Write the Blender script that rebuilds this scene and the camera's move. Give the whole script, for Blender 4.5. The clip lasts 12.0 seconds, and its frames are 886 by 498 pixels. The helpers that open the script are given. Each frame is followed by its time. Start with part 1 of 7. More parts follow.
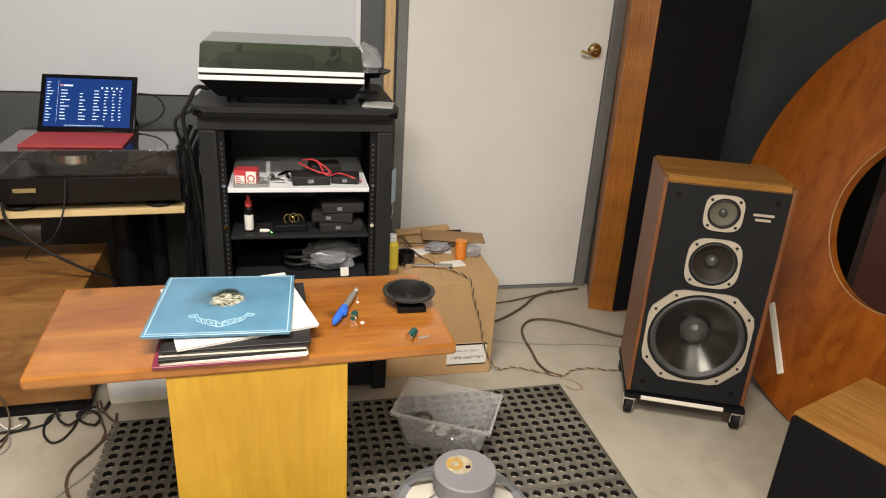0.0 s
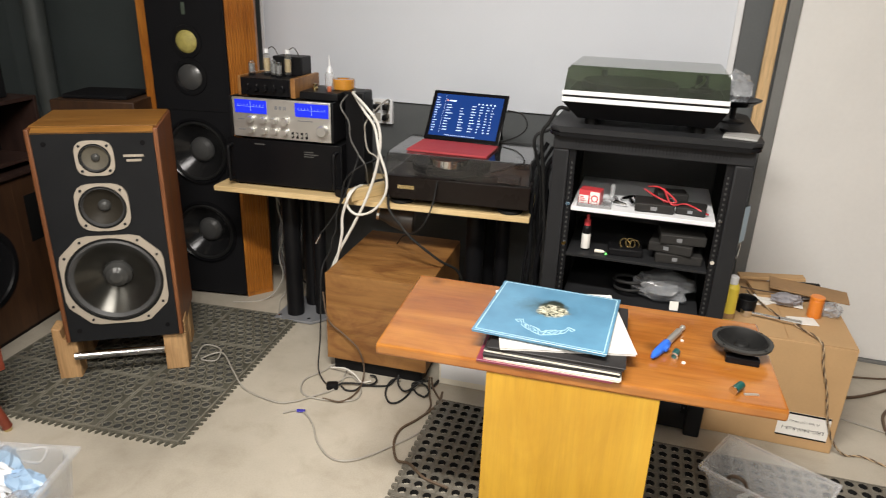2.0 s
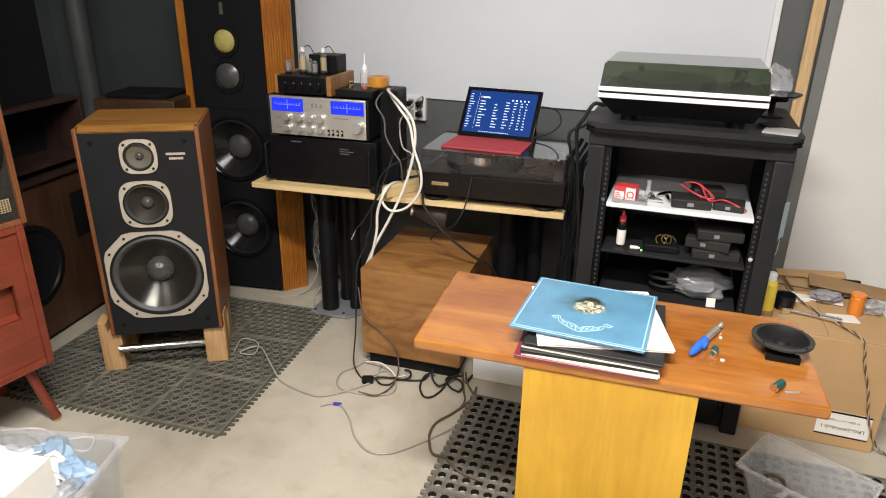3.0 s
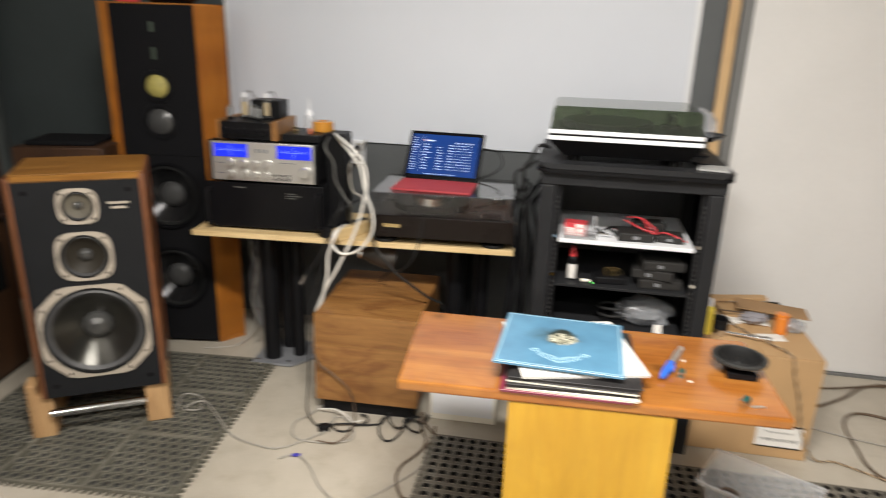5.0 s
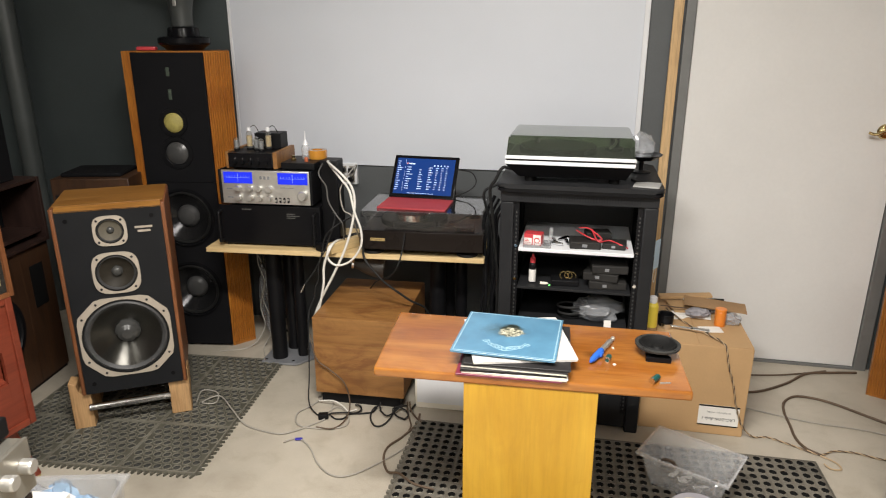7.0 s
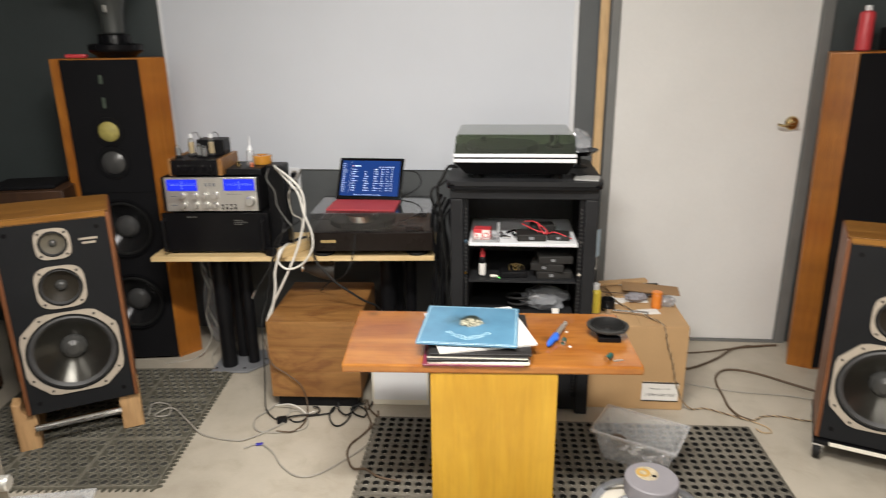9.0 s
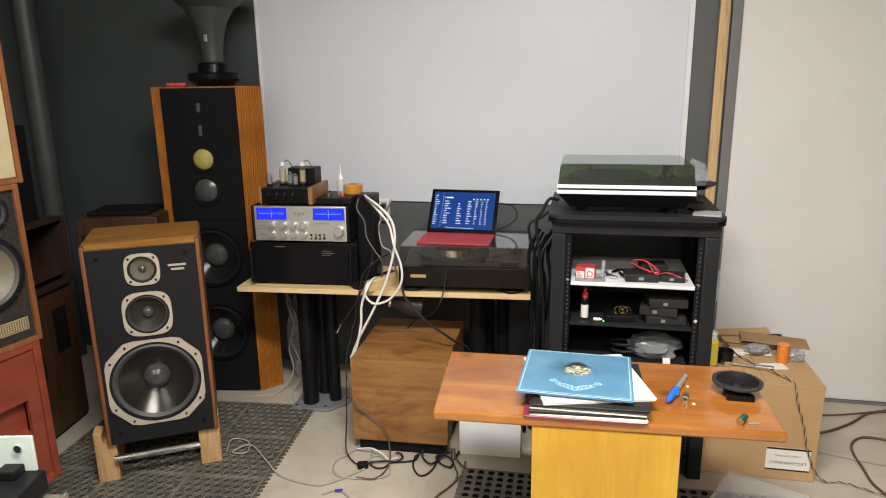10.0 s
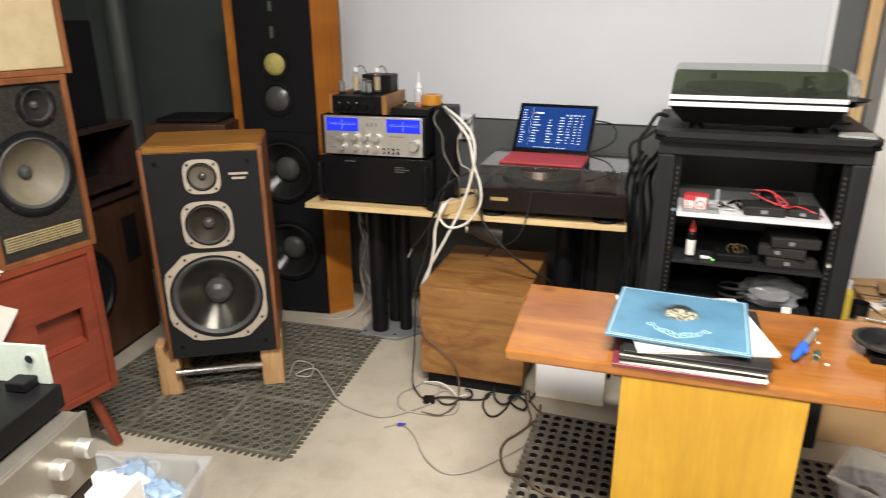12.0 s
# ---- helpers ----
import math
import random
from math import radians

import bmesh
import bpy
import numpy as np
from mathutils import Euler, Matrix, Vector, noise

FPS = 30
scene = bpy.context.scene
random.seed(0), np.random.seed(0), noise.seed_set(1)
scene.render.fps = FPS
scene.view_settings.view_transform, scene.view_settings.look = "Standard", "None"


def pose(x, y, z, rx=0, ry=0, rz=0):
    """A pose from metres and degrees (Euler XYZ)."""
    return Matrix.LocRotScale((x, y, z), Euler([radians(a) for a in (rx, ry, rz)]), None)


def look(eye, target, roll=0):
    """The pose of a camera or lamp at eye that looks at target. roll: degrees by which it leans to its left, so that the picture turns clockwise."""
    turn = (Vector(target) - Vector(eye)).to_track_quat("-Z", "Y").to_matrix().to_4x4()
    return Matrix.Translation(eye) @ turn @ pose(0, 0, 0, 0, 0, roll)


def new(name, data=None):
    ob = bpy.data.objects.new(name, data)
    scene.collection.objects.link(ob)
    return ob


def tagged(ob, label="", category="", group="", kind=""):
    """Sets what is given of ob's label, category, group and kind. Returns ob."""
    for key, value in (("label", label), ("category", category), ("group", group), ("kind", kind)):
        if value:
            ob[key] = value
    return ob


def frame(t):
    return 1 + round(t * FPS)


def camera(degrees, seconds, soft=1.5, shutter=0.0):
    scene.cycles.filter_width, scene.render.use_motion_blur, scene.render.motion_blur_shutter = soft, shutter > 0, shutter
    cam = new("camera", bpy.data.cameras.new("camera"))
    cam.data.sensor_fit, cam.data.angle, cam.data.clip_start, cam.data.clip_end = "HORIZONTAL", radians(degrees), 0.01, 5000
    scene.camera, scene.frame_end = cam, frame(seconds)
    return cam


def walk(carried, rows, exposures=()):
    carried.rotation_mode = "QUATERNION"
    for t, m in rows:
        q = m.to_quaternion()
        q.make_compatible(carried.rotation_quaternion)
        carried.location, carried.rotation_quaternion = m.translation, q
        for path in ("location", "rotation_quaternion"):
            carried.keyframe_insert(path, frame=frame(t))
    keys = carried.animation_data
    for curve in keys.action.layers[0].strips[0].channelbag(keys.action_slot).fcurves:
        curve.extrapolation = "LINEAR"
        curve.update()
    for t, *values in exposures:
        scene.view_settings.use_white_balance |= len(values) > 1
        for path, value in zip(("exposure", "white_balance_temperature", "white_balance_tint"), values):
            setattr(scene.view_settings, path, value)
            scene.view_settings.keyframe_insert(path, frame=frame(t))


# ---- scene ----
cam = camera(67.4, 12.0, soft=1.1, shutter=0.4)
PATH = [
    (0, (0.061, 0.21, 1.416), (0.496, 2.013, 0.668), 3.7),
    (0.5, (0.069, 0.206, 1.417), (0.486, 2.015, 0.671), 3.8),
    (1, (0.085, 0.175, 1.42), (0.247, 2.024, 0.674), 2.5),
    (1.5, (0.069, 0.194, 1.422), (-0.261, 2.024, 0.686), 2.0),
    (2, (0.066, 0.201, 1.42), (-0.474, 1.983, 0.688), 1.9),
    (2.5, (0.059, 0.189, 1.428), (-0.547, 1.939, 0.673), 1.6),
    (3, (0.047, 0.179, 1.43), (-0.569, 1.928, 0.682), 1.0),
    (4.8, (-0.093, 0.099, 1.423), (-0.612, 1.928, 0.804), 0.7),
    (5, (-0.13, 0.099, 1.433), (-0.476, 1.967, 0.808), 1.8),
    (5.5, (-0.085, 0.096, 1.432), (0.0, 1.98, 0.767), 3.8),
    (6, (0.014, 0.015, 1.499), (-0.086, 1.897, 0.83), 0.3),
    (6.5, (0.116, -0.13, 1.581), (-0.228, 1.732, 0.935), -1.5),
    (7, (0.084, -0.218, 1.565), (-0.308, 1.648, 0.958), 0.0),
    (7.2, (0.023, -0.238, 1.577), (-0.29, 1.641, 0.967), 0.3),
    (8.8, (-0.022, -0.321, 1.565), (-0.133, 1.58, 0.954), -0.5),
    (9, (-0.012, -0.314, 1.564), (-0.182, 1.587, 0.967), -0.6),
    (9.5, (-0.034, -0.235, 1.541), (-0.509, 1.634, 1.01), -0.7),
    (10, (-0.11, -0.143, 1.495), (-0.513, 1.756, 1.017), -0.8),
    (10.5, (-0.143, -0.059, 1.426), (-0.562, 1.81, 0.849), -0.0),
    (11, (-0.214, -0.027, 1.403), (-0.595, 1.84, 0.795), -0.8),
    (11.5, (-0.203, 0.027, 1.373), (-0.598, 1.877, 0.724), -0.1),
    (12, (-0.149, 0.114, 1.372), (-0.79, 1.889, 0.708), -0.3),
]
walk(cam, [(t, look(eye, target, roll)) for t, eye, target, roll in PATH],
     exposures=[(0.0, -0.22, 6900, 10), (1.0, -0.22, 6750, 10), (1.6, -0.17, 6650, 10), (2.4, 0.04, 6500, 10), (3.2, 0.03, 6500, 10), (5.0, 0.0, 6500, 10), (5.5, 0.03, 6500, 10), (6.1, -0.12, 6500, 10), (7.0, -0.08, 6500, 10), (9.0, -0.1, 6500, 10), (11.0, -0.1, 6500, 10), (11.5, 0.0, 6500, 10), (12.0, 0.09, 6650, 10)])

# ---- world and lights: a closed room with ceiling lamps ----
world = bpy.data.worlds.new("world")
scene.world = world
world.use_nodes = True
world.node_tree.nodes["Background"].inputs["Color"].default_value = (0.5, 0.55, 0.6, 1)
world.node_tree.nodes["Background"].inputs["Strength"].default_value = 0.05
scene.view_settings.exposure = 0.0


def ceiling_lamp(x, y, sx, sy, watts, colour=(1.0, 0.9, 0.76)):
    data = bpy.data.lights.new("ceiling_lamp", "AREA")
    data.shape, data.size, data.size_y, data.energy, data.color = "RECTANGLE", sx, sy, watts, colour
    lamp = new("ceiling_lamp", data)
    lamp.matrix_world = pose(x, y, 2.70)
    return lamp


ceiling_lamp(-0.2, 0.55, 1.2, 0.22, 132, (1.0, 0.955, 0.895))
ceiling_lamp(0.8, -0.9, 1.2, 0.22, 58, (1.0, 0.955, 0.895))
ceiling_lamp(-1.1, -1.7, 1.2, 0.22, 50, (1.0, 0.955, 0.895))

# ---- materials ----


def shader(name, rough=0.5, metal=0.0):
    m = bpy.data.materials.new(name)
    m.use_nodes = True
    b = m.node_tree.nodes["Principled BSDF"]
    b.inputs["Roughness"].default_value, b.inputs["Metallic"].default_value = rough, metal
    return m, m.node_tree, b


def shades(nt, fac, stops):
    ramp = nt.nodes.new("ShaderNodeValToRGB")
    while len(ramp.color_ramp.elements) < len(stops):
        ramp.color_ramp.elements.new(0.5)
    for e, (p, c) in zip(ramp.color_ramp.elements, stops):
        e.position, e.color = p, (*c, 1)
    nt.links.new(fac, ramp.inputs[0])
    return ramp.outputs[0]


def noise_at(nt, scale, stretch=(1, 1, 1), detail=4, rough=0.6, distortion=0.0):
    co = nt.nodes.new("ShaderNodeTexCoord")
    mp = nt.nodes.new("ShaderNodeMapping")
    mp.inputs["Scale"].default_value = stretch
    nz = nt.nodes.new("ShaderNodeTexNoise")
    nz.inputs["Scale"].default_value, nz.inputs["Detail"].default_value = scale, detail
    nz.inputs["Roughness"].default_value, nz.inputs["Distortion"].default_value = rough, distortion
    nt.links.new(co.outputs["Object"], mp.inputs[0])
    nt.links.new(mp.outputs[0], nz.inputs["Vector"])
    return nz.outputs["Fac"]


def mixed(nt, a, b, fac, mode="MULTIPLY"):
    mx = nt.nodes.new("ShaderNodeMix")
    mx.data_type, mx.blend_type = "RGBA", mode
    mx.inputs[0].default_value = fac
    nt.links.new(a, mx.inputs[6])
    nt.links.new(b, mx.inputs[7])
    return mx.outputs[2]


def bumped(nt, b, height, strength, dist=0.002):
    bp = nt.nodes.new("ShaderNodeBump")
    bp.inputs["Strength"].default_value, bp.inputs["Distance"].default_value = strength, dist
    nt.links.new(height, bp.inputs["Height"])
    nt.links.new(bp.outputs[0], b.inputs["Normal"])


def gloss_spread(nt, b, fac, lo, hi):
    mr = nt.nodes.new("ShaderNodeMapRange")
    mr.inputs["To Min"].default_value, mr.inputs["To Max"].default_value = lo, hi
    nt.links.new(fac, mr.inputs[0])
    nt.links.new(mr.outputs[0], b.inputs["Roughness"])


def plain(name, col, rough=0.5, metal=0.0, var=0.12, scale=6.0, bump=0.15, fine=150.0, coat=0.0):
    """Colour that drifts a little at two scales, with uneven gloss and a fine relief."""
    m, nt, b = shader(name, rough, metal)
    n1, n2 = noise_at(nt, scale), noise_at(nt, fine, detail=2)
    c1 = shades(nt, n1, [(0.3, [c * (1 - var) for c in col]), (0.7, [min(1, c * (1 + var)) for c in col])])
    c2 = shades(nt, n2, [(0.3, [1 - var] * 3), (0.7, (1, 1, 1))])
    nt.links.new(mixed(nt, c1, c2, 0.6), b.inputs["Base Color"])
    gloss_spread(nt, b, n1, max(0.02, rough * 0.8), min(1, rough * 1.2))
    if bump:
        bumped(nt, b, n2, bump, 0.0008)
    if max(col) < 0.05:
        b.inputs["Specular IOR Level"].default_value = 0.16
    b.inputs["Coat Weight"].default_value = coat
    return m


def wood(name, dark, light, grain="z", rough=0.45, coat=0.0, scale=1.0, knots=0.25, figure=0.0, eyes=0.0):
    """Wood with long fibres along one axis and slow bands across it; figure adds clouded stain, eyes small round knots."""
    m, nt, b = shader(name, rough)
    s = {"x": (0.05, 1, 1), "y": (1, 0.05, 1), "z": (1, 1, 0.05)}[grain]
    w = {"x": (0.12, 1, 1), "y": (1, 0.12, 1), "z": (1, 1, 0.12)}[grain]
    fibre = noise_at(nt, 160 * scale, s, 5, 0.65)
    band = noise_at(nt, 16 * scale, w, 4, 0.6, 1.2)
    mid = [(a + c) / 2 for a, c in zip(dark, light)]
    c1 = shades(nt, band, [(0.3, dark), (0.48, mid), (0.7, light)])
    c2 = shades(nt, fibre, [(0.34, [1 - knots * 1.6] * 3), (0.58, (1, 1, 1))])
    blot = shades(nt, noise_at(nt, 3.0), [(0.3, (0.82, 0.8, 0.78)), (0.7, (1, 1, 1))])
    info = nt.nodes.new("ShaderNodeObjectInfo")
    each = shades(nt, info.outputs["Random"], [(0.0, (0.86, 0.85, 0.84)), (1.0, (1, 1, 1))])
    colour = mixed(nt, mixed(nt, c1, c2, 0.75), blot, 0.8)
    if figure:
        v = {"x": (0.45, 1, 1), "y": (1, 0.45, 1), "z": (1, 1, 0.45)}[grain]
        cloud = noise_at(nt, 7, v, 7, 0.62, 2.2)
        colour = mixed(nt, colour, shades(nt, cloud, [(0.36, (1 - figure * 0.8, 1 - figure, 1 - figure)), (0.5, (1 - figure * 0.22,) * 3), (0.64, (1, 1, 1))]), 1.0)
    if eyes:
        spot = nt.nodes.new("ShaderNodeTexVoronoi")
        spot.inputs["Scale"].default_value = 5.5
        co = nt.nodes.new("ShaderNodeTexCoord")
        nt.links.new(co.outputs["Object"], spot.inputs["Vector"])
        colour = mixed(nt, colour, shades(nt, spot.outputs["Distance"], [(0.07, (1 - eyes,) * 3), (0.12, (1 - eyes * 0.45,) * 3), (0.19, (1, 1, 1))]), 1.0)
    nt.links.new(mixed(nt, colour, each, 1.0), b.inputs["Base Color"])
    gloss_spread(nt, b, band, rough * 0.8, rough * 1.25)
    bumped(nt, b, fibre, 0.12, 0.0006)
    b.inputs["Coat Weight"].default_value = coat
    b.inputs["Coat Roughness"].default_value = 0.15
    return m


def glowing(name, col, strength):
    m, nt, b = shader(name, 0.3)
    b.inputs["Base Color"].default_value = (*[c * 0.2 for c in col], 1)
    b.inputs["Emission Color"].default_value = (*col, 1)
    b.inputs["Emission Strength"].default_value = strength
    b.inputs["Specular IOR Level"].default_value = 0.12
    return m


def clear(name, col, rough=0.05, mix=0.5, ior=1.45, tint=None):
    """Thin clear or tinted plastic: part see-through, part milky, with a surface gloss."""
    m, nt, b = shader(name, rough)
    b.inputs["Base Color"].default_value = (*col, 1)
    b.inputs["IOR"].default_value = ior
    tr = nt.nodes.new("ShaderNodeBsdfTransparent")
    tr.inputs[0].default_value = (*(tint or col), 1)
    mx = nt.nodes.new("ShaderNodeMixShader")
    nz = noise_at(nt, 9.0)
    mr = nt.nodes.new("ShaderNodeMapRange")
    mr.inputs["To Min"].default_value, mr.inputs["To Max"].default_value = mix - 0.06, mix + 0.06
    nt.links.new(nz, mr.inputs[0])
    nt.links.new(mr.outputs[0], mx.inputs[0])
    nt.links.new(tr.outputs[0], mx.inputs[1])
    nt.links.new(b.outputs[0], mx.inputs[2])
    gl = nt.nodes.new("ShaderNodeBsdfGlossy")
    gl.inputs["Roughness"].default_value = rough
    lw = nt.nodes.new("ShaderNodeLayerWeight")
    lw.inputs[0].default_value = 0.5
    pw = nt.nodes.new("ShaderNodeMath")
    pw.operation, pw.inputs[1].default_value = "POWER", 2.5
    sc = nt.nodes.new("ShaderNodeMapRange")
    sc.inputs["To Min"].default_value, sc.inputs["To Max"].default_value = 0.04, 0.85
    nt.links.new(lw.outputs["Facing"], pw.inputs[0])
    nt.links.new(pw.outputs[0], sc.inputs[0])
    top = nt.nodes.new("ShaderNodeMixShader")
    nt.links.new(sc.outputs[0], top.inputs[0])
    nt.links.new(mx.outputs[0], top.inputs[1])
    nt.links.new(gl.outputs[0], top.inputs[2])
    nt.links.new(top.outputs[0], nt.nodes["Material Output"].inputs["Surface"])
    return m


def concrete(name):
    m, nt, b = shader(name, 0.45)
    big, mid, fine = noise_at(nt, 1.3, detail=6), noise_at(nt, 9, detail=6, distortion=0.6), noise_at(nt, 220, detail=2)
    c = shades(nt, big, [(0.3, (0.30, 0.270, 0.218)), (0.52, (0.435, 0.394, 0.326)), (0.72, (0.52, 0.475, 0.398))])
    stain = shades(nt, mid, [(0.28, (0.80, 0.785, 0.75)), (0.5, (0.97, 0.97, 0.96)), (0.8, (1, 1, 1))])
    grit = shades(nt, fine, [(0.3, (0.86, 0.86, 0.86)), (0.6, (1, 1, 1))])
    nt.links.new(mixed(nt, mixed(nt, c, stain, 0.75), grit, 0.8), b.inputs["Base Color"])
    gloss_spread(nt, b, mid, 0.34, 0.62)
    bumped(nt, b, mixed(nt, fine, mid, 0.5, "MIX"), 0.12, 0.0015)
    return m


FLOOR = concrete("concrete")
WALL = plain("grey_wall_paint", (0.094, 0.101, 0.105), 0.6, var=0.12, scale=1.6, bump=0.3, fine=90)
SIDE_WALL = plain("dark_wall_paint", (0.051, 0.062, 0.063), 0.6, var=0.15, scale=1.6, bump=0.3, fine=90)
CEILING = plain("ceiling_paint", (0.6, 0.6, 0.58), 0.8)
WHITE_BOARD = plain("white_board", (0.635, 0.665, 0.72), 0.42, var=0.03, scale=1.2, bump=0.05)
DOOR_WHITE = plain("door_paint", (0.72, 0.712, 0.695), 0.5, var=0.035, scale=2, bump=0.12, fine=60)
FRAME_GREY = plain("frame_paint", (0.165, 0.168, 0.164), 0.45, var=0.1)
PINE_RAW = wood("raw_pine", (0.60, 0.38, 0.17), (0.74, 0.52, 0.28), "z", 0.6)
OAK_Z = wood("orange_oak", (0.34, 0.100, 0.010), (0.55, 0.212, 0.026), "z", 0.42, knots=0.4)
# Same teak twice: TEAK_Z has the shade of the sides in its colour.
TEAK_Z = wood("shaded_teak", (0.15, 0.05, 0.017), (0.27, 0.10, 0.035), "z", 0.45)
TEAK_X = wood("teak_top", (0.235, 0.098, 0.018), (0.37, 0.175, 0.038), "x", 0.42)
PINE_BOARD = wood("pale_shelf_wood", (0.66, 0.47, 0.22), (0.80, 0.62, 0.34), "x", 0.5, knots=0.12)
TABLE_TOP = wood("red_brown_varnish", (0.34, 0.106, 0.016), (0.50, 0.205, 0.042), "x", 0.24, 0.55, 0.45, knots=0.14, figure=0.22, eyes=0.5)
TABLE_BASE = wood("yellow_varnish", (0.58, 0.31, 0.023), (0.69, 0.405, 0.041), "z", 0.38, 0.1, 0.6, knots=0.08, figure=0.07)
WALNUT_X = wood("light_walnut", (0.24, 0.104, 0.027), (0.43, 0.215, 0.067), "x", 0.42, 0.0, 0.5, knots=0.12, figure=0.45)
PALE_WOOD = wood("pale_block_wood", (0.48, 0.27, 0.12), (0.66, 0.42, 0.20), "z", 0.6)
MAHOGANY = wood("spool_veneer", (0.29, 0.070, 0.007), (0.40, 0.118, 0.015), "y", 0.36, 0.0, 0.35, knots=0.10, figure=0.42)
RED_CAB = wood("red_orange_cabinet", (0.185, 0.033, 0.016), (0.265, 0.054, 0.026), "x", 0.4, knots=0.12)
DARK_BROWN = wood("dark_brown_cabinet", (0.021, 0.010, 0.008), (0.042, 0.020, 0.015), "z", 0.5)
BROWN_PLY = wood("brown_plywood", (0.040, 0.0165, 0.007), (0.074, 0.032, 0.012), "z", 0.55)
BAFFLE = plain("baffle_vinyl", (0.0125, 0.0132, 0.0148), 0.5, var=0.1, fine=400, bump=0.25)
BLACK = plain("black_paint", (0.0075, 0.0075, 0.0085), 0.42, var=0.2)
BLACK_MATT = plain("black_cloth", (0.0058, 0.0058, 0.0070), 0.9, var=0.2, fine=500, bump=0.4)
BLACK_GLOSS = plain("black_gloss", (0.006, 0.006, 0.007), 0.2, var=0.1, bump=0.0)
DEVICE = plain("dark_grey_plastic", (0.026, 0.025, 0.024), 0.5, var=0.2)
RACK = plain("rack_steel", (0.0195, 0.020, 0.0215), 0.48, var=0.15, fine=300, bump=0.3)
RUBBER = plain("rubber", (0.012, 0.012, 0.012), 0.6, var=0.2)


def turned_cone(name, col, rough, metal):
    """A cone with fine turned rings, which draw a highlight out into a fan."""
    m = plain(name, col, rough, metal, var=0.1, bump=0.0)
    b = m.node_tree.nodes["Principled BSDF"]
    tangent = m.node_tree.nodes.new("ShaderNodeTangent")
    tangent.direction_type, tangent.axis = "RADIAL", "Y"
    b.inputs["Anisotropic"].default_value = 0.85
    b.inputs["Anisotropic Rotation"].default_value = 0.25
    b.inputs["Specular IOR Level"].default_value = 0.5
    m.node_tree.links.new(tangent.outputs[0], b.inputs["Tangent"])
    return m


CONE = turned_cone("woofer_cone", (0.075, 0.073, 0.066), 0.30, 0.85)
SURROUND = plain("dusty_rubber_surround", (0.055, 0.055, 0.056), 0.55, var=0.25)
MID_CONE = plain("dark_paper_cone", (0.028, 0.024, 0.018), 0.5, var=0.25)
CONE_BLACK = turned_cone("black_cone", (0.035, 0.035, 0.037), 0.26, 0.7)
CONE_PALE = plain("pale_paper_cone", (0.105, 0.092, 0.068), 0.6, var=0.2)
DOME_BLACK = plain("black_dust_dome", (0.052, 0.052, 0.052), 0.3, var=0.1, bump=0.0)
DOME = plain("dust_dome", (0.052, 0.052, 0.050), 0.24, var=0.1, bump=0.0)
CHAMPAGNE = plain("champagne_metal", (0.50, 0.44, 0.365), 0.45, 0.35, var=0.05, fine=500)
SILVER = plain("brushed_silver", (0.62, 0.61, 0.58), 0.32, 0.75, var=0.05, fine=400)
CHROME = plain("chrome", (0.75, 0.75, 0.76), 0.12, 1.0, var=0.04, bump=0.0)
BRASS = plain("brass", (0.68, 0.53, 0.27), 0.2, 1.0, var=0.08, bump=0.0)
WHITE_PLASTIC = plain("white_plastic", (0.74, 0.75, 0.77), 0.45, var=0.04)
WHITE_PAPER = plain("white_paper", (0.76, 0.74, 0.70), 0.8, var=0.04)
CREAM = plain("cream_paper", (0.78, 0.74, 0.64), 0.8, var=0.04)
CARD = plain("cardboard", (0.46, 0.29, 0.14), 0.75, var=0.07, scale=4, fine=120, bump=0.25)
CARD_DARK = plain("cardboard_edge", (0.30, 0.18, 0.085), 0.8, var=0.15)
MAT_DUSTY = plain("dusty_mat_rubber", (0.082, 0.078, 0.060), 0.5, var=0.35, scale=5, fine=200, bump=0.4)
# Darker than the mat top: shade inside the holes put into the colour.
MAT_PIT_SHADE = plain("shaded_mat_hole", (0.050, 0.049, 0.044), 0.6, var=0.3, scale=6)
# Rim highlights put into a paler colour, which the light grey seams share.
MAT_RIM = plain("highlit_mat_rims", (0.175, 0.165, 0.132), 0.5, var=0.4, scale=7, fine=200, bump=0.3)
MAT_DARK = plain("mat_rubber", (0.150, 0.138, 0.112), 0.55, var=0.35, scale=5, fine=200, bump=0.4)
RED = plain("red_cover", (0.36, 0.035, 0.045), 0.7, var=0.1, fine=400)
RED_PAINT = plain("red_paint", (0.55, 0.05, 0.06), 0.4, var=0.08)
BLUE_PLASTIC = plain("blue_plastic", (0.03, 0.14, 0.62), 0.35, var=0.06)
YELLOW = plain("yellow_label", (0.70, 0.55, 0.06), 0.5, var=0.06)
ORANGE = plain("orange_bottle", (0.72, 0.22, 0.03), 0.3, var=0.06)
GREEN = plain("green_part", (0.012, 0.080, 0.072), 0.3, var=0.1)
WHITE_CABLE = plain("white_cable", (0.72, 0.70, 0.65), 0.45, var=0.05)
GREY_CABLE = plain("grey_cable", (0.34, 0.32, 0.28), 0.5, var=0.1)
SLATE_CABLE = plain("slate_cable", (0.11, 0.108, 0.10), 0.5, var=0.1)
BLACK_CABLE = plain("black_cable", (0.02, 0.02, 0.02), 0.5, var=0.1)
BROWN_CABLE = plain("brown_cable", (0.10, 0.065, 0.04), 0.6, var=0.2)
TWIST_TAN = plain("twisted_tan_wire", (0.45, 0.33, 0.20), 0.5, var=0.1)
MAGNET = plain("magnet_grey", (0.25, 0.24, 0.26), 0.55, var=0.08)
BASKET = plain("basket_grey", (0.27, 0.28, 0.30), 0.4, 0.4, var=0.1)
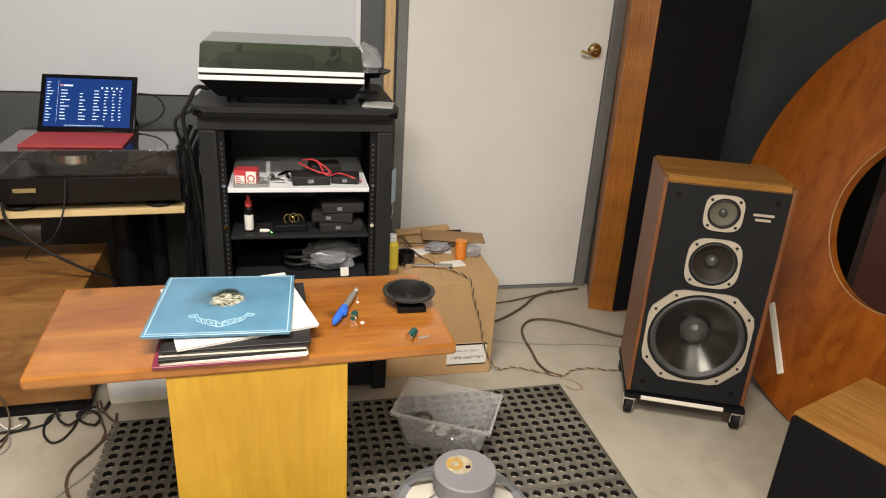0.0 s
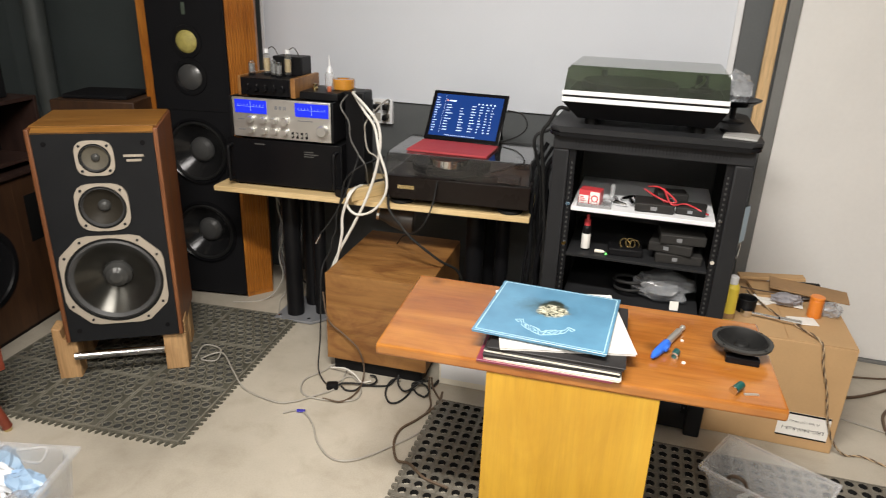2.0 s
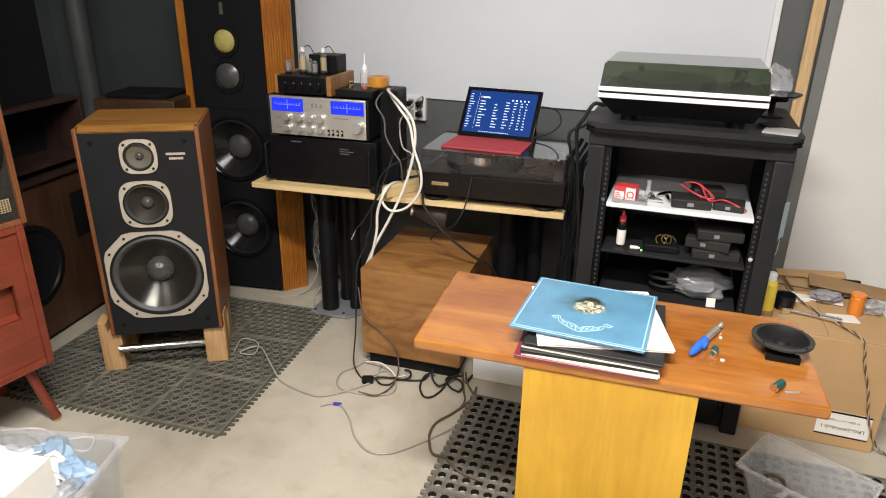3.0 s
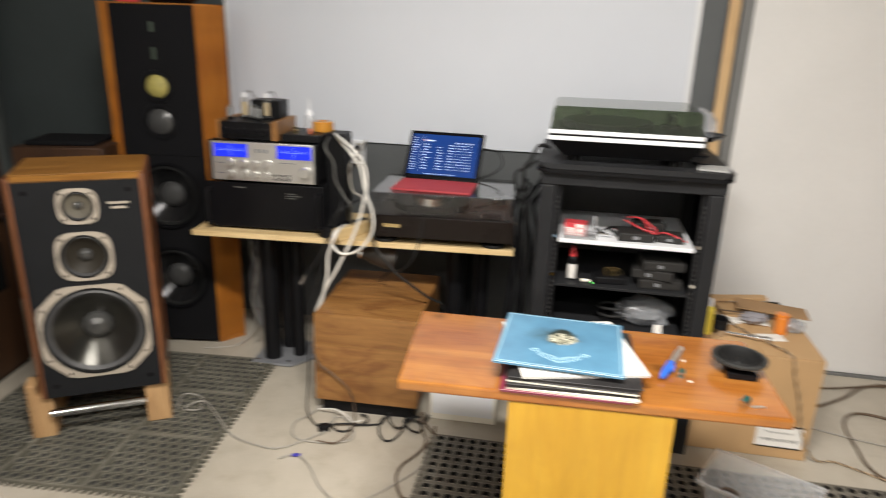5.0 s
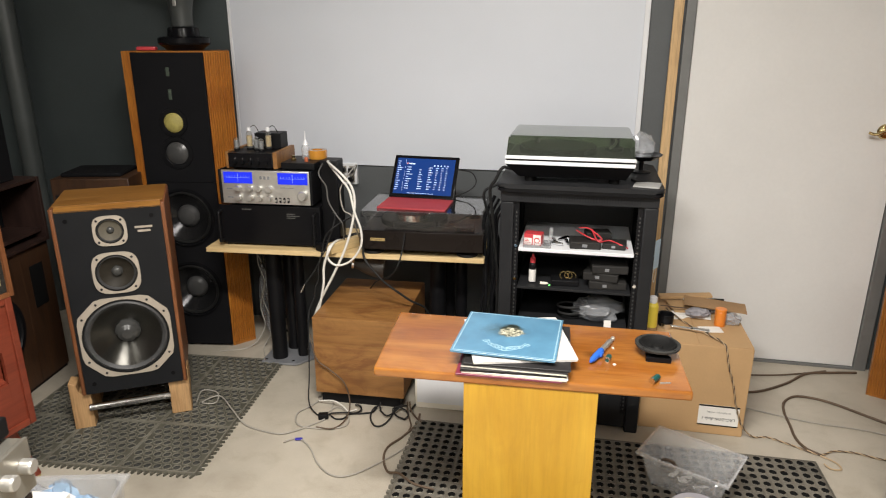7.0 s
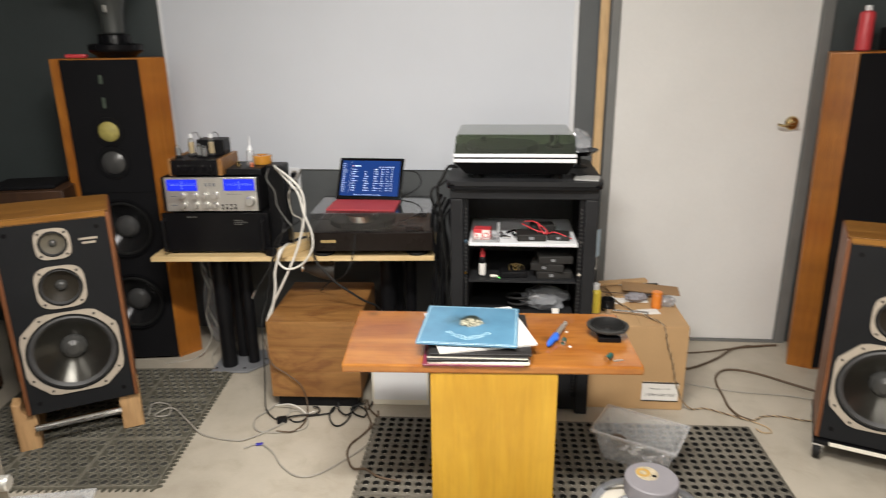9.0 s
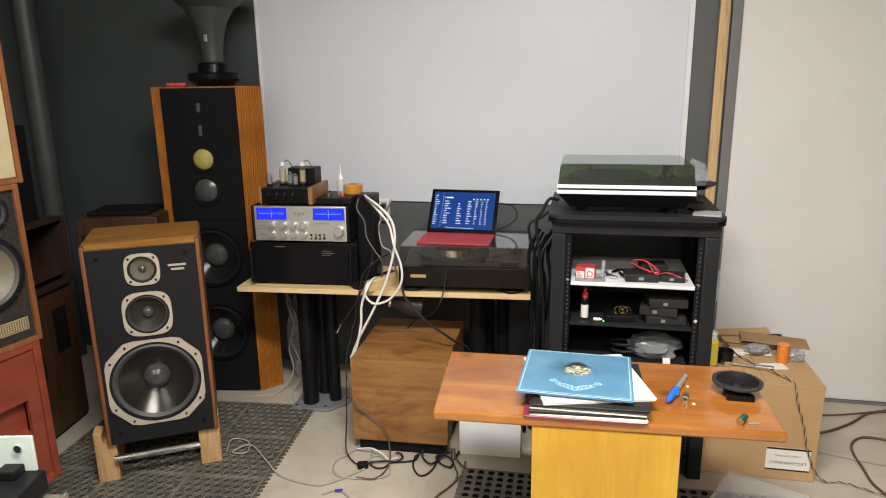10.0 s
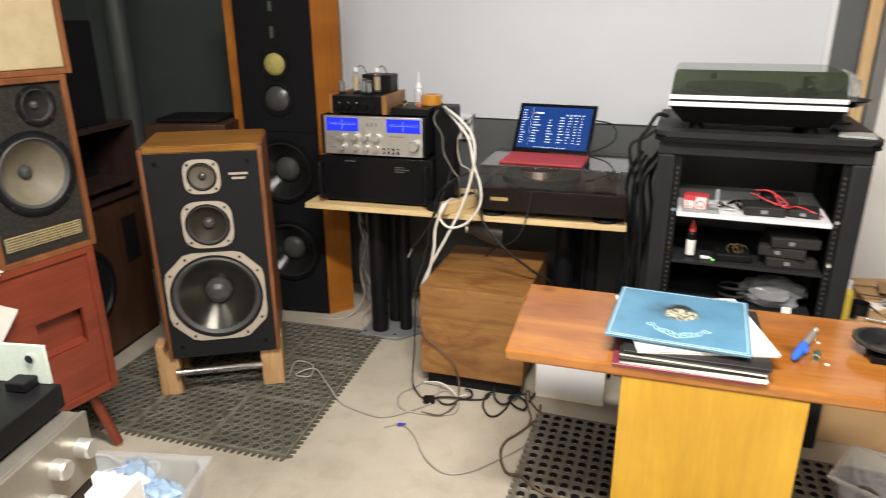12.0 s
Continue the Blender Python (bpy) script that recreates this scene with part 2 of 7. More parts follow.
SLEEVE_BLUE = plain("blue_sleeve", (0.10, 0.25, 0.385), 0.3, var=0.18, scale=9, bump=0.05)


def printed_sleeve(name):
    """Mottled blue card with a soft dark cloud and a pale curled emblem printed in the middle."""
    m, nt, b = shader(name, 0.3)
    co = nt.nodes.new("ShaderNodeTexCoord")

    def blob(cx, cy, rx, ry, soft, wobble):
        mp = nt.nodes.new("ShaderNodeMapping")
        mp.vector_type = "POINT"
        mp.inputs["Location"].default_value = (-cx / rx, -cy / ry, 0)
        mp.inputs["Scale"].default_value = (1 / rx, 1 / ry, 0)
        nt.links.new(co.outputs["Object"], mp.inputs[0])
        ln = nt.nodes.new("ShaderNodeVectorMath")
        ln.operation = "LENGTH"
        nt.links.new(mp.outputs[0], ln.inputs[0])
        ad = nt.nodes.new("ShaderNodeMath")
        ad.operation = "ADD"
        sh = nt.nodes.new("ShaderNodeMapRange")
        sh.inputs["To Min"].default_value, sh.inputs["To Max"].default_value = -wobble, wobble
        nt.links.new(noise_at(nt, 45, detail=3), sh.inputs[0])
        nt.links.new(ln.outputs["Value"], ad.inputs[0])
        nt.links.new(sh.outputs[0], ad.inputs[1])
        return shades(nt, ad.outputs[0], [(1 - soft, (1, 1, 1)), (1.0, (0, 0, 0))])

    def lay(under, over, mask):
        mx = nt.nodes.new("ShaderNodeMix")
        mx.data_type = "RGBA"
        nt.links.new(mask, mx.inputs[0])
        nt.links.new(under, mx.inputs[6])
        nt.links.new(over, mx.inputs[7])
        return mx.outputs[2]

    n = noise_at(nt, 9)
    c = shades(nt, n, [(0.3, (0.080, 0.205, 0.325)), (0.7, (0.118, 0.290, 0.440))])
    c = lay(c, shades(nt, n, [(0.3, (0.045, 0.085, 0.10)), (0.7, (0.075, 0.16, 0.22))]), blob(-0.022, 0.030, 0.085, 0.060, 0.8, 0.4))
    c = lay(c, shades(nt, noise_at(nt, 30), [(0.35, (0.012, 0.016, 0.013)), (0.7, (0.06, 0.08, 0.06))]), blob(0.000, 0.045, 0.040, 0.042, 0.35, 0.35))
    c = lay(c, shades(nt, noise_at(nt, 55, detail=2, distortion=1.6), [(0.40, (0.05, 0.055, 0.035)), (0.50, (0.42, 0.41, 0.30)), (0.62, (0.72, 0.69, 0.56))]), blob(0.004, 0.014, 0.044, 0.040, 0.25, 0.35))
    nt.links.new(c, b.inputs["Base Color"])
    gloss_spread(nt, b, n, 0.24, 0.36)
    return m


SLEEVE_ART = printed_sleeve("printed_blue_sleeve")
SLEEVE_LINE = plain("pale_blue_line", (0.45, 0.66, 0.75), 0.4, var=0.05)
SLEEVE_DARK = plain("dark_sleeve", (0.03, 0.028, 0.028), 0.4, var=0.2)
SLEEVE_RED = plain("maroon_sleeve", (0.22, 0.03, 0.06), 0.4, var=0.1)
SKULL_DARK = plain("dark_green_smudge", (0.05, 0.07, 0.05), 0.6, var=0.3, scale=60)
BEIGE_CLOTH = plain("beige_cloth", (0.41, 0.335, 0.195), 0.9, var=0.1, scale=14, fine=350, bump=0.6)
GREY_CLOTH = plain("speckled_grey_baffle", (0.028, 0.026, 0.022), 0.9, var=0.5, scale=160, fine=420, bump=0.5)
SMOKED = clear("smoked_green_acrylic", (0.03, 0.042, 0.026), 0.04, 0.30, tint=(0.31, 0.375, 0.25))
CLEAR = clear("clear_plastic", (0.80, 0.81, 0.82), 0.12, 0.21, tint=(0.97, 0.975, 0.98))
DUST_COVER = clear("dusty_acrylic", (0.22, 0.22, 0.23), 0.06, 0.035, tint=(0.82, 0.82, 0.82))
BAG = clear("plastic_bag", (0.62, 0.64, 0.67), 0.18, 0.28, tint=(0.85, 0.86, 0.88))
BAG_BLUE = clear("blue_plastic_bag", (0.45, 0.62, 0.80), 0.25, 0.55)
GLASS = clear("tube_glass", (0.6, 0.6, 0.58), 0.04, 0.1, tint=(0.9, 0.9, 0.88))
AMBER = clear("amber_plastic", (0.75, 0.36, 0.05), 0.15, 0.6)
SCREEN = glowing("laptop_screen", (0.009, 0.042, 0.20), 1.1)
SCREEN_TEXT = glowing("screen_text", (0.6, 0.72, 0.95), 1.5)
METER = glowing("blue_meter", (0.022, 0.042, 0.90), 0.95)
METER_TICK = glowing("meter_marks", (0.30, 0.42, 1.0), 0.9)
LED = glowing("green_led", (0.2, 1.0, 0.2), 2.0)
YELLOW_DOME = plain("yellow_dome", (0.35, 0.30, 0.085), 0.6, var=0.15, scale=60)
HOLE_DARK = plain("hole_dark", (0.006, 0.006, 0.006), 0.9)

# ---- mesh tools ----


def add_box(bm, x0, x1, y0, y1, z0, z1, bev=0.0, seg=2):
    r = bmesh.ops.create_cube(bm, size=1.0, matrix=Matrix.Translation(((x0 + x1) / 2, (y0 + y1) / 2, (z0 + z1) / 2)) @ Matrix.Diagonal((x1 - x0, y1 - y0, z1 - z0, 1)))
    if bev:
        edges = list({e for v in r["verts"] for e in v.link_edges})
        bmesh.ops.bevel(bm, geom=edges, offset=bev, segments=seg, affect="EDGES", profile=0.5)
    return bm


AXIS = {"z": Matrix(), "y": Matrix.Rotation(radians(90), 4, "X"), "x": Matrix.Rotation(radians(90), 4, "Y"), "-y": Matrix.Rotation(radians(90), 4, "X")}


def add_cyl(bm, c, r, h, axis="z", r2=None, seg=20):
    """A cylinder or cone centred on c, its length along the axis."""
    bmesh.ops.create_cone(bm, cap_ends=True, segments=seg, radius1=r, radius2=r if r2 is None else r2, depth=h, matrix=Matrix.Translation(c) @ AXIS[axis])
    return bm


def add_lathe(bm, prof, m=None, seg=32, closed=False):
    """Spins (radius, height) pairs round z, then moves the result by m."""
    m = m or Matrix()
    rings = []
    for r, h in prof:
        if r < 1e-6:
            rings.append([bm.verts.new(m @ Vector((0, 0, h)))])
        else:
            rings.append([bm.verts.new(m @ Vector((r * math.cos(2 * math.pi * i / seg), r * math.sin(2 * math.pi * i / seg), h))) for i in range(seg)])
    pairs = list(zip(rings, rings[1:])) + ([(rings[-1], rings[0])] if closed else [])
    for a, b in pairs:
        for i in range(seg):
            j = (i + 1) % seg
            quad = [a[i % len(a)], a[j % len(a)], b[j % len(b)], b[i % len(b)]]
            quad = list(dict.fromkeys(quad))
            if len(quad) > 2:
                bm.faces.new(quad)
    return bm


def add_prism(bm, pts, z0, z1, m=None, bev=0.0):
    """A polygon of (x, y) points raised from z0 to z1."""
    m = m or Matrix()
    lo = [bm.verts.new(m @ Vector((x, y, z0))) for x, y in pts]
    hi = [bm.verts.new(m @ Vector((x, y, z1))) for x, y in pts]
    faces = [bm.faces.new(lo[::-1]), bm.faces.new(hi)]
    n = len(pts)
    for i in range(n):
        faces.append(bm.faces.new((lo[i], lo[(i + 1) % n], hi[(i + 1) % n], hi[i])))
    if bev:
        bmesh.ops.bevel(bm, geom=list({e for f in faces for e in f.edges}), offset=bev, segments=2, affect="EDGES", profile=0.5)
    return bm


def add_ring(bm, outer, inner, z0, z1, m=None):
    """A plate between an outer and an inner outline with the same number of points."""
    m = m or Matrix()
    n = len(outer)
    v = [[bm.verts.new(m @ Vector((x, y, z))) for x, y in o] for o in (outer, inner) for z in (z0, z1)]
    ol, oh, il, ih = v
    for i in range(n):
        j = (i + 1) % n
        bm.faces.new((ol[i], ol[j], oh[j], oh[i]))
        bm.faces.new((il[j], il[i], ih[i], ih[j]))
        bm.faces.new((oh[i], oh[j], ih[j], ih[i]))
        bm.faces.new((ol[j], ol[i], il[i], il[j]))
    return bm


def circle(r, n, turn=0.0, c=(0, 0)):
    return [(c[0] + r * math.cos(turn + 2 * math.pi * i / n), c[1] + r * math.sin(turn + 2 * math.pi * i / n)) for i in range(n)]


def smooth_path(pts, sub=6):
    pts = [Vector(p) for p in pts]
    if len(pts) < 3:
        return pts
    full = [2 * pts[0] - pts[1]] + pts + [2 * pts[-1] - pts[-2]]
    out = []
    for i in range(1, len(full) - 2):
        a, b, c, d = full[i - 1:i + 3]
        for k in range(sub):
            t = k / sub
            out.append(0.5 * (2 * b + (c - a) * t + (2 * a - 5 * b + 4 * c - d) * t * t + (3 * b - a - 3 * c + d) * t ** 3))
    return out + [pts[-1]]


def add_tube(bm, pts, r, seg=7, sub=6):
    """A round cord along a smooth line through the points."""
    path = smooth_path(pts, sub)
    rings, side = [], None
    for i, p in enumerate(path):
        d = (path[min(i + 1, len(path) - 1)] - path[max(i - 1, 0)]).normalized()
        if side is None:
            side = d.orthogonal().normalized()
        side = (side - d * side.dot(d))
        side = side.normalized() if side.length > 1e-6 else d.orthogonal().normalized()
        up = d.cross(side)
        rings.append([bm.verts.new(p + r * (math.cos(2 * math.pi * k / seg) * side + math.sin(2 * math.pi * k / seg) * up)) for k in range(seg)])
    for a, b in zip(rings, rings[1:]):
        for k in range(seg):
            bm.faces.new((a[k], a[(k + 1) % seg], b[(k + 1) % seg], b[k]))
    bm.faces.new(rings[0][::-1])
    bm.faces.new(rings[-1])
    return bm


ROUND = set()


def mesh_of(name, bm, material):
    """Flat faces stay flat beside their bevels; cords are smooth all round."""
    me = bpy.data.meshes.new(name)
    angle = 80 if id(bm) in ROUND else 20
    ROUND.discard(id(bm))
    bmesh.ops.recalc_face_normals(bm, faces=bm.faces)
    bm.to_mesh(me)
    bm.free()
    me.materials.append(material)
    for p in me.polygons:
        p.use_smooth = True
    me.set_sharp_from_angle(angle=radians(angle))
    return me


def part(name, bm, material, parent=None, label="", m=None):
    ob = new(name, mesh_of(name, bm, material))
    if parent is not None:
        ob.parent = parent
    if m is not None:
        ob.matrix_basis = m
    return tagged(ob, label) if label else ob


def thing(name, label, category, m=None, group=""):
    ob = new(name)
    ob.empty_display_size = 0.1
    ob.matrix_basis = m or Matrix()
    return tagged(ob, label, category, group)


def lone(name, bm, material, label, category, m=None, group=""):
    return tagged(part(name, bm, material, None, "", m), label, category, group)


def setting(name, bm, material, label, category):
    return tagged(part(name, bm, material), label, category, "", "structure")


def box(*a, **k):
    return add_box(bmesh.new(), *a, **k)


def cyl(*a, **k):
    return add_cyl(bmesh.new(), *a, **k)


def tube(*a, **k):
    bm = add_tube(bmesh.new(), *a, **k)
    ROUND.add(id(bm))
    return bm


def lathe(*a, **k):
    return add_lathe(bmesh.new(), *a, **k)


FRONT = Matrix.Rotation(radians(90), 4, "X")  # turns a shape made along z to face -y

# ---- the room ----
X0, X1, Y0, Y1, TOP = -3.3, 3.0, -2.6, 3.10, 2.75
setting("floor", box(X0, X1, Y0, Y1 + 0.1, -0.12, 0.0), FLOOR, "bare stained grey concrete floor", "floor")
setting("ceiling", box(X0, X1, Y0, Y1, TOP, TOP + 0.1), CEILING, "plain white painted ceiling", "ceiling")
DL, DR, DH = 0.543, 1.462, 2.12
bm = bmesh.new()
add_box(bm, -1.735, DL - 0.043, Y1, Y1 + 0.14, 0, TOP)
add_box(bm, DL - 0.043, DR + 0.05, Y1, Y1 + 0.14, DH + 0.05, TOP)
setting("wall_north", bm, WALL, "dark grey painted wall behind the equipment", "wall")
setting("wall_north_west", box(X0, -1.7352, Y1, Y1 + 0.14, 0, TOP), SIDE_WALL, "dark teal-grey painted wall behind the tower loudspeaker", "wall")
setting("wall_north_east", box(DR + 0.05, X1, Y1, Y1 + 0.14, 0, TOP), SIDE_WALL, "dark green-grey painted wall beyond the door", "wall")
setting("wall_west", box(X0 - 0.14, X0, Y0, Y1, 0, TOP), SIDE_WALL, "dark grey painted side wall", "wall")
setting("wall_east", box(X1, X1 + 0.14, Y0, Y1, 0, TOP), SIDE_WALL, "dark grey painted side wall", "wall")
setting("wall_south", box(X0, X1, Y0 - 0.14, Y0, 0, TOP), CEILING, "light painted wall behind the viewer", "wall")
door = tagged(new("door_1"), "closed flat white painted door with a brass lever", "door", "", "structure")
part("door_leaf", box(DL + 0.003, DR - 0.003, Y1 - 0.004, Y1 + 0.04, 0.012, DH, 0.002), DOOR_WHITE, door)
bm = bmesh.new()
add_box(bm, DL - 0.043, DL, Y1 - 0.022, Y1 + 0.14, 0, DH + 0.05, 0.003)
add_box(bm, DR, DR + 0.052, Y1 - 0.022, Y1 + 0.14, 0, DH + 0.05, 0.003)
add_box(bm, DL, DR, Y1 - 0.022, Y1 + 0.14, DH + 0.002, DH + 0.05, 0.003)
part("door_frame", bm, FRAME_GREY, door, "dark grey steel door frame")
part("threshold", box(DL, DR, Y1 - 0.02, Y1 + 0.1, 0.0, 0.01), FRAME_GREY, door)
handle = part("door_handle", lathe([(0.0, 0.0), (0.033, 0.0), (0.034, 0.004), (0.028, 0.012), (0.014, 0.016), (0.012, 0.045), (0.0, 0.047)], pose(1.397, Y1 - 0.004, 1.166) @ FRONT), BRASS, door, "polished brass lever handle")
part("lever", tube([(1.397, Y1 - 0.046, 1.166), (1.372, Y1 - 0.052, 1.166), (1.345, Y1 - 0.05, 1.158), (1.318, Y1 - 0.044, 1.164)], 0.0065, 8), BRASS, handle)
board = thing("whiteboard", "large blank white projection board fixed to the grey wall", "whiteboard")
part("panel", box(-1.735, 0.335, Y1 - 0.014, Y1 - 0.001, 0.925, 2.35, 0.002), WHITE_BOARD, board)
part("edge_strip", box(0.322, 0.347, Y1 - 0.022, Y1 - 0.0145, 0.925, 2.35, 0.003), WHITE_PLASTIC, board)
part("edge_strip", box(-1.737, -1.72, Y1 - 0.02, Y1 - 0.0145, 0.925, 2.35, 0.003), WHITE_PLASTIC, board)
lone("wooden_batten", box(0.444, 0.486, Y1 - 0.045, Y1 - 0.024, 0.0, 2.4, 0.002), PINE_RAW, "bare pine batten standing against the grey wall", "batten")
outlet = thing("power_outlet", "white wall outlet plate with two black plugs", "outlet")
part("plate", box(-1.168, -1.072, Y1 - 0.024, Y1 - 0.001, 0.822, 0.934, 0.003), WHITE_PLASTIC, outlet)
for dx, dz in ((-1.143, 0.852), (-1.143, 0.902), (-1.098, 0.852), (-1.098, 0.902)):
    part("socket", box(dx - 0.014, dx + 0.014, Y1 - 0.0265, Y1 - 0.0242, dz - 0.018, dz + 0.018, 0.002), GREY_CABLE, outlet)
for dx, dz in ((-1.143, 0.902), (-1.098, 0.902), (-1.098, 0.855)):
    part("plug", box(dx - 0.012, dx + 0.012, Y1 - 0.062, Y1 - 0.027, dz - 0.012, dz + 0.012, 0.005), BLACK, outlet)

# ---- loudspeakers ----


def squircle(r, p, n=40):
    out = []
    for i in range(n):
        a = 2 * math.pi * i / n
        c, s = math.cos(a), math.sin(a)
        k = r / (abs(c) ** p + abs(s) ** p) ** (1 / p)
        out.append((k * c, k * s))
    return out


def eight_sided(r, cut, n=40):
    """A square of half width r with its corners cut off."""
    out = []
    for i in range(n):
        a = 2 * math.pi * (i + 0.5) / n
        c, s = abs(math.cos(a)), abs(math.sin(a))
        k = min(r / max(c, s), (2 * r - cut) / (c + s))
        out.append((k * math.cos(a), k * math.sin(a)))
    return out


def driver(parent, name, at, outline, hole, depth, dome, cone_mat, frame_mat=CHAMPAGNE, screws=4, screw_r=None, turn=0.785, n=40):
    """A framed loudspeaker driver facing -y with its centre at (x, y, z)."""
    m = pose(*at) @ FRONT
    bm = bmesh.new()
    add_ring(bm, outline, circle(hole, n, math.pi / n if len(outline) == n and screws == 8 else 0.0), 0.0, 0.006, m)
    unit = part(name, bm, frame_mat, parent)
    h = hole
    part("surround", lathe([(h + 0.002, 0.001), (h - 0.002, 0.005), (h * 0.96, -0.001), (h * 0.945, 0.0045), (h * 0.905, 0.0085), (h * 0.865, 0.004), (h * 0.83, -0.002)], m, 48), SURROUND, unit)
    part("gasket", lathe([(h + 0.001, 0.0064), (h - 0.006, 0.0066), (h - 0.0065, 0.0050), (h + 0.001, 0.0050)], m, 48), RUBBER, unit)
    part("cone", lathe([(h * 0.84, -0.0015), (h * 0.70, -depth * 0.38), (h * 0.5, -depth * 0.75), (dome * 0.95, -depth)], m, 48), cone_mat, unit)
    part("dust_cap", lathe([(dome, -depth), (dome * 0.95, -depth + dome * 0.3), (dome * 0.72, -depth + dome * 0.62), (dome * 0.4, -depth + dome * 0.80), (0, -depth + dome * 0.86)], m, 32), DOME, unit)
    sr = screw_r or hole * 1.12
    for i in range(screws):
        a = turn + 2 * math.pi * i / screws if screws < 8 else math.pi / 4 + math.pi / 2 * (i // 2) + (0.23 if i % 2 else -0.23)
        part("screw", cyl((at[0] + sr * math.cos(a), at[1] - 0.0075, at[2] + sr * math.sin(a)), 0.0046, 0.004, "y", seg=10), RACK, unit)
    return unit


def pierced(bm, x0, x1, z0, z1, cx, cz, r, y0, y1, n=40):
    """A plate in the xz plane from y0 back to y1, with a round hole."""
    rim, hole = [], []
    for i in range(n):
        a = 2 * math.pi * (i + 0.5) / n
        c, s = math.cos(a), math.sin(a)
        kx = ((x1 - cx) if c > 0 else (x0 - cx)) / c
        kz = ((z1 - cz) if s > 0 else (z0 - cz)) / s
        k = min(kx, kz)
        rim.append((k * c, k * s))
        hole.append((r * c, r * s))
    for sx, sz, ex, ez in ((1, 1, x1, z1), (-1, 1, x0, z1), (-1, -1, x0, z0), (1, -1, x1, z0)):
        j = min(range(n), key=lambda i: (rim[i][0] - (ex - cx)) ** 2 + (rim[i][1] - (ez - cz)) ** 2)
        rim[j] = (ex - cx, ez - cz)
    return add_ring(bm, rim, hole, 0.0, y1 - y0, pose(cx, y1, cz) @ FRONT)


def bookshelf_speaker(m, label, group):
    """Three-way cabinet; origin under the middle of its front, cabinet from z 0 to 0.785."""
    s = thing("loudspeaker", label, "loudspeaker", m, group)
    W, H, D, T = 0.402, 0.785, 0.32, 0.015
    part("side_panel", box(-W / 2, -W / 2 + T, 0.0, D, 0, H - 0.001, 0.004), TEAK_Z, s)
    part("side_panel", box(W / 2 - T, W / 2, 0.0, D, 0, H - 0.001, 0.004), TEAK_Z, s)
    prof = [(0.0, H - T), (D, H - T), (D, H), (0.03, H), (0.0, H - 0.016)]
    bm = bmesh.new()
    add_prism(bm, prof, -W / 2 + T + 0.0005, W / 2 - T - 0.0005, Matrix(((0, 0, 1, 0), (1, 0, 0, 0), (0, 1, 0, 0), (0, 0, 0, 1))))
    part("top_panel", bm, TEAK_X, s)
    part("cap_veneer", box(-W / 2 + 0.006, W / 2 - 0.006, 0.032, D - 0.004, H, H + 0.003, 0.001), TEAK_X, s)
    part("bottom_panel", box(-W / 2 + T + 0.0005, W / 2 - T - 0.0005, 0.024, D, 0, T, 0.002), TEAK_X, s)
    part("back_panel", box(-W / 2 + T, W / 2 - T, D - 0.02, D - 0.004, T, H - T), BLACK, s)
    for z0, z1, zc, hole in ((0.0015, 0.417, 0.240, 0.161), (0.417, 0.609, 0.514, 0.075), (0.609, H - T * 0.9, 0.686, 0.049)):
        bm = bmesh.new()
        pierced(bm, -W / 2 + T + 0.0005, W / 2 - T - 0.0005, z0, z1, -0.003, zc, hole, 0.002, 0.022)
        part("baffle", bm, BAFFLE, s, "dark grey front baffle")
    f = 0.0015
    driver(s, "tweeter", (-0.003, f, 0.686), squircle(0.060, 3.6), 0.049, 0.008, 0.014, CONE_PALE, screw_r=0.0602)
    driver(s, "midrange", (-0.003, f, 0.514), squircle(0.085, 3.6), 0.075, 0.022, 0.022, MID_CONE, screw_r=0.0875)
    driver(s, "woofer", (-0.003, f, 0.240), eight_sided(0.171, 0.078), 0.161, 0.058, 0.051, CONE, screws=8, screw_r=0.1765)
    part("name_plate", box(0.085, 0.148, -0.001, 0.0015, 0.688, 0.696), CHAMPAGNE, s)
    part("name_plate", box(0.094, 0.140, -0.001, 0.0015, 0.672, 0.680), CHAMPAGNE, s)
    for x in (-0.15, 0.15):
        for z in (0.045, 0.735):
            part("peg_socket", cyl((x, 0.001, z), 0.008, 0.006, "y", seg=12), BLACK_GLOSS, s)
    return s


A = pose(-1.676, 1.931, 0.172, 1.0, 0.0, 31)
bookshelf_speaker(A, "three-way teak loudspeaker with silver-framed drivers on pale wood blocks", "pair of three-way loudspeakers")
stand = thing("speaker_stand", "pale wooden block stand joined by a steel bar", "speaker stand", pose(-1.682, 1.928, 0.012, 0, 0, 31))
for x0, x1, xs in ((-0.245, -0.168, -1), (0.130, 0.206, 1)):
    for y0, y1 in ((-0.012, 0.30),):
        bm = bmesh.new()
        if xs < 0:
            pts = [(x0, 0.0), (x1, 0.0), (x1, 0.158), (-0.214, 0.160), (-0.214, 0.205), (x0, 0.212)]
        else:
            pts = [(x0, 0.0), (x1 + 0.006, 0.0), (x1 + 0.006, 0.212), (0.206, 0.205), (0.206, 0.160), (x0, 0.158)]
        add_prism(bm, pts, -0.075, 0.0, Matrix(((1, 0, 0, 0), (0, 0, -1, 0), (0, 1, 0, 0), (0, 0, 0, 1))) @ Matrix.Translation((0, 0, -0.02)), 0.004)
        part("block", bm, PALE_WOOD, stand)
        bm = bmesh.new()
        add_box(bm, x0 + 0.01, x1 - 0.005, 0.22, 0.30, 0.0, 0.158, 0.004)
        part("block", bm, PALE_WOOD, stand)
part("bar", cyl((-0.02, 0.004, 0.102), 0.0150, 0.31, "x", seg=16), CHROME, stand, "bright steel bar")
part("bar", cyl((-0.02, 0.26, 0.128), 0.012, 0.31, "x", seg=16), CHROME, stand)

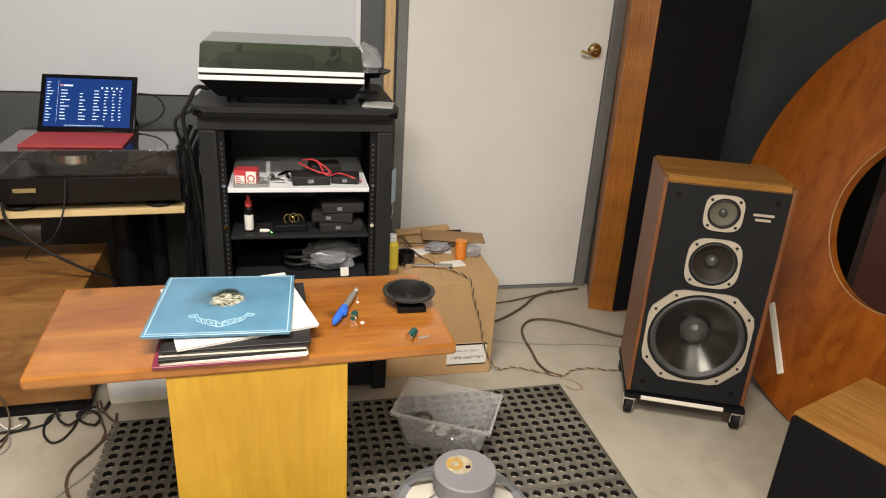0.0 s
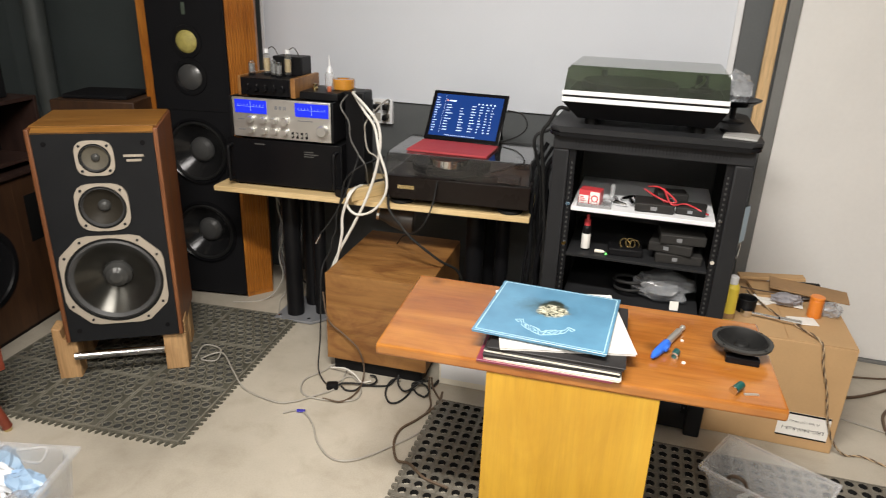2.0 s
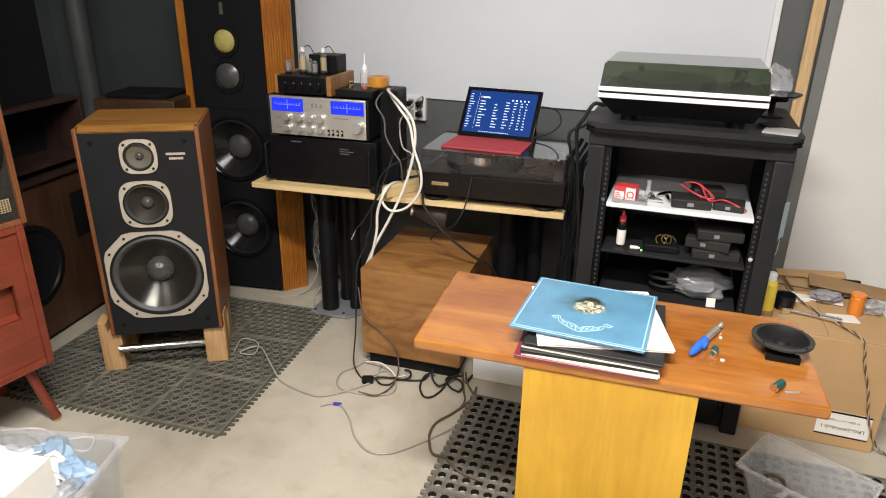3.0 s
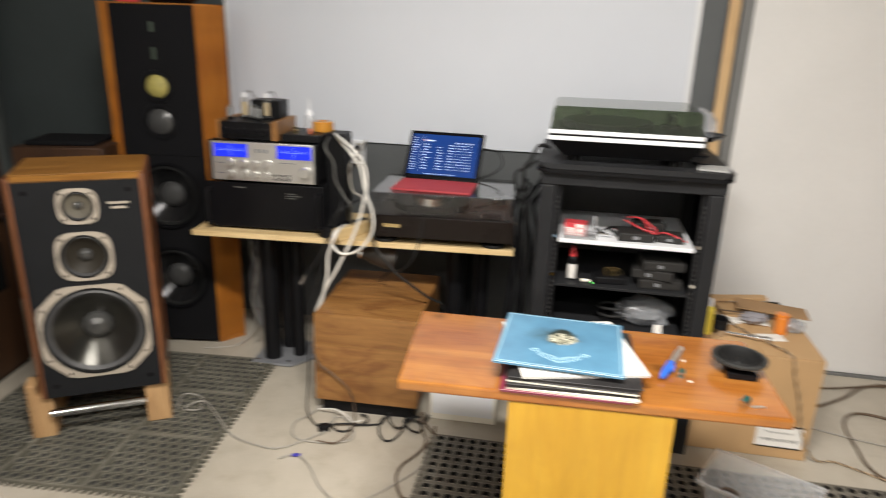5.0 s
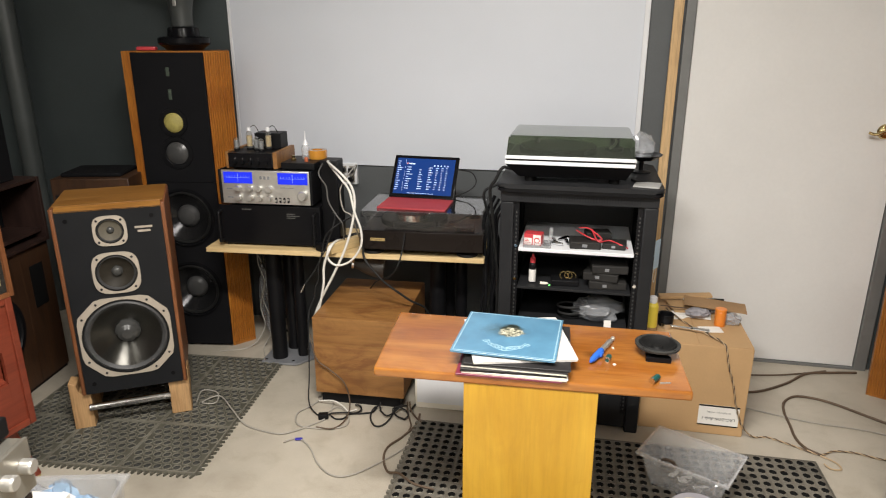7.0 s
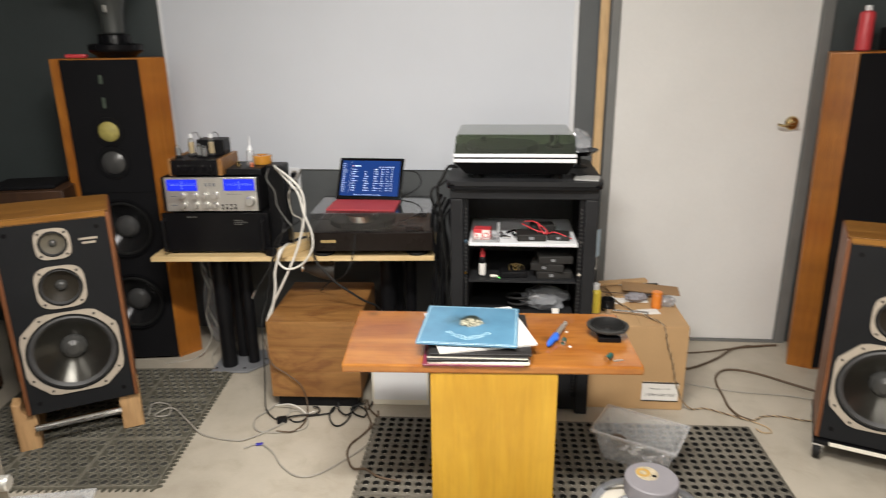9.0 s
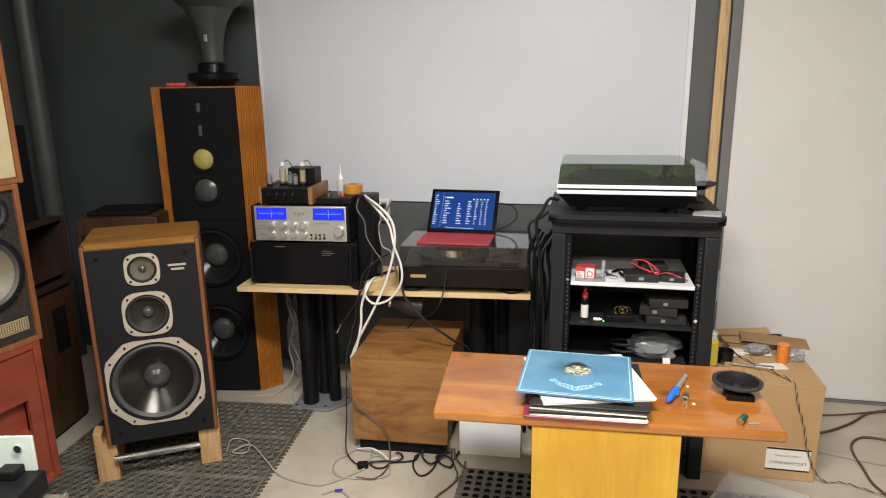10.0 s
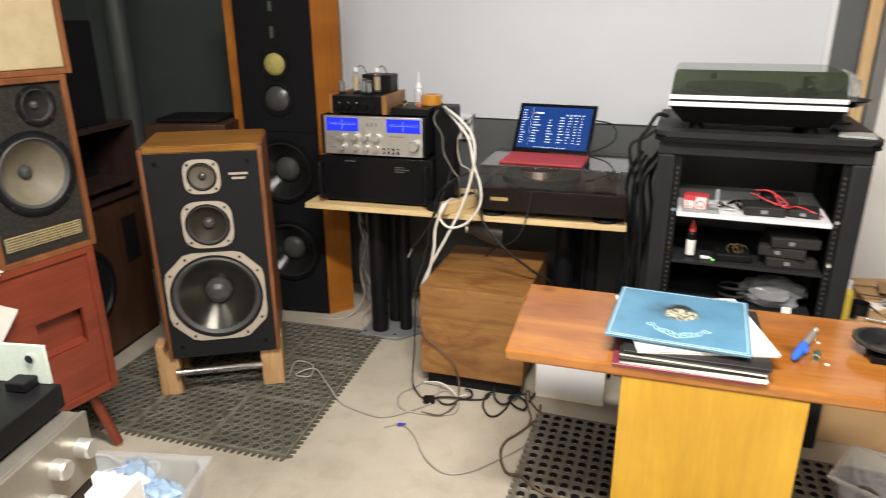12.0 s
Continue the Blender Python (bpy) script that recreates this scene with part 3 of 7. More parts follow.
B = pose(1.390, 1.947, 0.1005, -1.2, -0.3, -22.8)
bookshelf_speaker(B, "three-way loudspeaker with teak veneer, standing on a wheeled dolly", "pair of three-way loudspeakers")
dolly = thing("speaker_dolly", "low dolly with four swivel casters under the loudspeaker", "dolly", pose(1.390, 1.944, 0, 0, 0, -22.8))
part("deck", box(-0.205, 0.205, -0.01, 0.33, 0.076, 0.0935, 0.003), BLACK, dolly)
part("front_strip", box(-0.15, 0.13, -0.014, -0.011, 0.080, 0.096, 0.001), CREAM, dolly, "pale raw wood front edge")
for x in (-0.185, 0.185):
    for y in (0.02, 0.30):
        c = part("caster", box(x - 0.022, x + 0.022, y - 0.024, y + 0.024, 0.066, 0.0755, 0.002), CHROME, dolly, "chrome swivel caster with black wheel")
        part("wheel", cyl((x, y + 0.006, 0.034), 0.034, 0.022, "x", seg=24), RUBBER, c)
        part("fork", box(x - 0.019, x - 0.0145, y - 0.014, y + 0.020, 0.026, 0.068, 0.002), CHROME, c)
        part("fork", box(x + 0.0145, x + 0.019, y - 0.014, y + 0.020, 0.026, 0.068, 0.002), CHROME, c)


def tower(m, label, mirror=1, flank=(0.285, 0.085), bare=True, inner=0.195):
    """Tall cloth-fronted cabinet with one angled fluted oak flank; origin under the middle of the front."""
    s = thing("tower_speaker", label, "loudspeaker", m, "pair of tower loudspeakers")
    H = 1.505
    k = mirror
    x0, x1 = (-0.155, 0.192) if k > 0 else (-0.209, 0.199)
    deep = 0.075
    if bare:
        foot = [(-0.20, 0.0), (x0 - 0.0005, 0.0), (x0 - 0.0005, deep), (x1 + 0.0005, deep), (x1 + 0.0005, 0.0), (inner, 0.0), flank, (0.20, 0.30), (-0.20, 0.30)]
    else:
        foot = [(-0.20 * k, 0.0), (inner * k, 0.0), (flank[0] * k, flank[1]), (0.20 * k, 0.30), (-0.20 * k, 0.30)]
    bm = bmesh.new()
    add_prism(bm, foot if k > 0 else foot[::-1], 0.0, H, None, 0.0 if bare else 0.004)
    part("cabinet", bm, OAK_Z, s)
    # flutes on the angled flank
    a, b = Vector(((inner + 0.003) * k, 0.003)), Vector((flank[0] * k, flank[1]))
    for i in range(10):
        p = a.lerp(b, (i + 0.5) / 10)
        part("flute", box(-0.0038, 0.0038, -0.004, 0.004, 0.02, H - 0.006, 0.0015, 1), OAK_Z, s, "", pose(p.x + 0.0015 * k, p.y - 0.0015, 0, 0, 0, math.degrees(math.atan2(flank[1], flank[0] - inner)) * k))
    if not bare:
        part("cloth_front", box(x0, x1, -0.012, -0.0005, 0.015, H - 0.006, 0.003), BLACK_MATT, s, "black cloth front")
        return s
    f, cx, r = -0.0125, 0.018, 0.150
    bass = (0.705, 0.322)
    part("cloth_front", box(x0, x1, -0.012, 0.0, 0.885, H - 0.006, 0.003), BLACK_MATT, s, "black cloth front")
    for z0, z1, z in ((0.5136, 0.8845, bass[0]), (0.015, 0.5134, bass[1])):
        bm = bmesh.new()
        pierced(bm, x0, x1, z0, z1, cx, z, r * 0.9, -0.012, 0.0)
        part("cloth_front", bm, BLACK_MATT, s, "black cloth front")
    part("top_board", box(x0, x1, 0.0005, deep - 0.001, H - 0.02, H - 0.0005), OAK_Z, s)
    for z, h in ((1.412, 0.02), (1.308, 0.024)):
        part("ribbon_tweeter", box(cx - 0.008, cx + 0.008, f - 0.003, f, z - h, z + h, 0.002), SKULL_DARK, s)
    for z, q, mt in ((1.176, 0.047, YELLOW_DOME), (1.030, 0.054, DOME_BLACK)):
        u = part("dome_unit", lathe([(q * 1.45, 0.0), (q * 1.42, 0.005), (q * 1.1, 0.006), (q * 1.02, 0.001)], pose(cx, f, z) @ FRONT), BLACK, s)
        part("dome", lathe([(q, 0.001), (q * 0.8, 0.009), (q * 0.4, 0.0155), (0, 0.0175)], pose(cx, f, z) @ FRONT), mt, u)
    for z in bass:
        m2 = pose(cx, f, z) @ FRONT
        u = part("bass_unit", lathe([(r, 0.0), (r, 0.007), (r * 0.94, 0.009), (r * 0.9, 0.004), (r * 0.895, -0.004)], m2, 40), BLACK_GLOSS, s)
        part("surround", lathe([(r * 0.9, 0.003), (r * 0.87, 0.010), (r * 0.83, 0.009), (r * 0.79, 0.0)], m2, 40), RUBBER, u)
        part("cone", lathe([(r * 0.80, 0.001), (r * 0.66, -0.018), (r * 0.5, -0.036), (r * 0.36, -0.048)], m2, 48), CONE_BLACK, u)
        part("dust_cap", lathe([(r * 0.38, -0.047), (r * 0.36, -0.034), (r * 0.27, -0.020), (r * 0.14, -0.012), (0, -0.010)], m2, 32), DOME_BLACK, u)
    return s


tower(pose(-1.86, 2.674, 0, 0, 0, 9), "tall tower loudspeaker with orange oak flanks and a black cloth front")
tower(pose(1.738, 2.79, 0, 0, -0.8, 1), "tall oak-flanked tower loudspeaker with black cloth by the white door", -1, (0.308, 0.048), False, 0.212)

# things on the two towers
hd = thing("horn_driver", "dark grey flared horn on a black driver atop the tower", "horn driver", pose(-1.845, 2.84, 1.506))
part("driver", lathe([(0, 0.0), (0.085, 0.0), (0.095, 0.012), (0.118, 0.026), (0.122, 0.034), (0.122, 0.056), (0.112, 0.062), (0.076, 0.066), (0.072, 0.10), (0.066, 0.106), (0, 0.106)], None, 40), BLACK_GLOSS, hd)
part("horn", lathe([(0.046, 0.1065), (0.050, 0.112), (0.050, 0.16), (0.058, 0.22), (0.078, 0.29), (0.112, 0.35), (0.165, 0.392), (0.205, 0.402), (0.206, 0.410), (0.160, 0.400), (0.106, 0.356), (0.072, 0.292), (0.052, 0.22), (0.045, 0.16), (0.0, 0.155)], None, 40), plain("grey_horn", (0.045, 0.050, 0.048), 0.5, var=0.15), hd)
part("badge", box(0.0, 0.018, -0.068, -0.0625, 0.20, 0.232, 0.003), SILVER, hd, "small silver badge")
lone("red_pliers", box(-0.045, 0.045, -0.02, 0.02, 0, 0.018, 0.006), RED_PAINT, "small red tool handle on the tower loudspeaker", "tool", pose(-1.985, 2.74, 1.506, 0, 0, 15))
can = thing("spray_can", "red and white spray can on the tower loudspeaker", "spray can", pose(1.585, 2.93, 1.506))
part("body", lathe([(0, 0), (0.029, 0), (0.031, 0.004), (0.031, 0.15), (0.027, 0.162), (0.016, 0.168), (0, 0.168)], None, 24), RED_PAINT, can)
part("cap", lathe([(0.014, 0.168), (0.014, 0.188), (0.012, 0.19), (0, 0.19)], None, 16), WHITE_PLASTIC, can)
lone("black_gadget", box(-0.07, 0.07, -0.05, 0.05, 0, 0.10, 0.008), BLACK, "black plastic device on the tower loudspeaker", "device", pose(1.76, 2.96, 1.506, 0, 0, 8))

# ---- coffee table and what lies on it ----
TT = 0.607
table = thing("coffee_table", "low table with a red-brown varnished top on a yellow pine pedestal", "coffee table", pose(-0.031, 1.538, 0, 0, 0, 2.6))
top = bmesh.new()
add_prism(top, [(-0.468, 0.0), (0.468, 0.0), (0.468, 0.42), (-0.485, 0.44)], 0.578, TT, None, 0.007)
part("tabletop", top, TABLE_TOP, table)
part("pedestal", box(-0.190, 0.206, 0.005, 0.023, 0.0, 0.5775, 0.002), TABLE_BASE, table)
part("side_board", box(-0.186, -0.168, 0.0235, 0.36, 0.0, 0.577, 0.002), TABLE_BASE, table)
part("side_board", box(0.184, 0.202, 0.0235, 0.36, 0.0, 0.577, 0.002), TABLE_BASE, table)
part("back_board", box(-0.190, 0.206, 0.3605, 0.378, 0.0, 0.577, 0.002), TABLE_BASE, table)


def sleeve(label, x, y, z, yaw, mat_front, thick=0.006, edge=CREAM, size=0.315, tilt=0.0):
    s = thing("record_sleeve", label, "record sleeve", pose(x, y, z, tilt, 0, yaw), "pile of record sleeves")
    h = size / 2
    part("cover", box(-h, h, -h, h, thick * 0.62, thick, 0.001, 1), mat_front, s)
    part("paper_edge", box(-h + 0.001, h - 0.003, -h + 0.001, h - 0.001, 0.0, thick * 0.6), edge, s)
    return s


px, py = -0.095, 1.698
sleeve("maroon record sleeve at the foot of the pile", px + 0.002, py - 0.012, TT + 0.0005, 2.0, SLEEVE_RED, 0.006, SLEEVE_RED)
sleeve("cream record sleeve low in the pile", px + 0.020, py - 0.010, TT + 0.007, 1.0, CREAM, 0.006)
sleeve("black printed record sleeve in the pile", px + 0.012, py - 0.006, TT + 0.0135, 3.5, SLEEVE_DARK, 0.009, SLEEVE_DARK)
sleeve("black printed record sleeve in the pile", px + 0.020, py - 0.004, TT + 0.023, 0.5, SLEEVE_DARK, 0.008, CREAM)
sleeve("black printed record sleeve in the pile", px + 0.024, py - 0.002, TT + 0.0315, 2.0, SLEEVE_DARK, 0.007, SLEEVE_DARK)
sleeve("plain white inner record sleeve under the blue one", -0.080, 1.720, TT + 0.039, 15.0, WHITE_PAPER, 0.007, WHITE_PAPER)
blue = sleeve("blue record sleeve with pale border and emblem atop the pile", -0.106, 1.720, TT + 0.050, -2.0, SLEEVE_ART, 0.007, SLEEVE_BLUE, 0.318, -1.0)
bm = bmesh.new()
for a, b, c, d in ((-0.152, 0.152, 0.150, 0.1525), (-0.152, 0.152, -0.1525, -0.150), (-0.1525, -0.150, -0.15, 0.15), (0.150, 0.1525, -0.15, 0.15)):
    add_box(bm, a, b, c, d, 0.0072, 0.0075)
part("border_line", bm, SLEEVE_LINE, blue)
bm = bmesh.new()


def angular(pts, closed=True):
    """A thin straight-sided line drawn on the sleeve."""
    pts = [(x, y * 1.25 + 0.004) for x, y in (pts + pts[:1] if closed else pts)]
    for (xa, ya), (xb, yb) in zip(pts, pts[1:]):
        add_tube(bm, [(xa, ya, 0.0074), (xb, yb, 0.0074)], 0.0011, 4, 1)


for k in (-1, 1):
    angular([(k * 0.074, -0.058), (k * 0.066, -0.066), (k * 0.058, -0.060), (k * 0.052, -0.078), (k * 0.030, -0.092), (k * 0.036, -0.074), (k * 0.050, -0.066), (k * 0.056, -0.052)])
    angular([(k * 0.032, -0.072), (k * 0.026, -0.094), (k * 0.006, -0.102), (k * 0.012, -0.080)])
    angular([(k * 0.046, -0.074), (k * 0.040, -0.082), (k * 0.044, -0.070)], False)
    angular([(k * 0.024, -0.080), (k * 0.014, -0.090), (k * 0.022, -0.090)], False)
angular([(-0.010, -0.080), (0.0, -0.092), (0.010, -0.080), (0.004, -0.104), (-0.004, -0.104)])
part("scroll_lines", bm, SLEEVE_LINE, blue)

pump = thing("solder_pump", "blue and silver solder sucker lying on the table", "tool", pose(0.186, 1.765, TT + 0.011, 0, 0, -21.4))
part("grip", lathe([(0, -0.1), (0.004, -0.1), (0.009, -0.085), (0.0105, -0.06), (0.0105, -0.01), (0, -0.01)], AXIS["y"].inverted(), 16), BLUE_PLASTIC, pump)
part("barrel", lathe([(0, -0.01), (0.0088, -0.01), (0.0088, 0.07), (0.004, 0.075), (0.004, 0.092), (0.007, 0.093), (0.007, 0.1), (0, 0.1)], AXIS["y"].inverted(), 16), SILVER, pump)
part("trigger", box(0.006, 0.016, -0.05, -0.028, -0.004, 0.008, 0.003), BLUE_PLASTIC, pump)
unit = thing("speaker_driver", "small bare black loudspeaker driver lying face up on the table", "loudspeaker driver", pose(0.355, 1.785, TT))
part("magnet", lathe([(0, 0.0), (0.034, 0.0), (0.036, 0.003), (0.036, 0.014), (0.032, 0.017), (0.0, 0.017)], None, 28), BLACK, unit)
part("terminal_block", box(-0.038, 0.038, -0.058, -0.034, 0.0, 0.018, 0.003), BLACK_GLOSS, unit)
part("basket", lathe([(0.032, 0.016), (0.050, 0.026), (0.062, 0.033), (0.069, 0.034), (0.070, 0.040), (0.062, 0.042), (0.056, 0.039)], None, 36), plain("worn_black", (0.04, 0.04, 0.038), 0.5), unit)
part("cone", lathe([(0.060, 0.039), (0.054, 0.044), (0.048, 0.038), (0.030, 0.029), (0.018, 0.027), (0.014, 0.032), (0, 0.035)], None, 36), RUBBER, unit)
for k in range(4):
    a = radians(45 + 90 * k)
    part("mounting_hole", cyl((0.0655 * math.cos(a), 0.0655 * math.sin(a), 0.0415), 0.003, 0.0014, "z", seg=8), HOLE_DARK, unit)
capa = thing("capacitor", "small green capacitor with a silver end lying on the table", "capacitor", pose(0.330, 1.606, TT + 0.0095, 0, 0, -32))
part("body", cyl((0.004, 0, 0), 0.009, 0.034, "y", seg=16), GREEN, capa)
part("end_cap", cyl((0.004, -0.0185, 0), 0.0095, 0.003, "y", seg=16), CHROME, capa)
lone("metal_clip", box(-0.016, 0.016, -0.003, 0.003, 0, 0.004, 0.001), SILVER, "small bright metal clip on the table", "clip", pose(0.362, 1.597, TT, 0, 0, 15))
small = thing("capacitor", "small teal capacitor beside the solder sucker", "capacitor", pose(0.203, 1.712, TT + 0.009, 0, 0, -15))
part("body", cyl((0, 0, 0), 0.0085, 0.026, "y", seg=16), GREEN, small)
part("end_cap", lathe([(0.009, 0.013), (0.010, 0.016), (0.006, 0.0165), (0.006, 0.0135)], AXIS["y"], 16), CHROME, small)
for x, y, r in ((0.222, 1.688, 0.005), (0.221, 1.802, 0.004)):
    lone("washer", lathe([(0, 0), (r, 0), (r, 0.002), (r * 0.8, 0.003), (0, 0.003)], None, 12), CREAM, "tiny cream washer on the table", "washer", pose(x, y, TT))

# ---- equipment rack ----
RAIL_HOLE = plain("rail_hole", (0.055, 0.055, 0.055), 0.5)
rack = thing("equipment_rack", "black steel equipment rack with an open front", "rack", pose(0.0815, 2.285, 0))
RW, RD = 0.295, 0.53
slab = bmesh.new()
corner = [(0.035 * math.cos(a), 0.035 * math.sin(a)) for a in (radians(15 * i) for i in range(7))]
rim = []
for sx, sy, turn in ((1, 1, 0), (-1, 1, 90), (-1, -1, 180), (1, -1, 270)):
    ca, sa = math.cos(radians(turn)), math.sin(radians(turn))
    rim += [(sx * (RW - 0.020) + x * ca - y * sa, (RD - 0.02) / 2 + sy * ((RD + 0.02) / 2 - 0.035) + x * sa + y * ca) for x, y in corner]
add_prism(slab, rim, 1.0165, 1.034, None, 0.008)
part("top", slab, RACK, rack)
bead = bmesh.new()
add_prism(bead, rim, 1.003, 1.0155, None, 0.005)
part("edge_bead", bead, BLACK_GLOSS, rack)
part("top_rail", box(-RW, RW, 0.0, 0.03, 0.960, 1.002, 0.003), RACK, rack)
vents = bmesh.new()
for i in range(46):
    x = -0.225 + i * 0.01
    add_box(vents, x, x + 0.003, -0.0012, -0.0005, 0.972, 0.992)
part("vent_grille", vents, BLACK, rack)
for sx in (-1, 1):
    a, b = sorted((sx * RW, sx * (RW - 0.052)))
    part("front_post", box(a, b, 0.0, 0.05, 0.0, 0.9595, 0.006), RACK, rack)
    part("rear_post", box(a, b, RD - 0.05, RD - 0.002, 0.0, 1.002, 0.006), RACK, rack)
    a, b = sorted((sx * (RW - 0.002), sx * (RW - 0.008)))
    part("side_panel", box(a, b, 0.0505, RD - 0.0505, 0.06, 1.0025), RACK, rack)
    a, b = sorted((sx * 0.2425, sx * 0.222))
    rail = part("mounting_rail", box(a, b, 0.012, 0.016, 0.08, 0.959), BLACK, rack)
    holes = bmesh.new()
    for i in range(50):
        add_box(holes, sx * 0.232 - 0.0026, sx * 0.232 + 0.0026, 0.0105, 0.0118, 0.1 + i * 0.0166, 0.1066 + i * 0.0166)
    part("rail_holes", holes, RAIL_HOLE, rail)
    for z in (0.782, 0.645):
        part("screw", cyl((sx * 0.232, 0.008, z), 0.0065, 0.006, "y", seg=12), CHROME, rail)
part("back_panel", box(-RW + 0.052, RW - 0.052, RD - 0.012, RD - 0.006, 0.3, 0.99), plain("grey_back_panel", (0.058, 0.059, 0.062), 0.5), rack)
part("white_shelf", box(-0.2205, 0.2205, 0.0, 0.40, 0.763, 0.777, 0.002), WHITE_PLASTIC, rack, "white steel shelf")
part("black_shelf", box(-0.2205, 0.2205, 0.004, 0.42, 0.604, 0.614, 0.002), RACK, rack)
part("perforated_shelf", box(-0.2205, 0.2205, 0.01, 0.48, 0.440, 0.452, 0.002), RACK, rack)
part("base", box(-RW, RW, 0.03, RD - 0.002, 0.012, 0.075, 0.004), RACK, rack)
part("bottom_panel", box(-0.242, 0.242, 0.02, 0.028, 0.012, 0.30), RACK, rack)
SX, SY = 0.0815, 2.285
# white shelf
redbox = thing("small_box", "small red and white printed carton on the white rack shelf", "box", pose(SX - 0.165, SY + 0.07, 0.777, 0, 0, -8))
part("carton", box(-0.035, 0.035, -0.025, 0.025, 0, 0.045, 0.001), RED_PAINT, redbox)
part("white_panel", box(0.002, 0.033, -0.0262, -0.0252, 0.003, 0.042), WHITE_PAPER, redbox)
part("white_panel", box(-0.033, -0.003, -0.0262, -0.0252, 0.003, 0.028), WHITE_PAPER, redbox)
part("red_ring", lathe([(0.008, -0.0004), (0.012, -0.0004), (0.012, 0.0004), (0.008, 0.0004)], pose(0.0175, -0.0268, 0.020) @ FRONT, 20, closed=True), RED_PAINT, redbox)
bars = bmesh.new()
for i in range(3):
    add_box(bars, -0.030, -0.010 - 0.004 * i, -0.0270, -0.0264, 0.009 + i * 0.006, 0.012 + i * 0.006)
part("mark", bars, RED_PAINT, redbox)
lone("plastic_case", box(-0.055, 0.055, -0.04, 0.04, 0, 0.012, 0.003), CLEAR, "flat clear plastic case on the white rack shelf", "case", pose(SX - 0.15, SY + 0.045, 0.777, 0, 0, 2))
for i, (x, y, a) in enumerate(((-0.085, 0.10, 20), (-0.055, 0.13, -40), (-0.07, 0.06, 70), (-0.035, 0.09, 10), (-0.02, 0.14, 55))):
    j = thing("audio_plug", "nickel phono plug lying on the white rack shelf", "plug", pose(SX + x, SY + y, 0.786, 0, 0, a), "loose plugs on the shelf")
    part("shell", lathe([(0, -0.02), (0.008, -0.02), (0.0085, -0.012), (0.006, 0.012), (0.004, 0.022), (0, 0.022)], AXIS["y"], 14), CHROME, j)
    part("tip", lathe([(0, -0.032), (0.0025, -0.031), (0.003, -0.02), (0, -0.02)], AXIS["y"], 10), CHROME, j)
lone("glass_tube", lathe([(0, 0), (0.008, 0), (0.008, 0.05), (0.006, 0.055), (0, 0.056)], None, 14), CLEAR, "small clear tube standing on the white rack shelf", "tube", pose(SX - 0.10, SY + 0.12, 0.777))
for x, y, w, d, h, a in ((0.035, 0.07, 0.12, 0.09, 0.03, 3), (0.15, 0.08, 0.09, 0.08, 0.025, -6), (0.085, 0.15, 0.10, 0.07, 0.045, 10)):
    q = thing("power_adapter", "black plastic power adapter on the white rack shelf", "adapter", pose(SX + x, SY + y, 0.777, 0, 0, a))
    part("case", box(-w / 2, w / 2, -d / 2, d / 2, 0, h, 0.005), DEVICE, q)
    part("label", box(-w * 0.1, w * 0.06, -d / 2 - 0.001, -d / 2 - 0.0002, h * 0.3, h * 0.7), BASKET, q)
lone("red_cable", tube([(SX + 0.0, SY + 0.11, 0.83), (SX + 0.04, SY + 0.06, 0.822), (SX + 0.075, SY + 0.05, 0.815), (SX + 0.06, SY + 0.10, 0.84), (SX + 0.085, SY + 0.03, 0.812), (SX + 0.13, SY + 0.07, 0.806), (SX + 0.17, SY + 0.04, 0.80), (SX + 0.20, SY + 0.05, 0.785)], 0.003, 6), RED_PAINT, "red test lead over the adapters", "cable")
lone("red_cable", tube([(SX + 0.01, SY + 0.13, 0.835), (SX + 0.05, SY + 0.10, 0.842), (SX + 0.10, SY + 0.05, 0.815), (SX + 0.06, SY + 0.05, 0.812)], 0.003, 6), RED_PAINT, "red test lead over the adapters", "cable")
# black shelf
bottle = thing("dropper_bottle", "small red-capped bottle with a white label on the shelf", "bottle", pose(SX - 0.165, SY + 0.06, 0.614))
part("body", lathe([(0, 0), (0.013, 0), (0.014, 0.003), (0.014, 0.078), (0.010, 0.086), (0, 0.086)], None, 20), BLACK, bottle)
part("label", lathe([(0.0143, 0.006), (0.0146, 0.008), (0.0146, 0.056), (0.0143, 0.058)], None, 20), WHITE_PAPER, bottle)
part("cap", lathe([(0.011, 0.086), (0.011, 0.104), (0.006, 0.108), (0.004, 0.122), (0, 0.123)], None, 16), RED_PAINT, bottle)
ph = thing("tonearm_lift", "black block with brass rings on the rack shelf", "turntable part", pose(SX - 0.03, SY + 0.07, 0.614, 0, 0, 5))
part("block", box(-0.06, 0.05, -0.035, 0.035, 0, 0.026, 0.005), BLACK, ph)
for x, z in ((-0.01, 0.034), (0.008, 0.036), (0.022, 0.033)):
    part("ring", lathe([(0.014, -0.004), (0.018, -0.004), (0.018, 0.004), (0.014, 0.004)], pose(x, 0, z, 60, 0, 20), 18, closed=True), BRASS, ph)
lone("audio_plug", lathe([(0, -0.016), (0.006, -0.016), (0.006, 0.006), (0.003, 0.016), (0, 0.016)], AXIS["x"], 12), CREAM, "small cream plug on the rack shelf", "plug", pose(SX - 0.115, SY + 0.04, 0.6202))
lone("indicator_lamp", lathe([(0, 0), (0.003, 0), (0.003, 0.004), (0, 0.006)], None, 8), LED, "tiny green indicator light on the rack shelf", "lamp", pose(SX - 0.094, SY + 0.034, 0.6142))
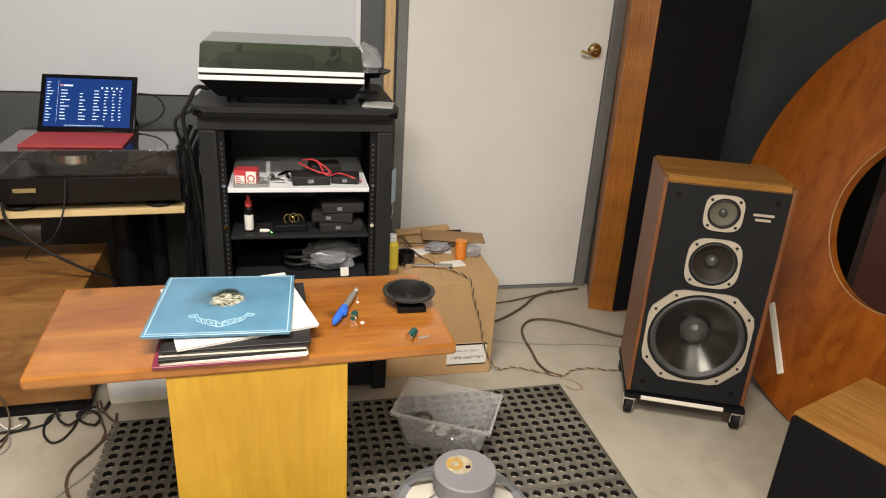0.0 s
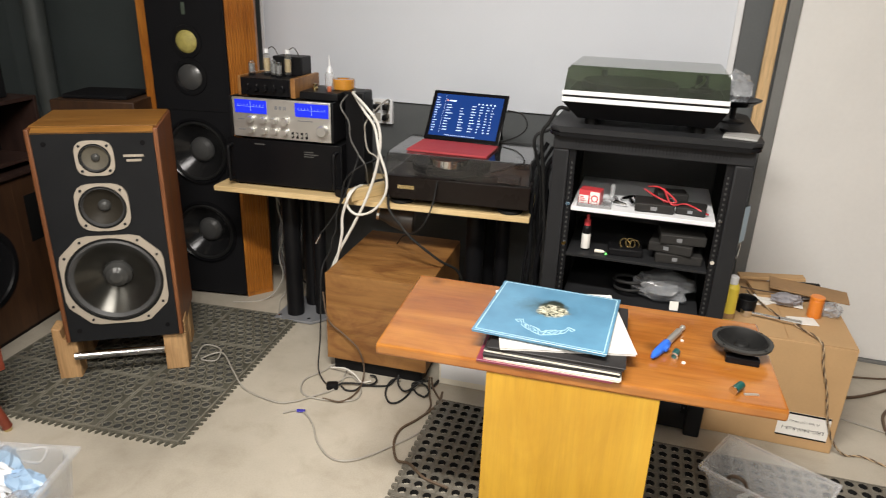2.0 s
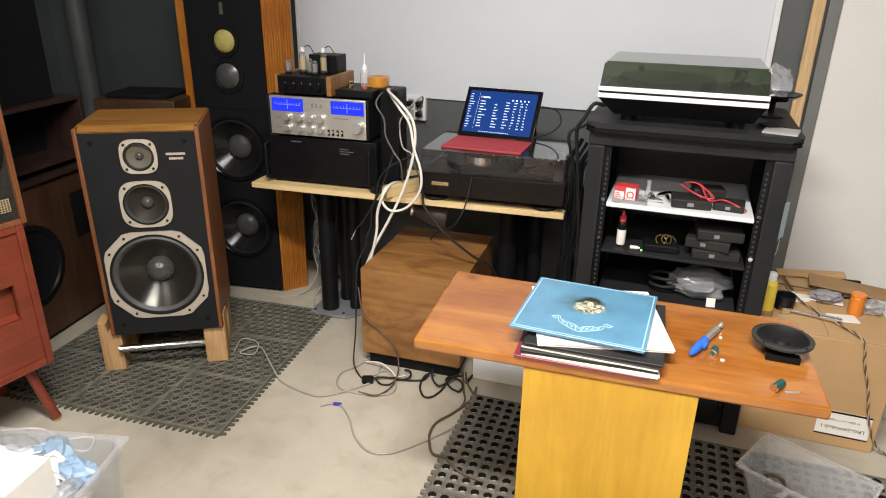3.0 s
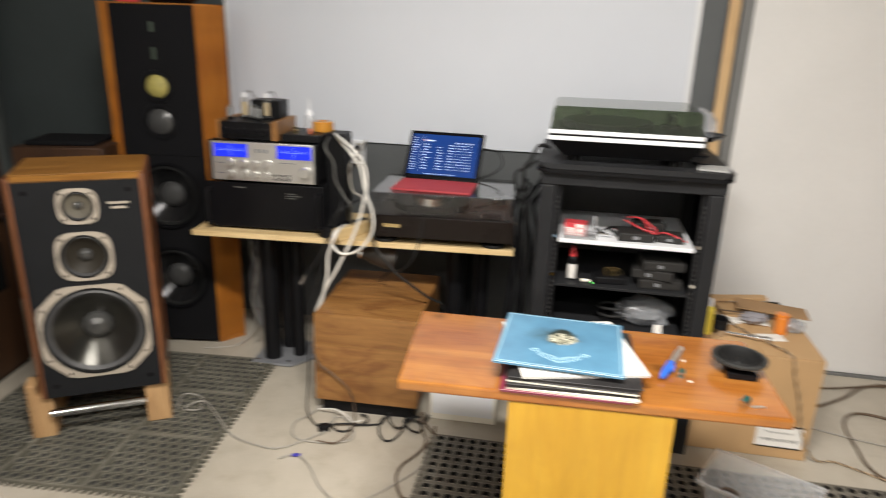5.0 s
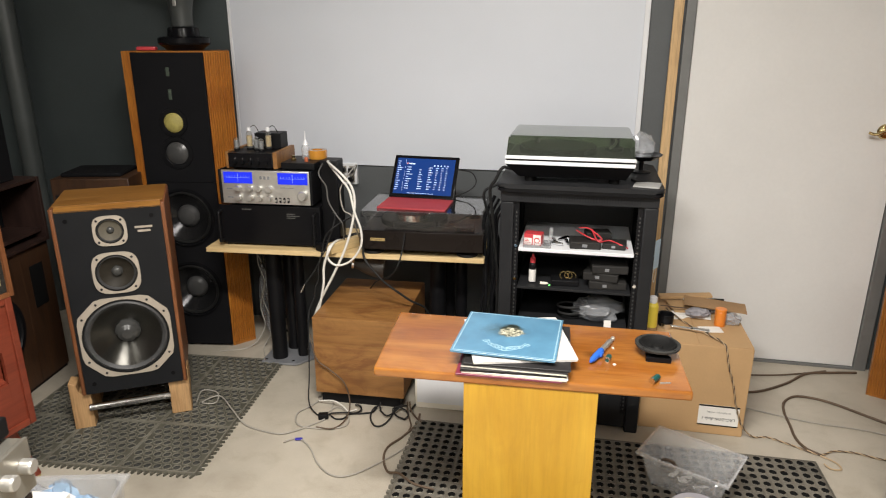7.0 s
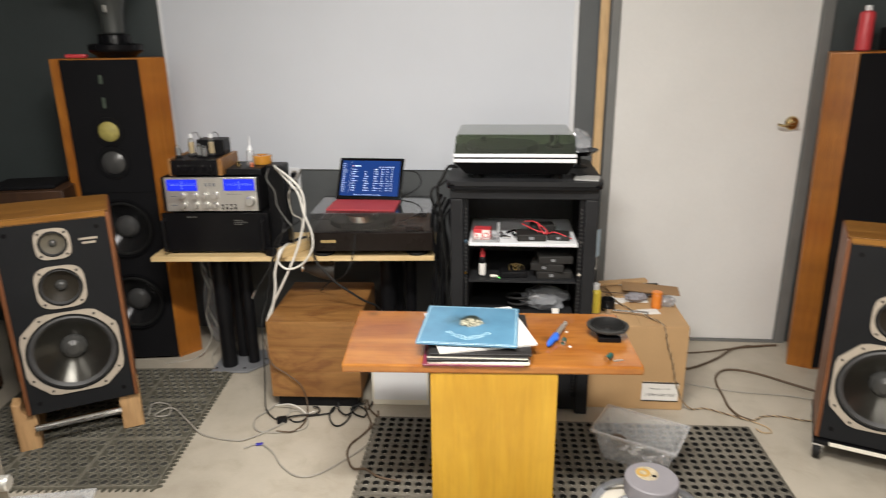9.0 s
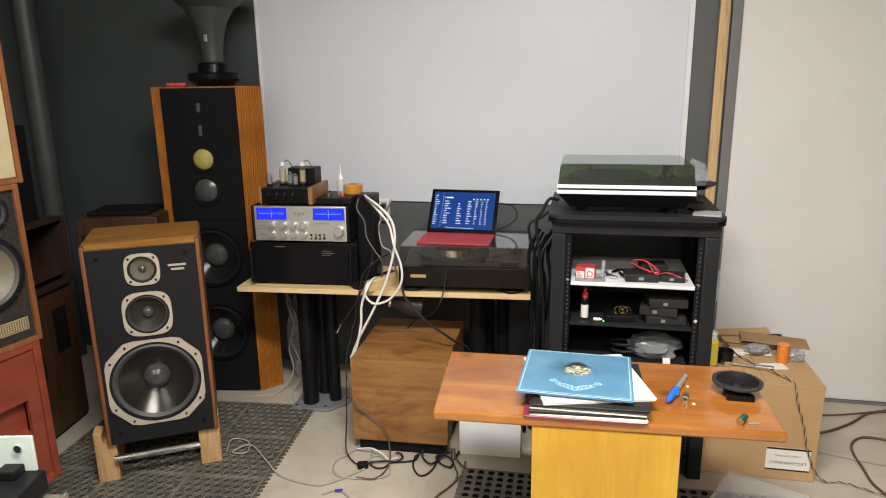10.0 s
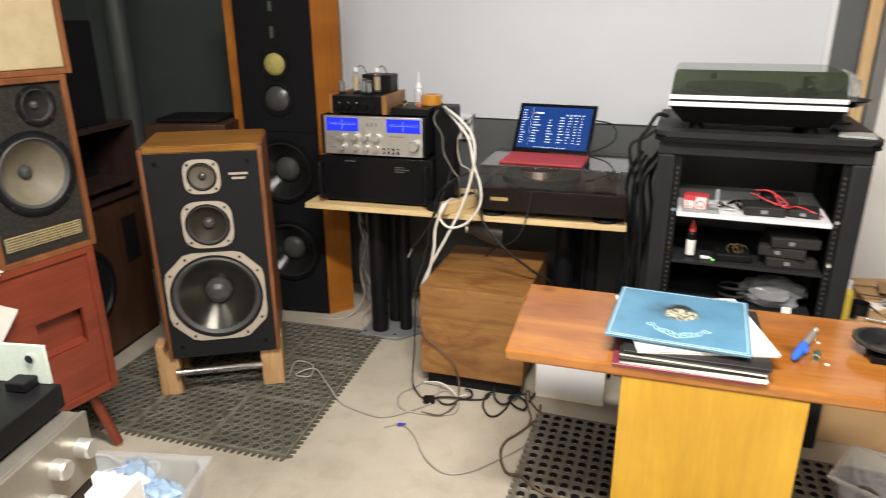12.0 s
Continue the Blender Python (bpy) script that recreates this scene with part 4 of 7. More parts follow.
for i, (x, z, w, a) in enumerate(((0.130, 0.0, 0.145, 4), (0.112, 0.033, 0.135, -9), (0.134, 0.066, 0.14, 5))):
    q = thing("flat_device", "flat dark grey plastic device box stacked on the rack shelf", "device", pose(SX + x, SY + 0.09, 0.614 + z, 0, 0, a), "stack of flat devices")
    part("case", box(-w / 2, w / 2, -0.06, 0.06, 0, 0.032, 0.004), DEVICE, q)
    part("label", box(-0.02, -0.004, -0.0612, -0.0602, 0.010, 0.022), BASKET, q)


def crumpled_bag(bm, c, r, seed, sq=(1, 1, 1)):
    rr = random.Random(seed)
    tmp = bmesh.ops.create_icosphere(bm, subdivisions=3, radius=1.0)["verts"]
    off = Vector((rr.random() * 9, rr.random() * 9, rr.random() * 9))
    for v in tmp:
        n = noise.noise(v.co * 2.2 + off) * 0.35 + noise.noise(v.co * 5 + off) * 0.18
        p = v.co * (1 + n)
        v.co = Vector((c[0] + p.x * r * sq[0], c[1] + p.y * r * sq[1], max(c[2] + p.z * r * sq[2], 0.002)))
    return bm


bm = bmesh.new()
crumpled_bag(bm, (0, 0, 0.045), 0.075, 2, (1.35, 1, 0.62))
lone("plastic_bag", bm, BAG, "crumpled clear plastic bag of parts on the low rack shelf", "bag", pose(SX + 0.10, SY + 0.12, 0.4525))
lone("cable_coil", tube([(0.05 * math.cos(i * 0.9) * (1 + 0.1 * (i % 3)), 0.05 * math.sin(i * 0.9), 0.008 + 0.004 * i) for i in range(16)], 0.006, 6), BLACK_CABLE, "coiled black cable on the low rack shelf", "cable", pose(SX + 0.0, SY + 0.12, 0.4525))
lone("paper_tag", box(-0.014, 0.014, -0.001, 0.001, 0, 0.03), WHITE_PAPER, "white printed tag on the parts bag", "tag", pose(SX + 0.145, SY + 0.03, 0.4525, -12, 0, 8))

# turntable on the rack
tt = thing("turntable", "black turntable with white trim and closed smoked lid", "turntable", pose(0.040, 2.262, 1.0345))
bm = bmesh.new()
lo, hi = [(-0.19, 0.05), (0.21, 0.05), (0.21, 0.33), (-0.19, 0.33)], [(-0.236, 0.001), (0.236, 0.001), (0.236, 0.36), (-0.236, 0.36)]
vl = [bm.verts.new((x, y, 0.022)) for x, y in lo]
vh = [bm.verts.new((x, y, 0.076)) for x, y in hi]
bm.faces.new(vl[::-1]), bm.faces.new(vh)
for i in range(4):
    bm.faces.new((vl[i], vl[(i + 1) % 4], vh[(i + 1) % 4], vh[i]))
part("plinth", bm, BLACK, tt)
for x in (-0.15, 0.17):
    for y in (0.09, 0.29):
        part("foot", cyl((x, y, 0.011), 0.02, 0.0215, "z", seg=16), RUBBER, tt)
part("trim_strip", box(-0.238, 0.238, -0.002, 0.362, 0.0765, 0.0905, 0.002), WHITE_PLASTIC, tt, "white trim strip")
part("dark_gap", box(-0.235, 0.235, 0.0, 0.36, 0.091, 0.0965), BLACK, tt)
part("lid_trim", box(-0.238, 0.238, -0.002, 0.006, 0.097, 0.110, 0.002), WHITE_PLASTIC, tt, "white trim strip")
lid = bmesh.new()
lo, hi = [(-0.236, 0.0062), (0.236, 0.0062), (0.236, 0.36), (-0.236, 0.36)], [(-0.228, 0.018), (0.228, 0.018), (0.228, 0.352), (-0.228, 0.352)]
vl = [lid.verts.new((x, y, 0.0968)) for x, y in lo]
vh = [lid.verts.new((x, y, 0.182)) for x, y in hi]
lid.faces.new(vh)
for i in range(4):
    lid.faces.new((vl[i], vl[(i + 1) % 4], vh[(i + 1) % 4], vh[i]))
bmesh.ops.bevel(lid, geom=[e for e in lid.edges if all(v in vh for v in e.verts)], offset=0.006, segments=2, affect="EDGES")
part("lid", lid, SMOKED, tt, "smoked dark green acrylic lid")
part("platter", cyl((-0.05, 0.18, 0.112), 0.15, 0.022, "z", seg=48), BLACK_GLOSS, tt)
part("mat", cyl((-0.05, 0.18, 0.1255), 0.145, 0.004, "z", seg=48), SKULL_DARK, tt)
part("tonearm_base", lathe([(0, 0.097), (0.035, 0.097), (0.035, 0.11), (0.02, 0.115), (0.018, 0.15), (0, 0.152)], pose(0.17, 0.27, 0), 20), BLACK, tt)
part("tonearm", tube([(0.17, 0.29, 0.145), (0.172, 0.2, 0.145), (0.16, 0.10, 0.143), (0.145, 0.06, 0.138)], 0.005, 8), SILVER, tt)
part("lid_catch", box(-0.13, -0.112, 0.02, 0.03, 0.155, 0.175, 0.003), BLACK, tt)
# odds and ends on the rack's top
lone("leaflet", box(-0.05, 0.045, -0.045, 0.045, 0, 0.006, 0.001), plain("grey_card", (0.34, 0.34, 0.33), 0.5), "pale grey booklet on the rack", "booklet", pose(0.335, 2.335, 1.0345, 0, 0, -12))
lone("small_clamp", box(-0.02, 0.02, -0.03, 0.03, 0, 0.010, 0.003), BLACK, "dark metal clip on the rack", "clip", pose(0.305, 2.40, 1.0345, 0, 0, 25))
lone("ash_tray", lathe([(0, 0.055), (0.05, 0.055), (0.08, 0.073), (0.082, 0.077), (0.052, 0.062), (0, 0.061)], None, 28), BLACK_GLOSS, "shallow black dish on a bracket beside the turntable", "dish", pose(0.325, 2.60, 1.0345))
lone("dish_stem", lathe([(0, 0), (0.04, 0), (0.04, 0.006), (0.01, 0.012), (0.01, 0.0545), (0, 0.0545)], None, 16), BLACK, "black stem under the dish", "stand", pose(0.325, 2.60, 1.0345))
bm = bmesh.new()
crumpled_bag(bm, (0, 0, 0.05), 0.055, 7, (0.9, 0.9, 0.95))
lone("plastic_bag", bm, BAG, "small crumpled clear bag in the black dish", "bag", pose(0.318, 2.585, 1.0345 + 0.059))
lone("face_mask", box(-0.028, 0.028, -0.003, 0.003, -0.12, 0.0, 0.003), plain("pale_blue_cloth", (0.45, 0.60, 0.72), 0.9), "pale blue cloth hanging beside the rack", "cloth", pose(0.398, 2.42, 0.80, 0, 0, 60))
lone("hanging_loop", tube([(0.398, 2.42, 0.69), (0.392, 2.41, 0.65), (0.400, 2.43, 0.62), (0.406, 2.44, 0.66), (0.398, 2.42, 0.69)], 0.0012, 5), WHITE_CABLE, "thin white loop hanging beside the rack", "cord")

# ---- plank shelf on stands, with the amplifiers and the second turntable ----
SH = 0.651
shelf = thing("plank_shelf", "pale wooden plank laid across two black stands", "shelf", pose(-1.574, 2.396, 0, 0, 0, 4))
part("plank", box(0.0, 1.275, 0.0, 0.40, 0.629, SH, 0.002), PINE_BOARD, shelf)


def pillar_stand(label, x, y, yaw):
    s = thing("pillar_stand", label, "stand", pose(x, y, 0, 0, 0, yaw), "stands under the plank")
    bm = bmesh.new()
    add_prism(bm, [(-0.13, -0.12), (0.05, -0.12), (0.13, -0.03), (0.13, 0.12), (-0.13, 0.12)], 0.004, 0.016, None, 0.002)
    part("base_plate", bm, BASKET, s)
    part("top_plate", box(-0.11, 0.11, -0.11, 0.11, 0.6165, 0.6285, 0.002), BLACK, s)
    for dx, dy, r in ((-0.055, -0.05, 0.038), (0.055, -0.01, 0.028), (-0.02, 0.07, 0.034)):
        part("column", cyl((dx, dy, 0.316), r, 0.600, "z", seg=24), BLACK, s)
    for dx, dy in ((-0.11, -0.1), (0.03, -0.1), (0.11, 0.0), (-0.11, 0.1), (0.11, 0.1)):
        part("spike", lathe([(0, 0), (0.003, 0), (0.008, 0.0035), (0.008, 0.022), (0, 0.024)], pose(dx, dy, 0), 10), CHROME, s)
    return s


pillar_stand("black triple-column stand with a steel base plate", -1.305, 2.665, 4)
pillar_stand("black triple-column stand with a steel base plate", -0.50, 2.74, 4)


def knob(parent, x, y, z, r, h, mat=SILVER):
    return part("knob", lathe([(0, 0), (r, 0), (r, h * 0.8), (r * 0.85, h), (0, h)], pose(x, y, z) @ FRONT, 20), mat, parent)


pwr = thing("power_amplifier", "black power amplifier with front handles on the plank shelf", "amplifier", pose(-1.49, 2.452, 0, 0, 0, 4))
part("case", box(-0.025, 0.435, 0.012, 0.33, 0.662, 0.840, 0.003), BLACK, pwr)
part("front_panel", box(-0.035, 0.445, 0.0, 0.0115, 0.660, 0.842, 0.003), BLACK_GLOSS, pwr)
for x in (-0.018, 0.425):
    part("handle", tube([(x, 0.0, 0.675), (x, -0.028, 0.678), (x, -0.034, 0.69), (x, -0.034, 0.80), (x, -0.028, 0.812), (x, 0.0, 0.815)], 0.007, 8, 4), BLACK, pwr)
for x in (0.0, 0.41):
    for y in (0.03, 0.29):
        part("foot", cyl((x, y, 0.6565), 0.018, 0.0108, "z", seg=16), RUBBER, pwr)
part("name_bar", box(0.08, 0.125, -0.001, -0.0002, 0.822, 0.826), SLATE_CABLE, pwr)
for i in range(3):
    part("name_bar", box(0.29, 0.33 + 0.02 * (i % 2), -0.001, -0.0002, 0.806 - i * 0.009, 0.809 - i * 0.009), SLATE_CABLE, pwr)

amp = thing("stereo_amplifier", "silver stereo amplifier with two glowing blue meters", "amplifier", pose(-1.49, 2.452, 0, 0, 0, 4))
part("case", box(0.004, 0.404, 0.006, 0.31, 0.853, 1.000, 0.003), BLACK, amp)
part("front_panel", box(0.0, 0.408, -0.008, 0.0055, 0.852, 1.004, 0.003), SILVER, amp, "brushed silver front panel")
part("side_cheek", box(-0.012, -0.0005, -0.012, 0.30, 0.852, 1.006, 0.003), BLACK, amp)
part("side_cheek", box(0.4085, 0.42, -0.012, 0.30, 0.852, 1.006, 0.003), BLACK, amp)
for x0, x1 in ((0.012, 0.146), (0.264, 0.400)):
    mt = part("meter", box(x0, x1, -0.0095, -0.0085, 0.945, 0.996), METER, amp, "glowing blue level meter")
    bm = bmesh.new()
    c = (x0 + x1) / 2
    add_box(bm, c - 0.001, c + 0.001, -0.0102, -0.0097, 0.952, 0.990)
    for i in range(9):
        x = x0 + 0.014 + i * (x1 - x0 - 0.028) / 8
        add_box(bm, x - 0.0008, x + 0.0008, -0.0102, -0.0097, 0.972, 0.979)
    add_box(bm, x0 + 0.012, x1 - 0.012, -0.0102, -0.0097, 0.970, 0.9712)
    part("scale", bm, METER_TICK, mt)
for i in range(3):
    part("lamp_mark", box(0.180 + i * 0.018, 0.190 + i * 0.018, -0.0092, -0.0083, 0.965, 0.979), BASKET, amp)
for i, x in enumerate((0.078, 0.134, 0.178, 0.222)):
    for z in (0.923, 0.881):
        knob(amp, x, -0.0085, z, 0.0125 if (i, z) != (3, 0.923) else 0.016, 0.020)
knob(amp, 0.378, -0.0085, 0.898, 0.021, 0.026)
for i in range(4):
    s = part("switch", box(0.246 + i * 0.019, 0.255 + i * 0.019, -0.0092, -0.0083, 0.860, 0.884), BLACK, amp)
    part("switch_lever", box(0.2475 + i * 0.019, 0.2535 + i * 0.019, -0.018, -0.0094, 0.868 + 0.004 * (i % 2), 0.876 + 0.004 * (i % 2), 0.001), SILVER, s)
part("name_bar", box(0.275, 0.335, -0.0092, -0.0083, 0.928, 0.931), BASKET, amp)
for i in range(2):
    part("name_bar", box(0.022, 0.05, -0.0092, -0.0083, 0.918 - i * 0.04, 0.923 - i * 0.04), BASKET, amp)
for x in (0.03, 0.37):
    for y in (0.03, 0.26):
        part("foot", cyl((x, y, 0.8475), 0.016, 0.0095, "z", seg=14), RUBBER, amp)

TAN_PLATE = plain("tan_valve_plate", (0.52, 0.40, 0.22), 0.5)
pre = thing("valve_preamp", "small valve preamplifier with glass tubes and a wooden flank", "preamplifier", pose(-1.457, 2.47, 1.0045, 0, 0, 4))
part("chassis", box(0.0, 0.205, 0.002, 0.22, 0.008, 0.072, 0.003), BLACK, pre)
part("front_panel", box(-0.002, 0.196, -0.003, 0.0015, 0.008, 0.072, 0.001), BLACK_GLOSS, pre)
part("wood_flank", box(0.2055, 0.225, -0.004, 0.225, 0.004, 0.078, 0.002), WALNUT_X, pre, "walnut side cheek")
part("wood_flank", box(-0.014, -0.0025, -0.004, 0.225, 0.004, 0.078, 0.002), WALNUT_X, pre)
for x in (0.02, 0.185):
    for y in (0.02, 0.2):
        part("foot", cyl((x, y, 0.004), 0.01, 0.0075, "z", seg=12), RUBBER, pre)
for i in range(5):
    knob(pre, 0.03 + i * 0.036, -0.0032, 0.032, 0.010, 0.014, BLACK_GLOSS)
    part("tick", box(0.0295 + i * 0.036, 0.0305 + i * 0.036, -0.0036, -0.0031, 0.045, 0.050), WHITE_PAPER, pre)
for x, y, h, r, cap in ((0.06, 0.10, 0.078, 0.015, 1), (0.15, 0.10, 0.078, 0.015, 1), (0.01, 0.07, 0.05, 0.013, 0), (0.105, 0.07, 0.055, 0.013, 0), (0.135, 0.05, 0.05, 0.012, 0)):
    tb = part("tube_socket", cyl((x, y, 0.0765), r * 1.05, 0.009, "z", seg=16), BLACK, pre)
    part("glass", lathe([(r, 0.081), (r, 0.081 + h * 0.7), (r * 0.7, 0.081 + h * 0.92), (0, 0.081 + h)], pose(x, y, 0), 20), GLASS, tb)
    part("plate", cyl((x, y, 0.081 + h * 0.4), r * 0.8, h * 0.62, "z", seg=12), TAN_PLATE if cap else BASKET, tb)
    if cap:
        part("top_cap", cyl((x, y, 0.081 + h + 0.006), 0.009, 0.016, "z", seg=12), WHITE_PLASTIC, tb)
        part("cap_lead", tube([(x, y, 0.081 + h + 0.008), (x + 0.02, y + 0.02, 0.10 + h), (x + 0.03, y + 0.06, 0.05 + h)], 0.0018, 5), BLACK_CABLE, tb)
part("transformer", box(0.075, 0.20, 0.12, 0.21, 0.0725, 0.145, 0.004), BLACK, pre)

flatbox = thing("battery_box", "flat black box with a brass terminal on the amplifier", "box", pose(-1.225, 2.50, 1.0065, 0, 0, 4))
part("case", box(0.0, 0.155, 0.0, 0.20, 0.0, 0.028, 0.003), BLACK, flatbox)
part("terminal", lathe([(0, 0.028), (0.011, 0.028), (0.011, 0.038), (0.007, 0.042), (0.009, 0.052), (0, 0.054)], pose(0.04, 0.06, 0), 16), BRASS, flatbox)
glue = thing("glue_bottle", "clear squeeze bottle with a long white nozzle", "bottle", pose(-1.145, 2.60, 1.0345))
part("body", lathe([(0, 0), (0.017, 0), (0.018, 0.004), (0.018, 0.055), (0.013, 0.068), (0, 0.068)], None, 20), CLEAR, glue)
part("nozzle", lathe([(0.012, 0.068), (0.010, 0.078), (0.004, 0.09), (0.0018, 0.13), (0, 0.131)], None, 14), WHITE_PLASTIC, glue)
lone("tape_roll", lathe([(0.024, 0.0), (0.043, 0.0), (0.045, 0.003), (0.045, 0.037), (0.043, 0.040), (0.024, 0.040)], None, 36, closed=True), AMBER, "amber roll of tape lying on the flat box", "tape roll", pose(-1.108, 2.645, 1.0345))
lone("copper_plug", lathe([(0, 0), (0.008, 0), (0.009, 0.014), (0.006, 0.02), (0, 0.02)], None, 14), plain("copper_red", (0.45, 0.12, 0.05), 0.4), "small copper red plug on the flat box", "plug", pose(-1.125, 2.555, 1.0345))
lone("black_box", box(-0.040, 0.040, -0.05, 0.05, 0, 0.388, 0.006), BLACK, "tall black box standing on the plank behind the amplifiers", "box", pose(-1.028, 2.61, SH + 0.0005, 0, 0, 4))
bm = bmesh.new()
crumpled_bag(bm, (0, 0, 0.24), 0.24, 12, (0.22, 0.18, 1.0))
lone("plastic_wrap", bm, BAG, "crumpled clear plastic wrap standing behind the black stand", "wrap", pose(-1.535, 2.90, 0.0, 0, 0, 10))

strip = thing("wooden_bracket", "pale wooden bracket with two holes on the plank shelf", "bracket", pose(-0.985, 2.415, SH + 0.0005, 0, 0, 62))
part("bar", box(0.0, 0.20, -0.017, 0.017, 0.0, 0.045, 0.003), PINE_BOARD, strip)
part("screw_hole", cyl((0.0, 0.0, 0.024), 0.006, 0.003, "x", seg=12), HOLE_DARK, strip)
black_strip = thing("power_strip", "black power strip lying on the plank shelf", "power strip", pose(-1.045, 2.44, SH + 0.0005, 0, 0, 60))
part("body", box(0.0, 0.24, -0.02, 0.02, 0, 0.035, 0.004), BLACK, black_strip)
for i in range(4):
    part("socket", cyl((0.04 + i * 0.05, 0, 0.0357), 0.014, 0.002, "z", seg=16), BLACK_GLOSS, black_strip)

# second turntable, under its dust cover
deck = thing("turntable", "black turntable under a dusty clear cover on the plank shelf", "turntable", pose(-0.30, 2.475, 0, 0, 0, 4))
part("plinth", box(-0.55, -0.005, 0.0, 0.36, 0.678, 0.764, 0.004), plain("dark_plinth", (0.010, 0.007, 0.006), 0.28), deck)
for x in (-0.50, -0.08):
    for y in (0.06, 0.31):
        part("foot", lathe([(0, 0.6515), (0.045, 0.6515), (0.048, 0.656), (0.046, 0.664), (0.03, 0.667), (0.03, 0.6775), (0, 0.6775)], pose(x, y, 0), 28), RUBBER, deck)
part("platter", lathe([(0, 0.764), (0.14, 0.764), (0.152, 0.768), (0.152, 0.79), (0.148, 0.795), (0, 0.795)], pose(-0.335, 0.18, 0), 56), BLACK_GLOSS, deck)
part("hub", lathe([(0.080, 0.795), (0.080, 0.824), (0.076, 0.827), (0, 0.827)], pose(-0.33, 0.12, 0), 40), CHROME, deck, "polished round record weight")
part("tonearm", tube([(-0.07, 0.28, 0.80), (-0.075, 0.18, 0.805), (-0.12, 0.09, 0.80), (-0.16, 0.06, 0.796)], 0.005, 8), BLACK, deck)
part("arm_base", cyl((-0.07, 0.28, 0.785), 0.03, 0.042, "z", seg=20), BLACK, deck)
part("switch_block", box(-0.13, -0.05, 0.03, 0.09, 0.7645, 0.785, 0.004), BLACK, deck)
bm = bmesh.new()
add_box(bm, -0.545, -0.01, 0.006, 0.355, 0.7645, 0.850, 0.006)
bmesh.ops.delete(bm, geom=[f for f in bm.faces if f.calc_center_median().z < 0.7648], context="FACES")
part("dust_cover", bm, DUST_COVER, deck, "dusty clear acrylic cover")
part("maker_plate", box(-0.50, -0.435, -0.002, -0.0003, 0.718, 0.732), BRASS, deck, "small brass name plate")

lap = thing("laptop", "tablet laptop with a red keyboard showing a blue list", "laptop", pose(-0.628, 2.49, 0.8505, 0, 0, 0))
part("keyboard_cover", box(-0.155, 0.152, 0.0, 0.195, 0.0, 0.009, 0.003), RED, lap, "red felt keyboard cover")
tilt = pose(-0.002, 0.190, 0.010, -34, 0, -3)
tab = part("tablet", box(-0.156, 0.156, 0.0, 0.010, 0.0, 0.212, 0.004), BLACK_GLOSS, lap, "", tilt)
part("stand_flap", box(-0.14, 0.14, 0.0, 0.004, 0.0, 0.10, 0.001), BLACK, lap, "", pose(-0.002, 0.342, 0.0, 27, 0, -3))
scr = part("screen", box(-0.139, 0.139, -0.0014, -0.0003, 0.018, 0.196), SCREEN, tab, "lit blue screen")
rng = random.Random(11)
bm = bmesh.new()
for r in range(10):
    z = 0.150 - r * 0.0118
    for c, w in ((-0.088, 0.03), (-0.028, 0.022), (0.018, 0.022), (0.052, 0.014), (0.078, 0.012), (0.100, 0.009)):
        if c == -0.028 and r == 0:
            continue
        add_box(bm, c, c + w * rng.uniform(0.35, 1.0), -0.0021, -0.0016, z, z + 0.0030)
for r in range(14):
    add_box(bm, -0.134, -0.134 + rng.uniform(0.008, 0.022), -0.0021, -0.0016, 0.178 - r * 0.0108, 0.1806 - r * 0.0108)
for i in range(5):
    add_box(bm, 0.040 + i * 0.016, 0.046 + i * 0.016, -0.0021, -0.0016, 0.160, 0.166)
add_box(bm, -0.098, -0.0975, -0.0021, -0.0016, 0.03, 0.19)
add_box(bm, -0.082, -0.052, -0.0021, -0.0016, 0.166, 0.172)
for i in range(16):
    add_box(bm, -0.07 + i * 0.008, -0.066 + i * 0.008, -0.0021, -0.0016, 0.021, 0.024)
tagged(part("list_lines", bm, SCREEN_TEXT, tab), kind="stuff")
part("list_icon", box(-0.092, -0.086, -0.0022, -0.0016, 0.166, 0.173), glowing("screen_icon", (0.9, 0.35, 0.3), 1.0), tab)

# walnut cabinet below the plank
sub = thing("walnut_cabinet", "walnut veneered cabinet box on a black plinth under the plank", "cabinet", pose(-1.012, 2.248, 0, 0, 0, 2.5))
part("body", box(0.0, 0.40, 0.014, 0.50, 0.056, 0.4165, 0.003), WALNUT_X, sub)
for z0, z1 in ((0.056, 0.175), (0.1755, 0.295), (0.2955, 0.4165)):
    part("front_plank", box(0.0, 0.40, 0.0, 0.0135, z0, z1, 0.001), WALNUT_X, sub)
part("plinth", box(0.02, 0.38, 0.02, 0.48, 0.0, 0.0555), BLACK, sub)
spot = thing("clamp_lamp", "grey metal lamp head hanging under the plank shelf", "lamp", pose(-0.862, 2.60, 0.545, 0, 8, 12))
part("body", lathe([(0, -0.075), (0.020, -0.074), (0.026, -0.05), (0.040, -0.02), (0.052, 0.03), (0.053, 0.07), (0.048, 0.072), (0.042, 0.03), (0, 0.02)], AXIS["x"], 28), plain("dull_grey_metal", (0.085, 0.082, 0.08), 0.35, 0.5), spot)
part("ring", lathe([(0.021, -0.082), (0.026, -0.080), (0.026, -0.070), (0.021, -0.068)], AXIS["x"], 24, closed=True), CHROME, spot, "bright metal ring")
part("bracket", box(-0.012, 0.012, -0.012, 0.012, 0.040, 0.0865, 0.003), BLACK, spot)
wb = thing("white_box", "white flat box with a cream rim standing behind the table", "box", pose(-0.572, 2.300, 0, 0, 0, 2))
part("body", box(0.0, 0.255, 0.004, 0.06, 0.0, 0.40, 0.004), CREAM, wb)
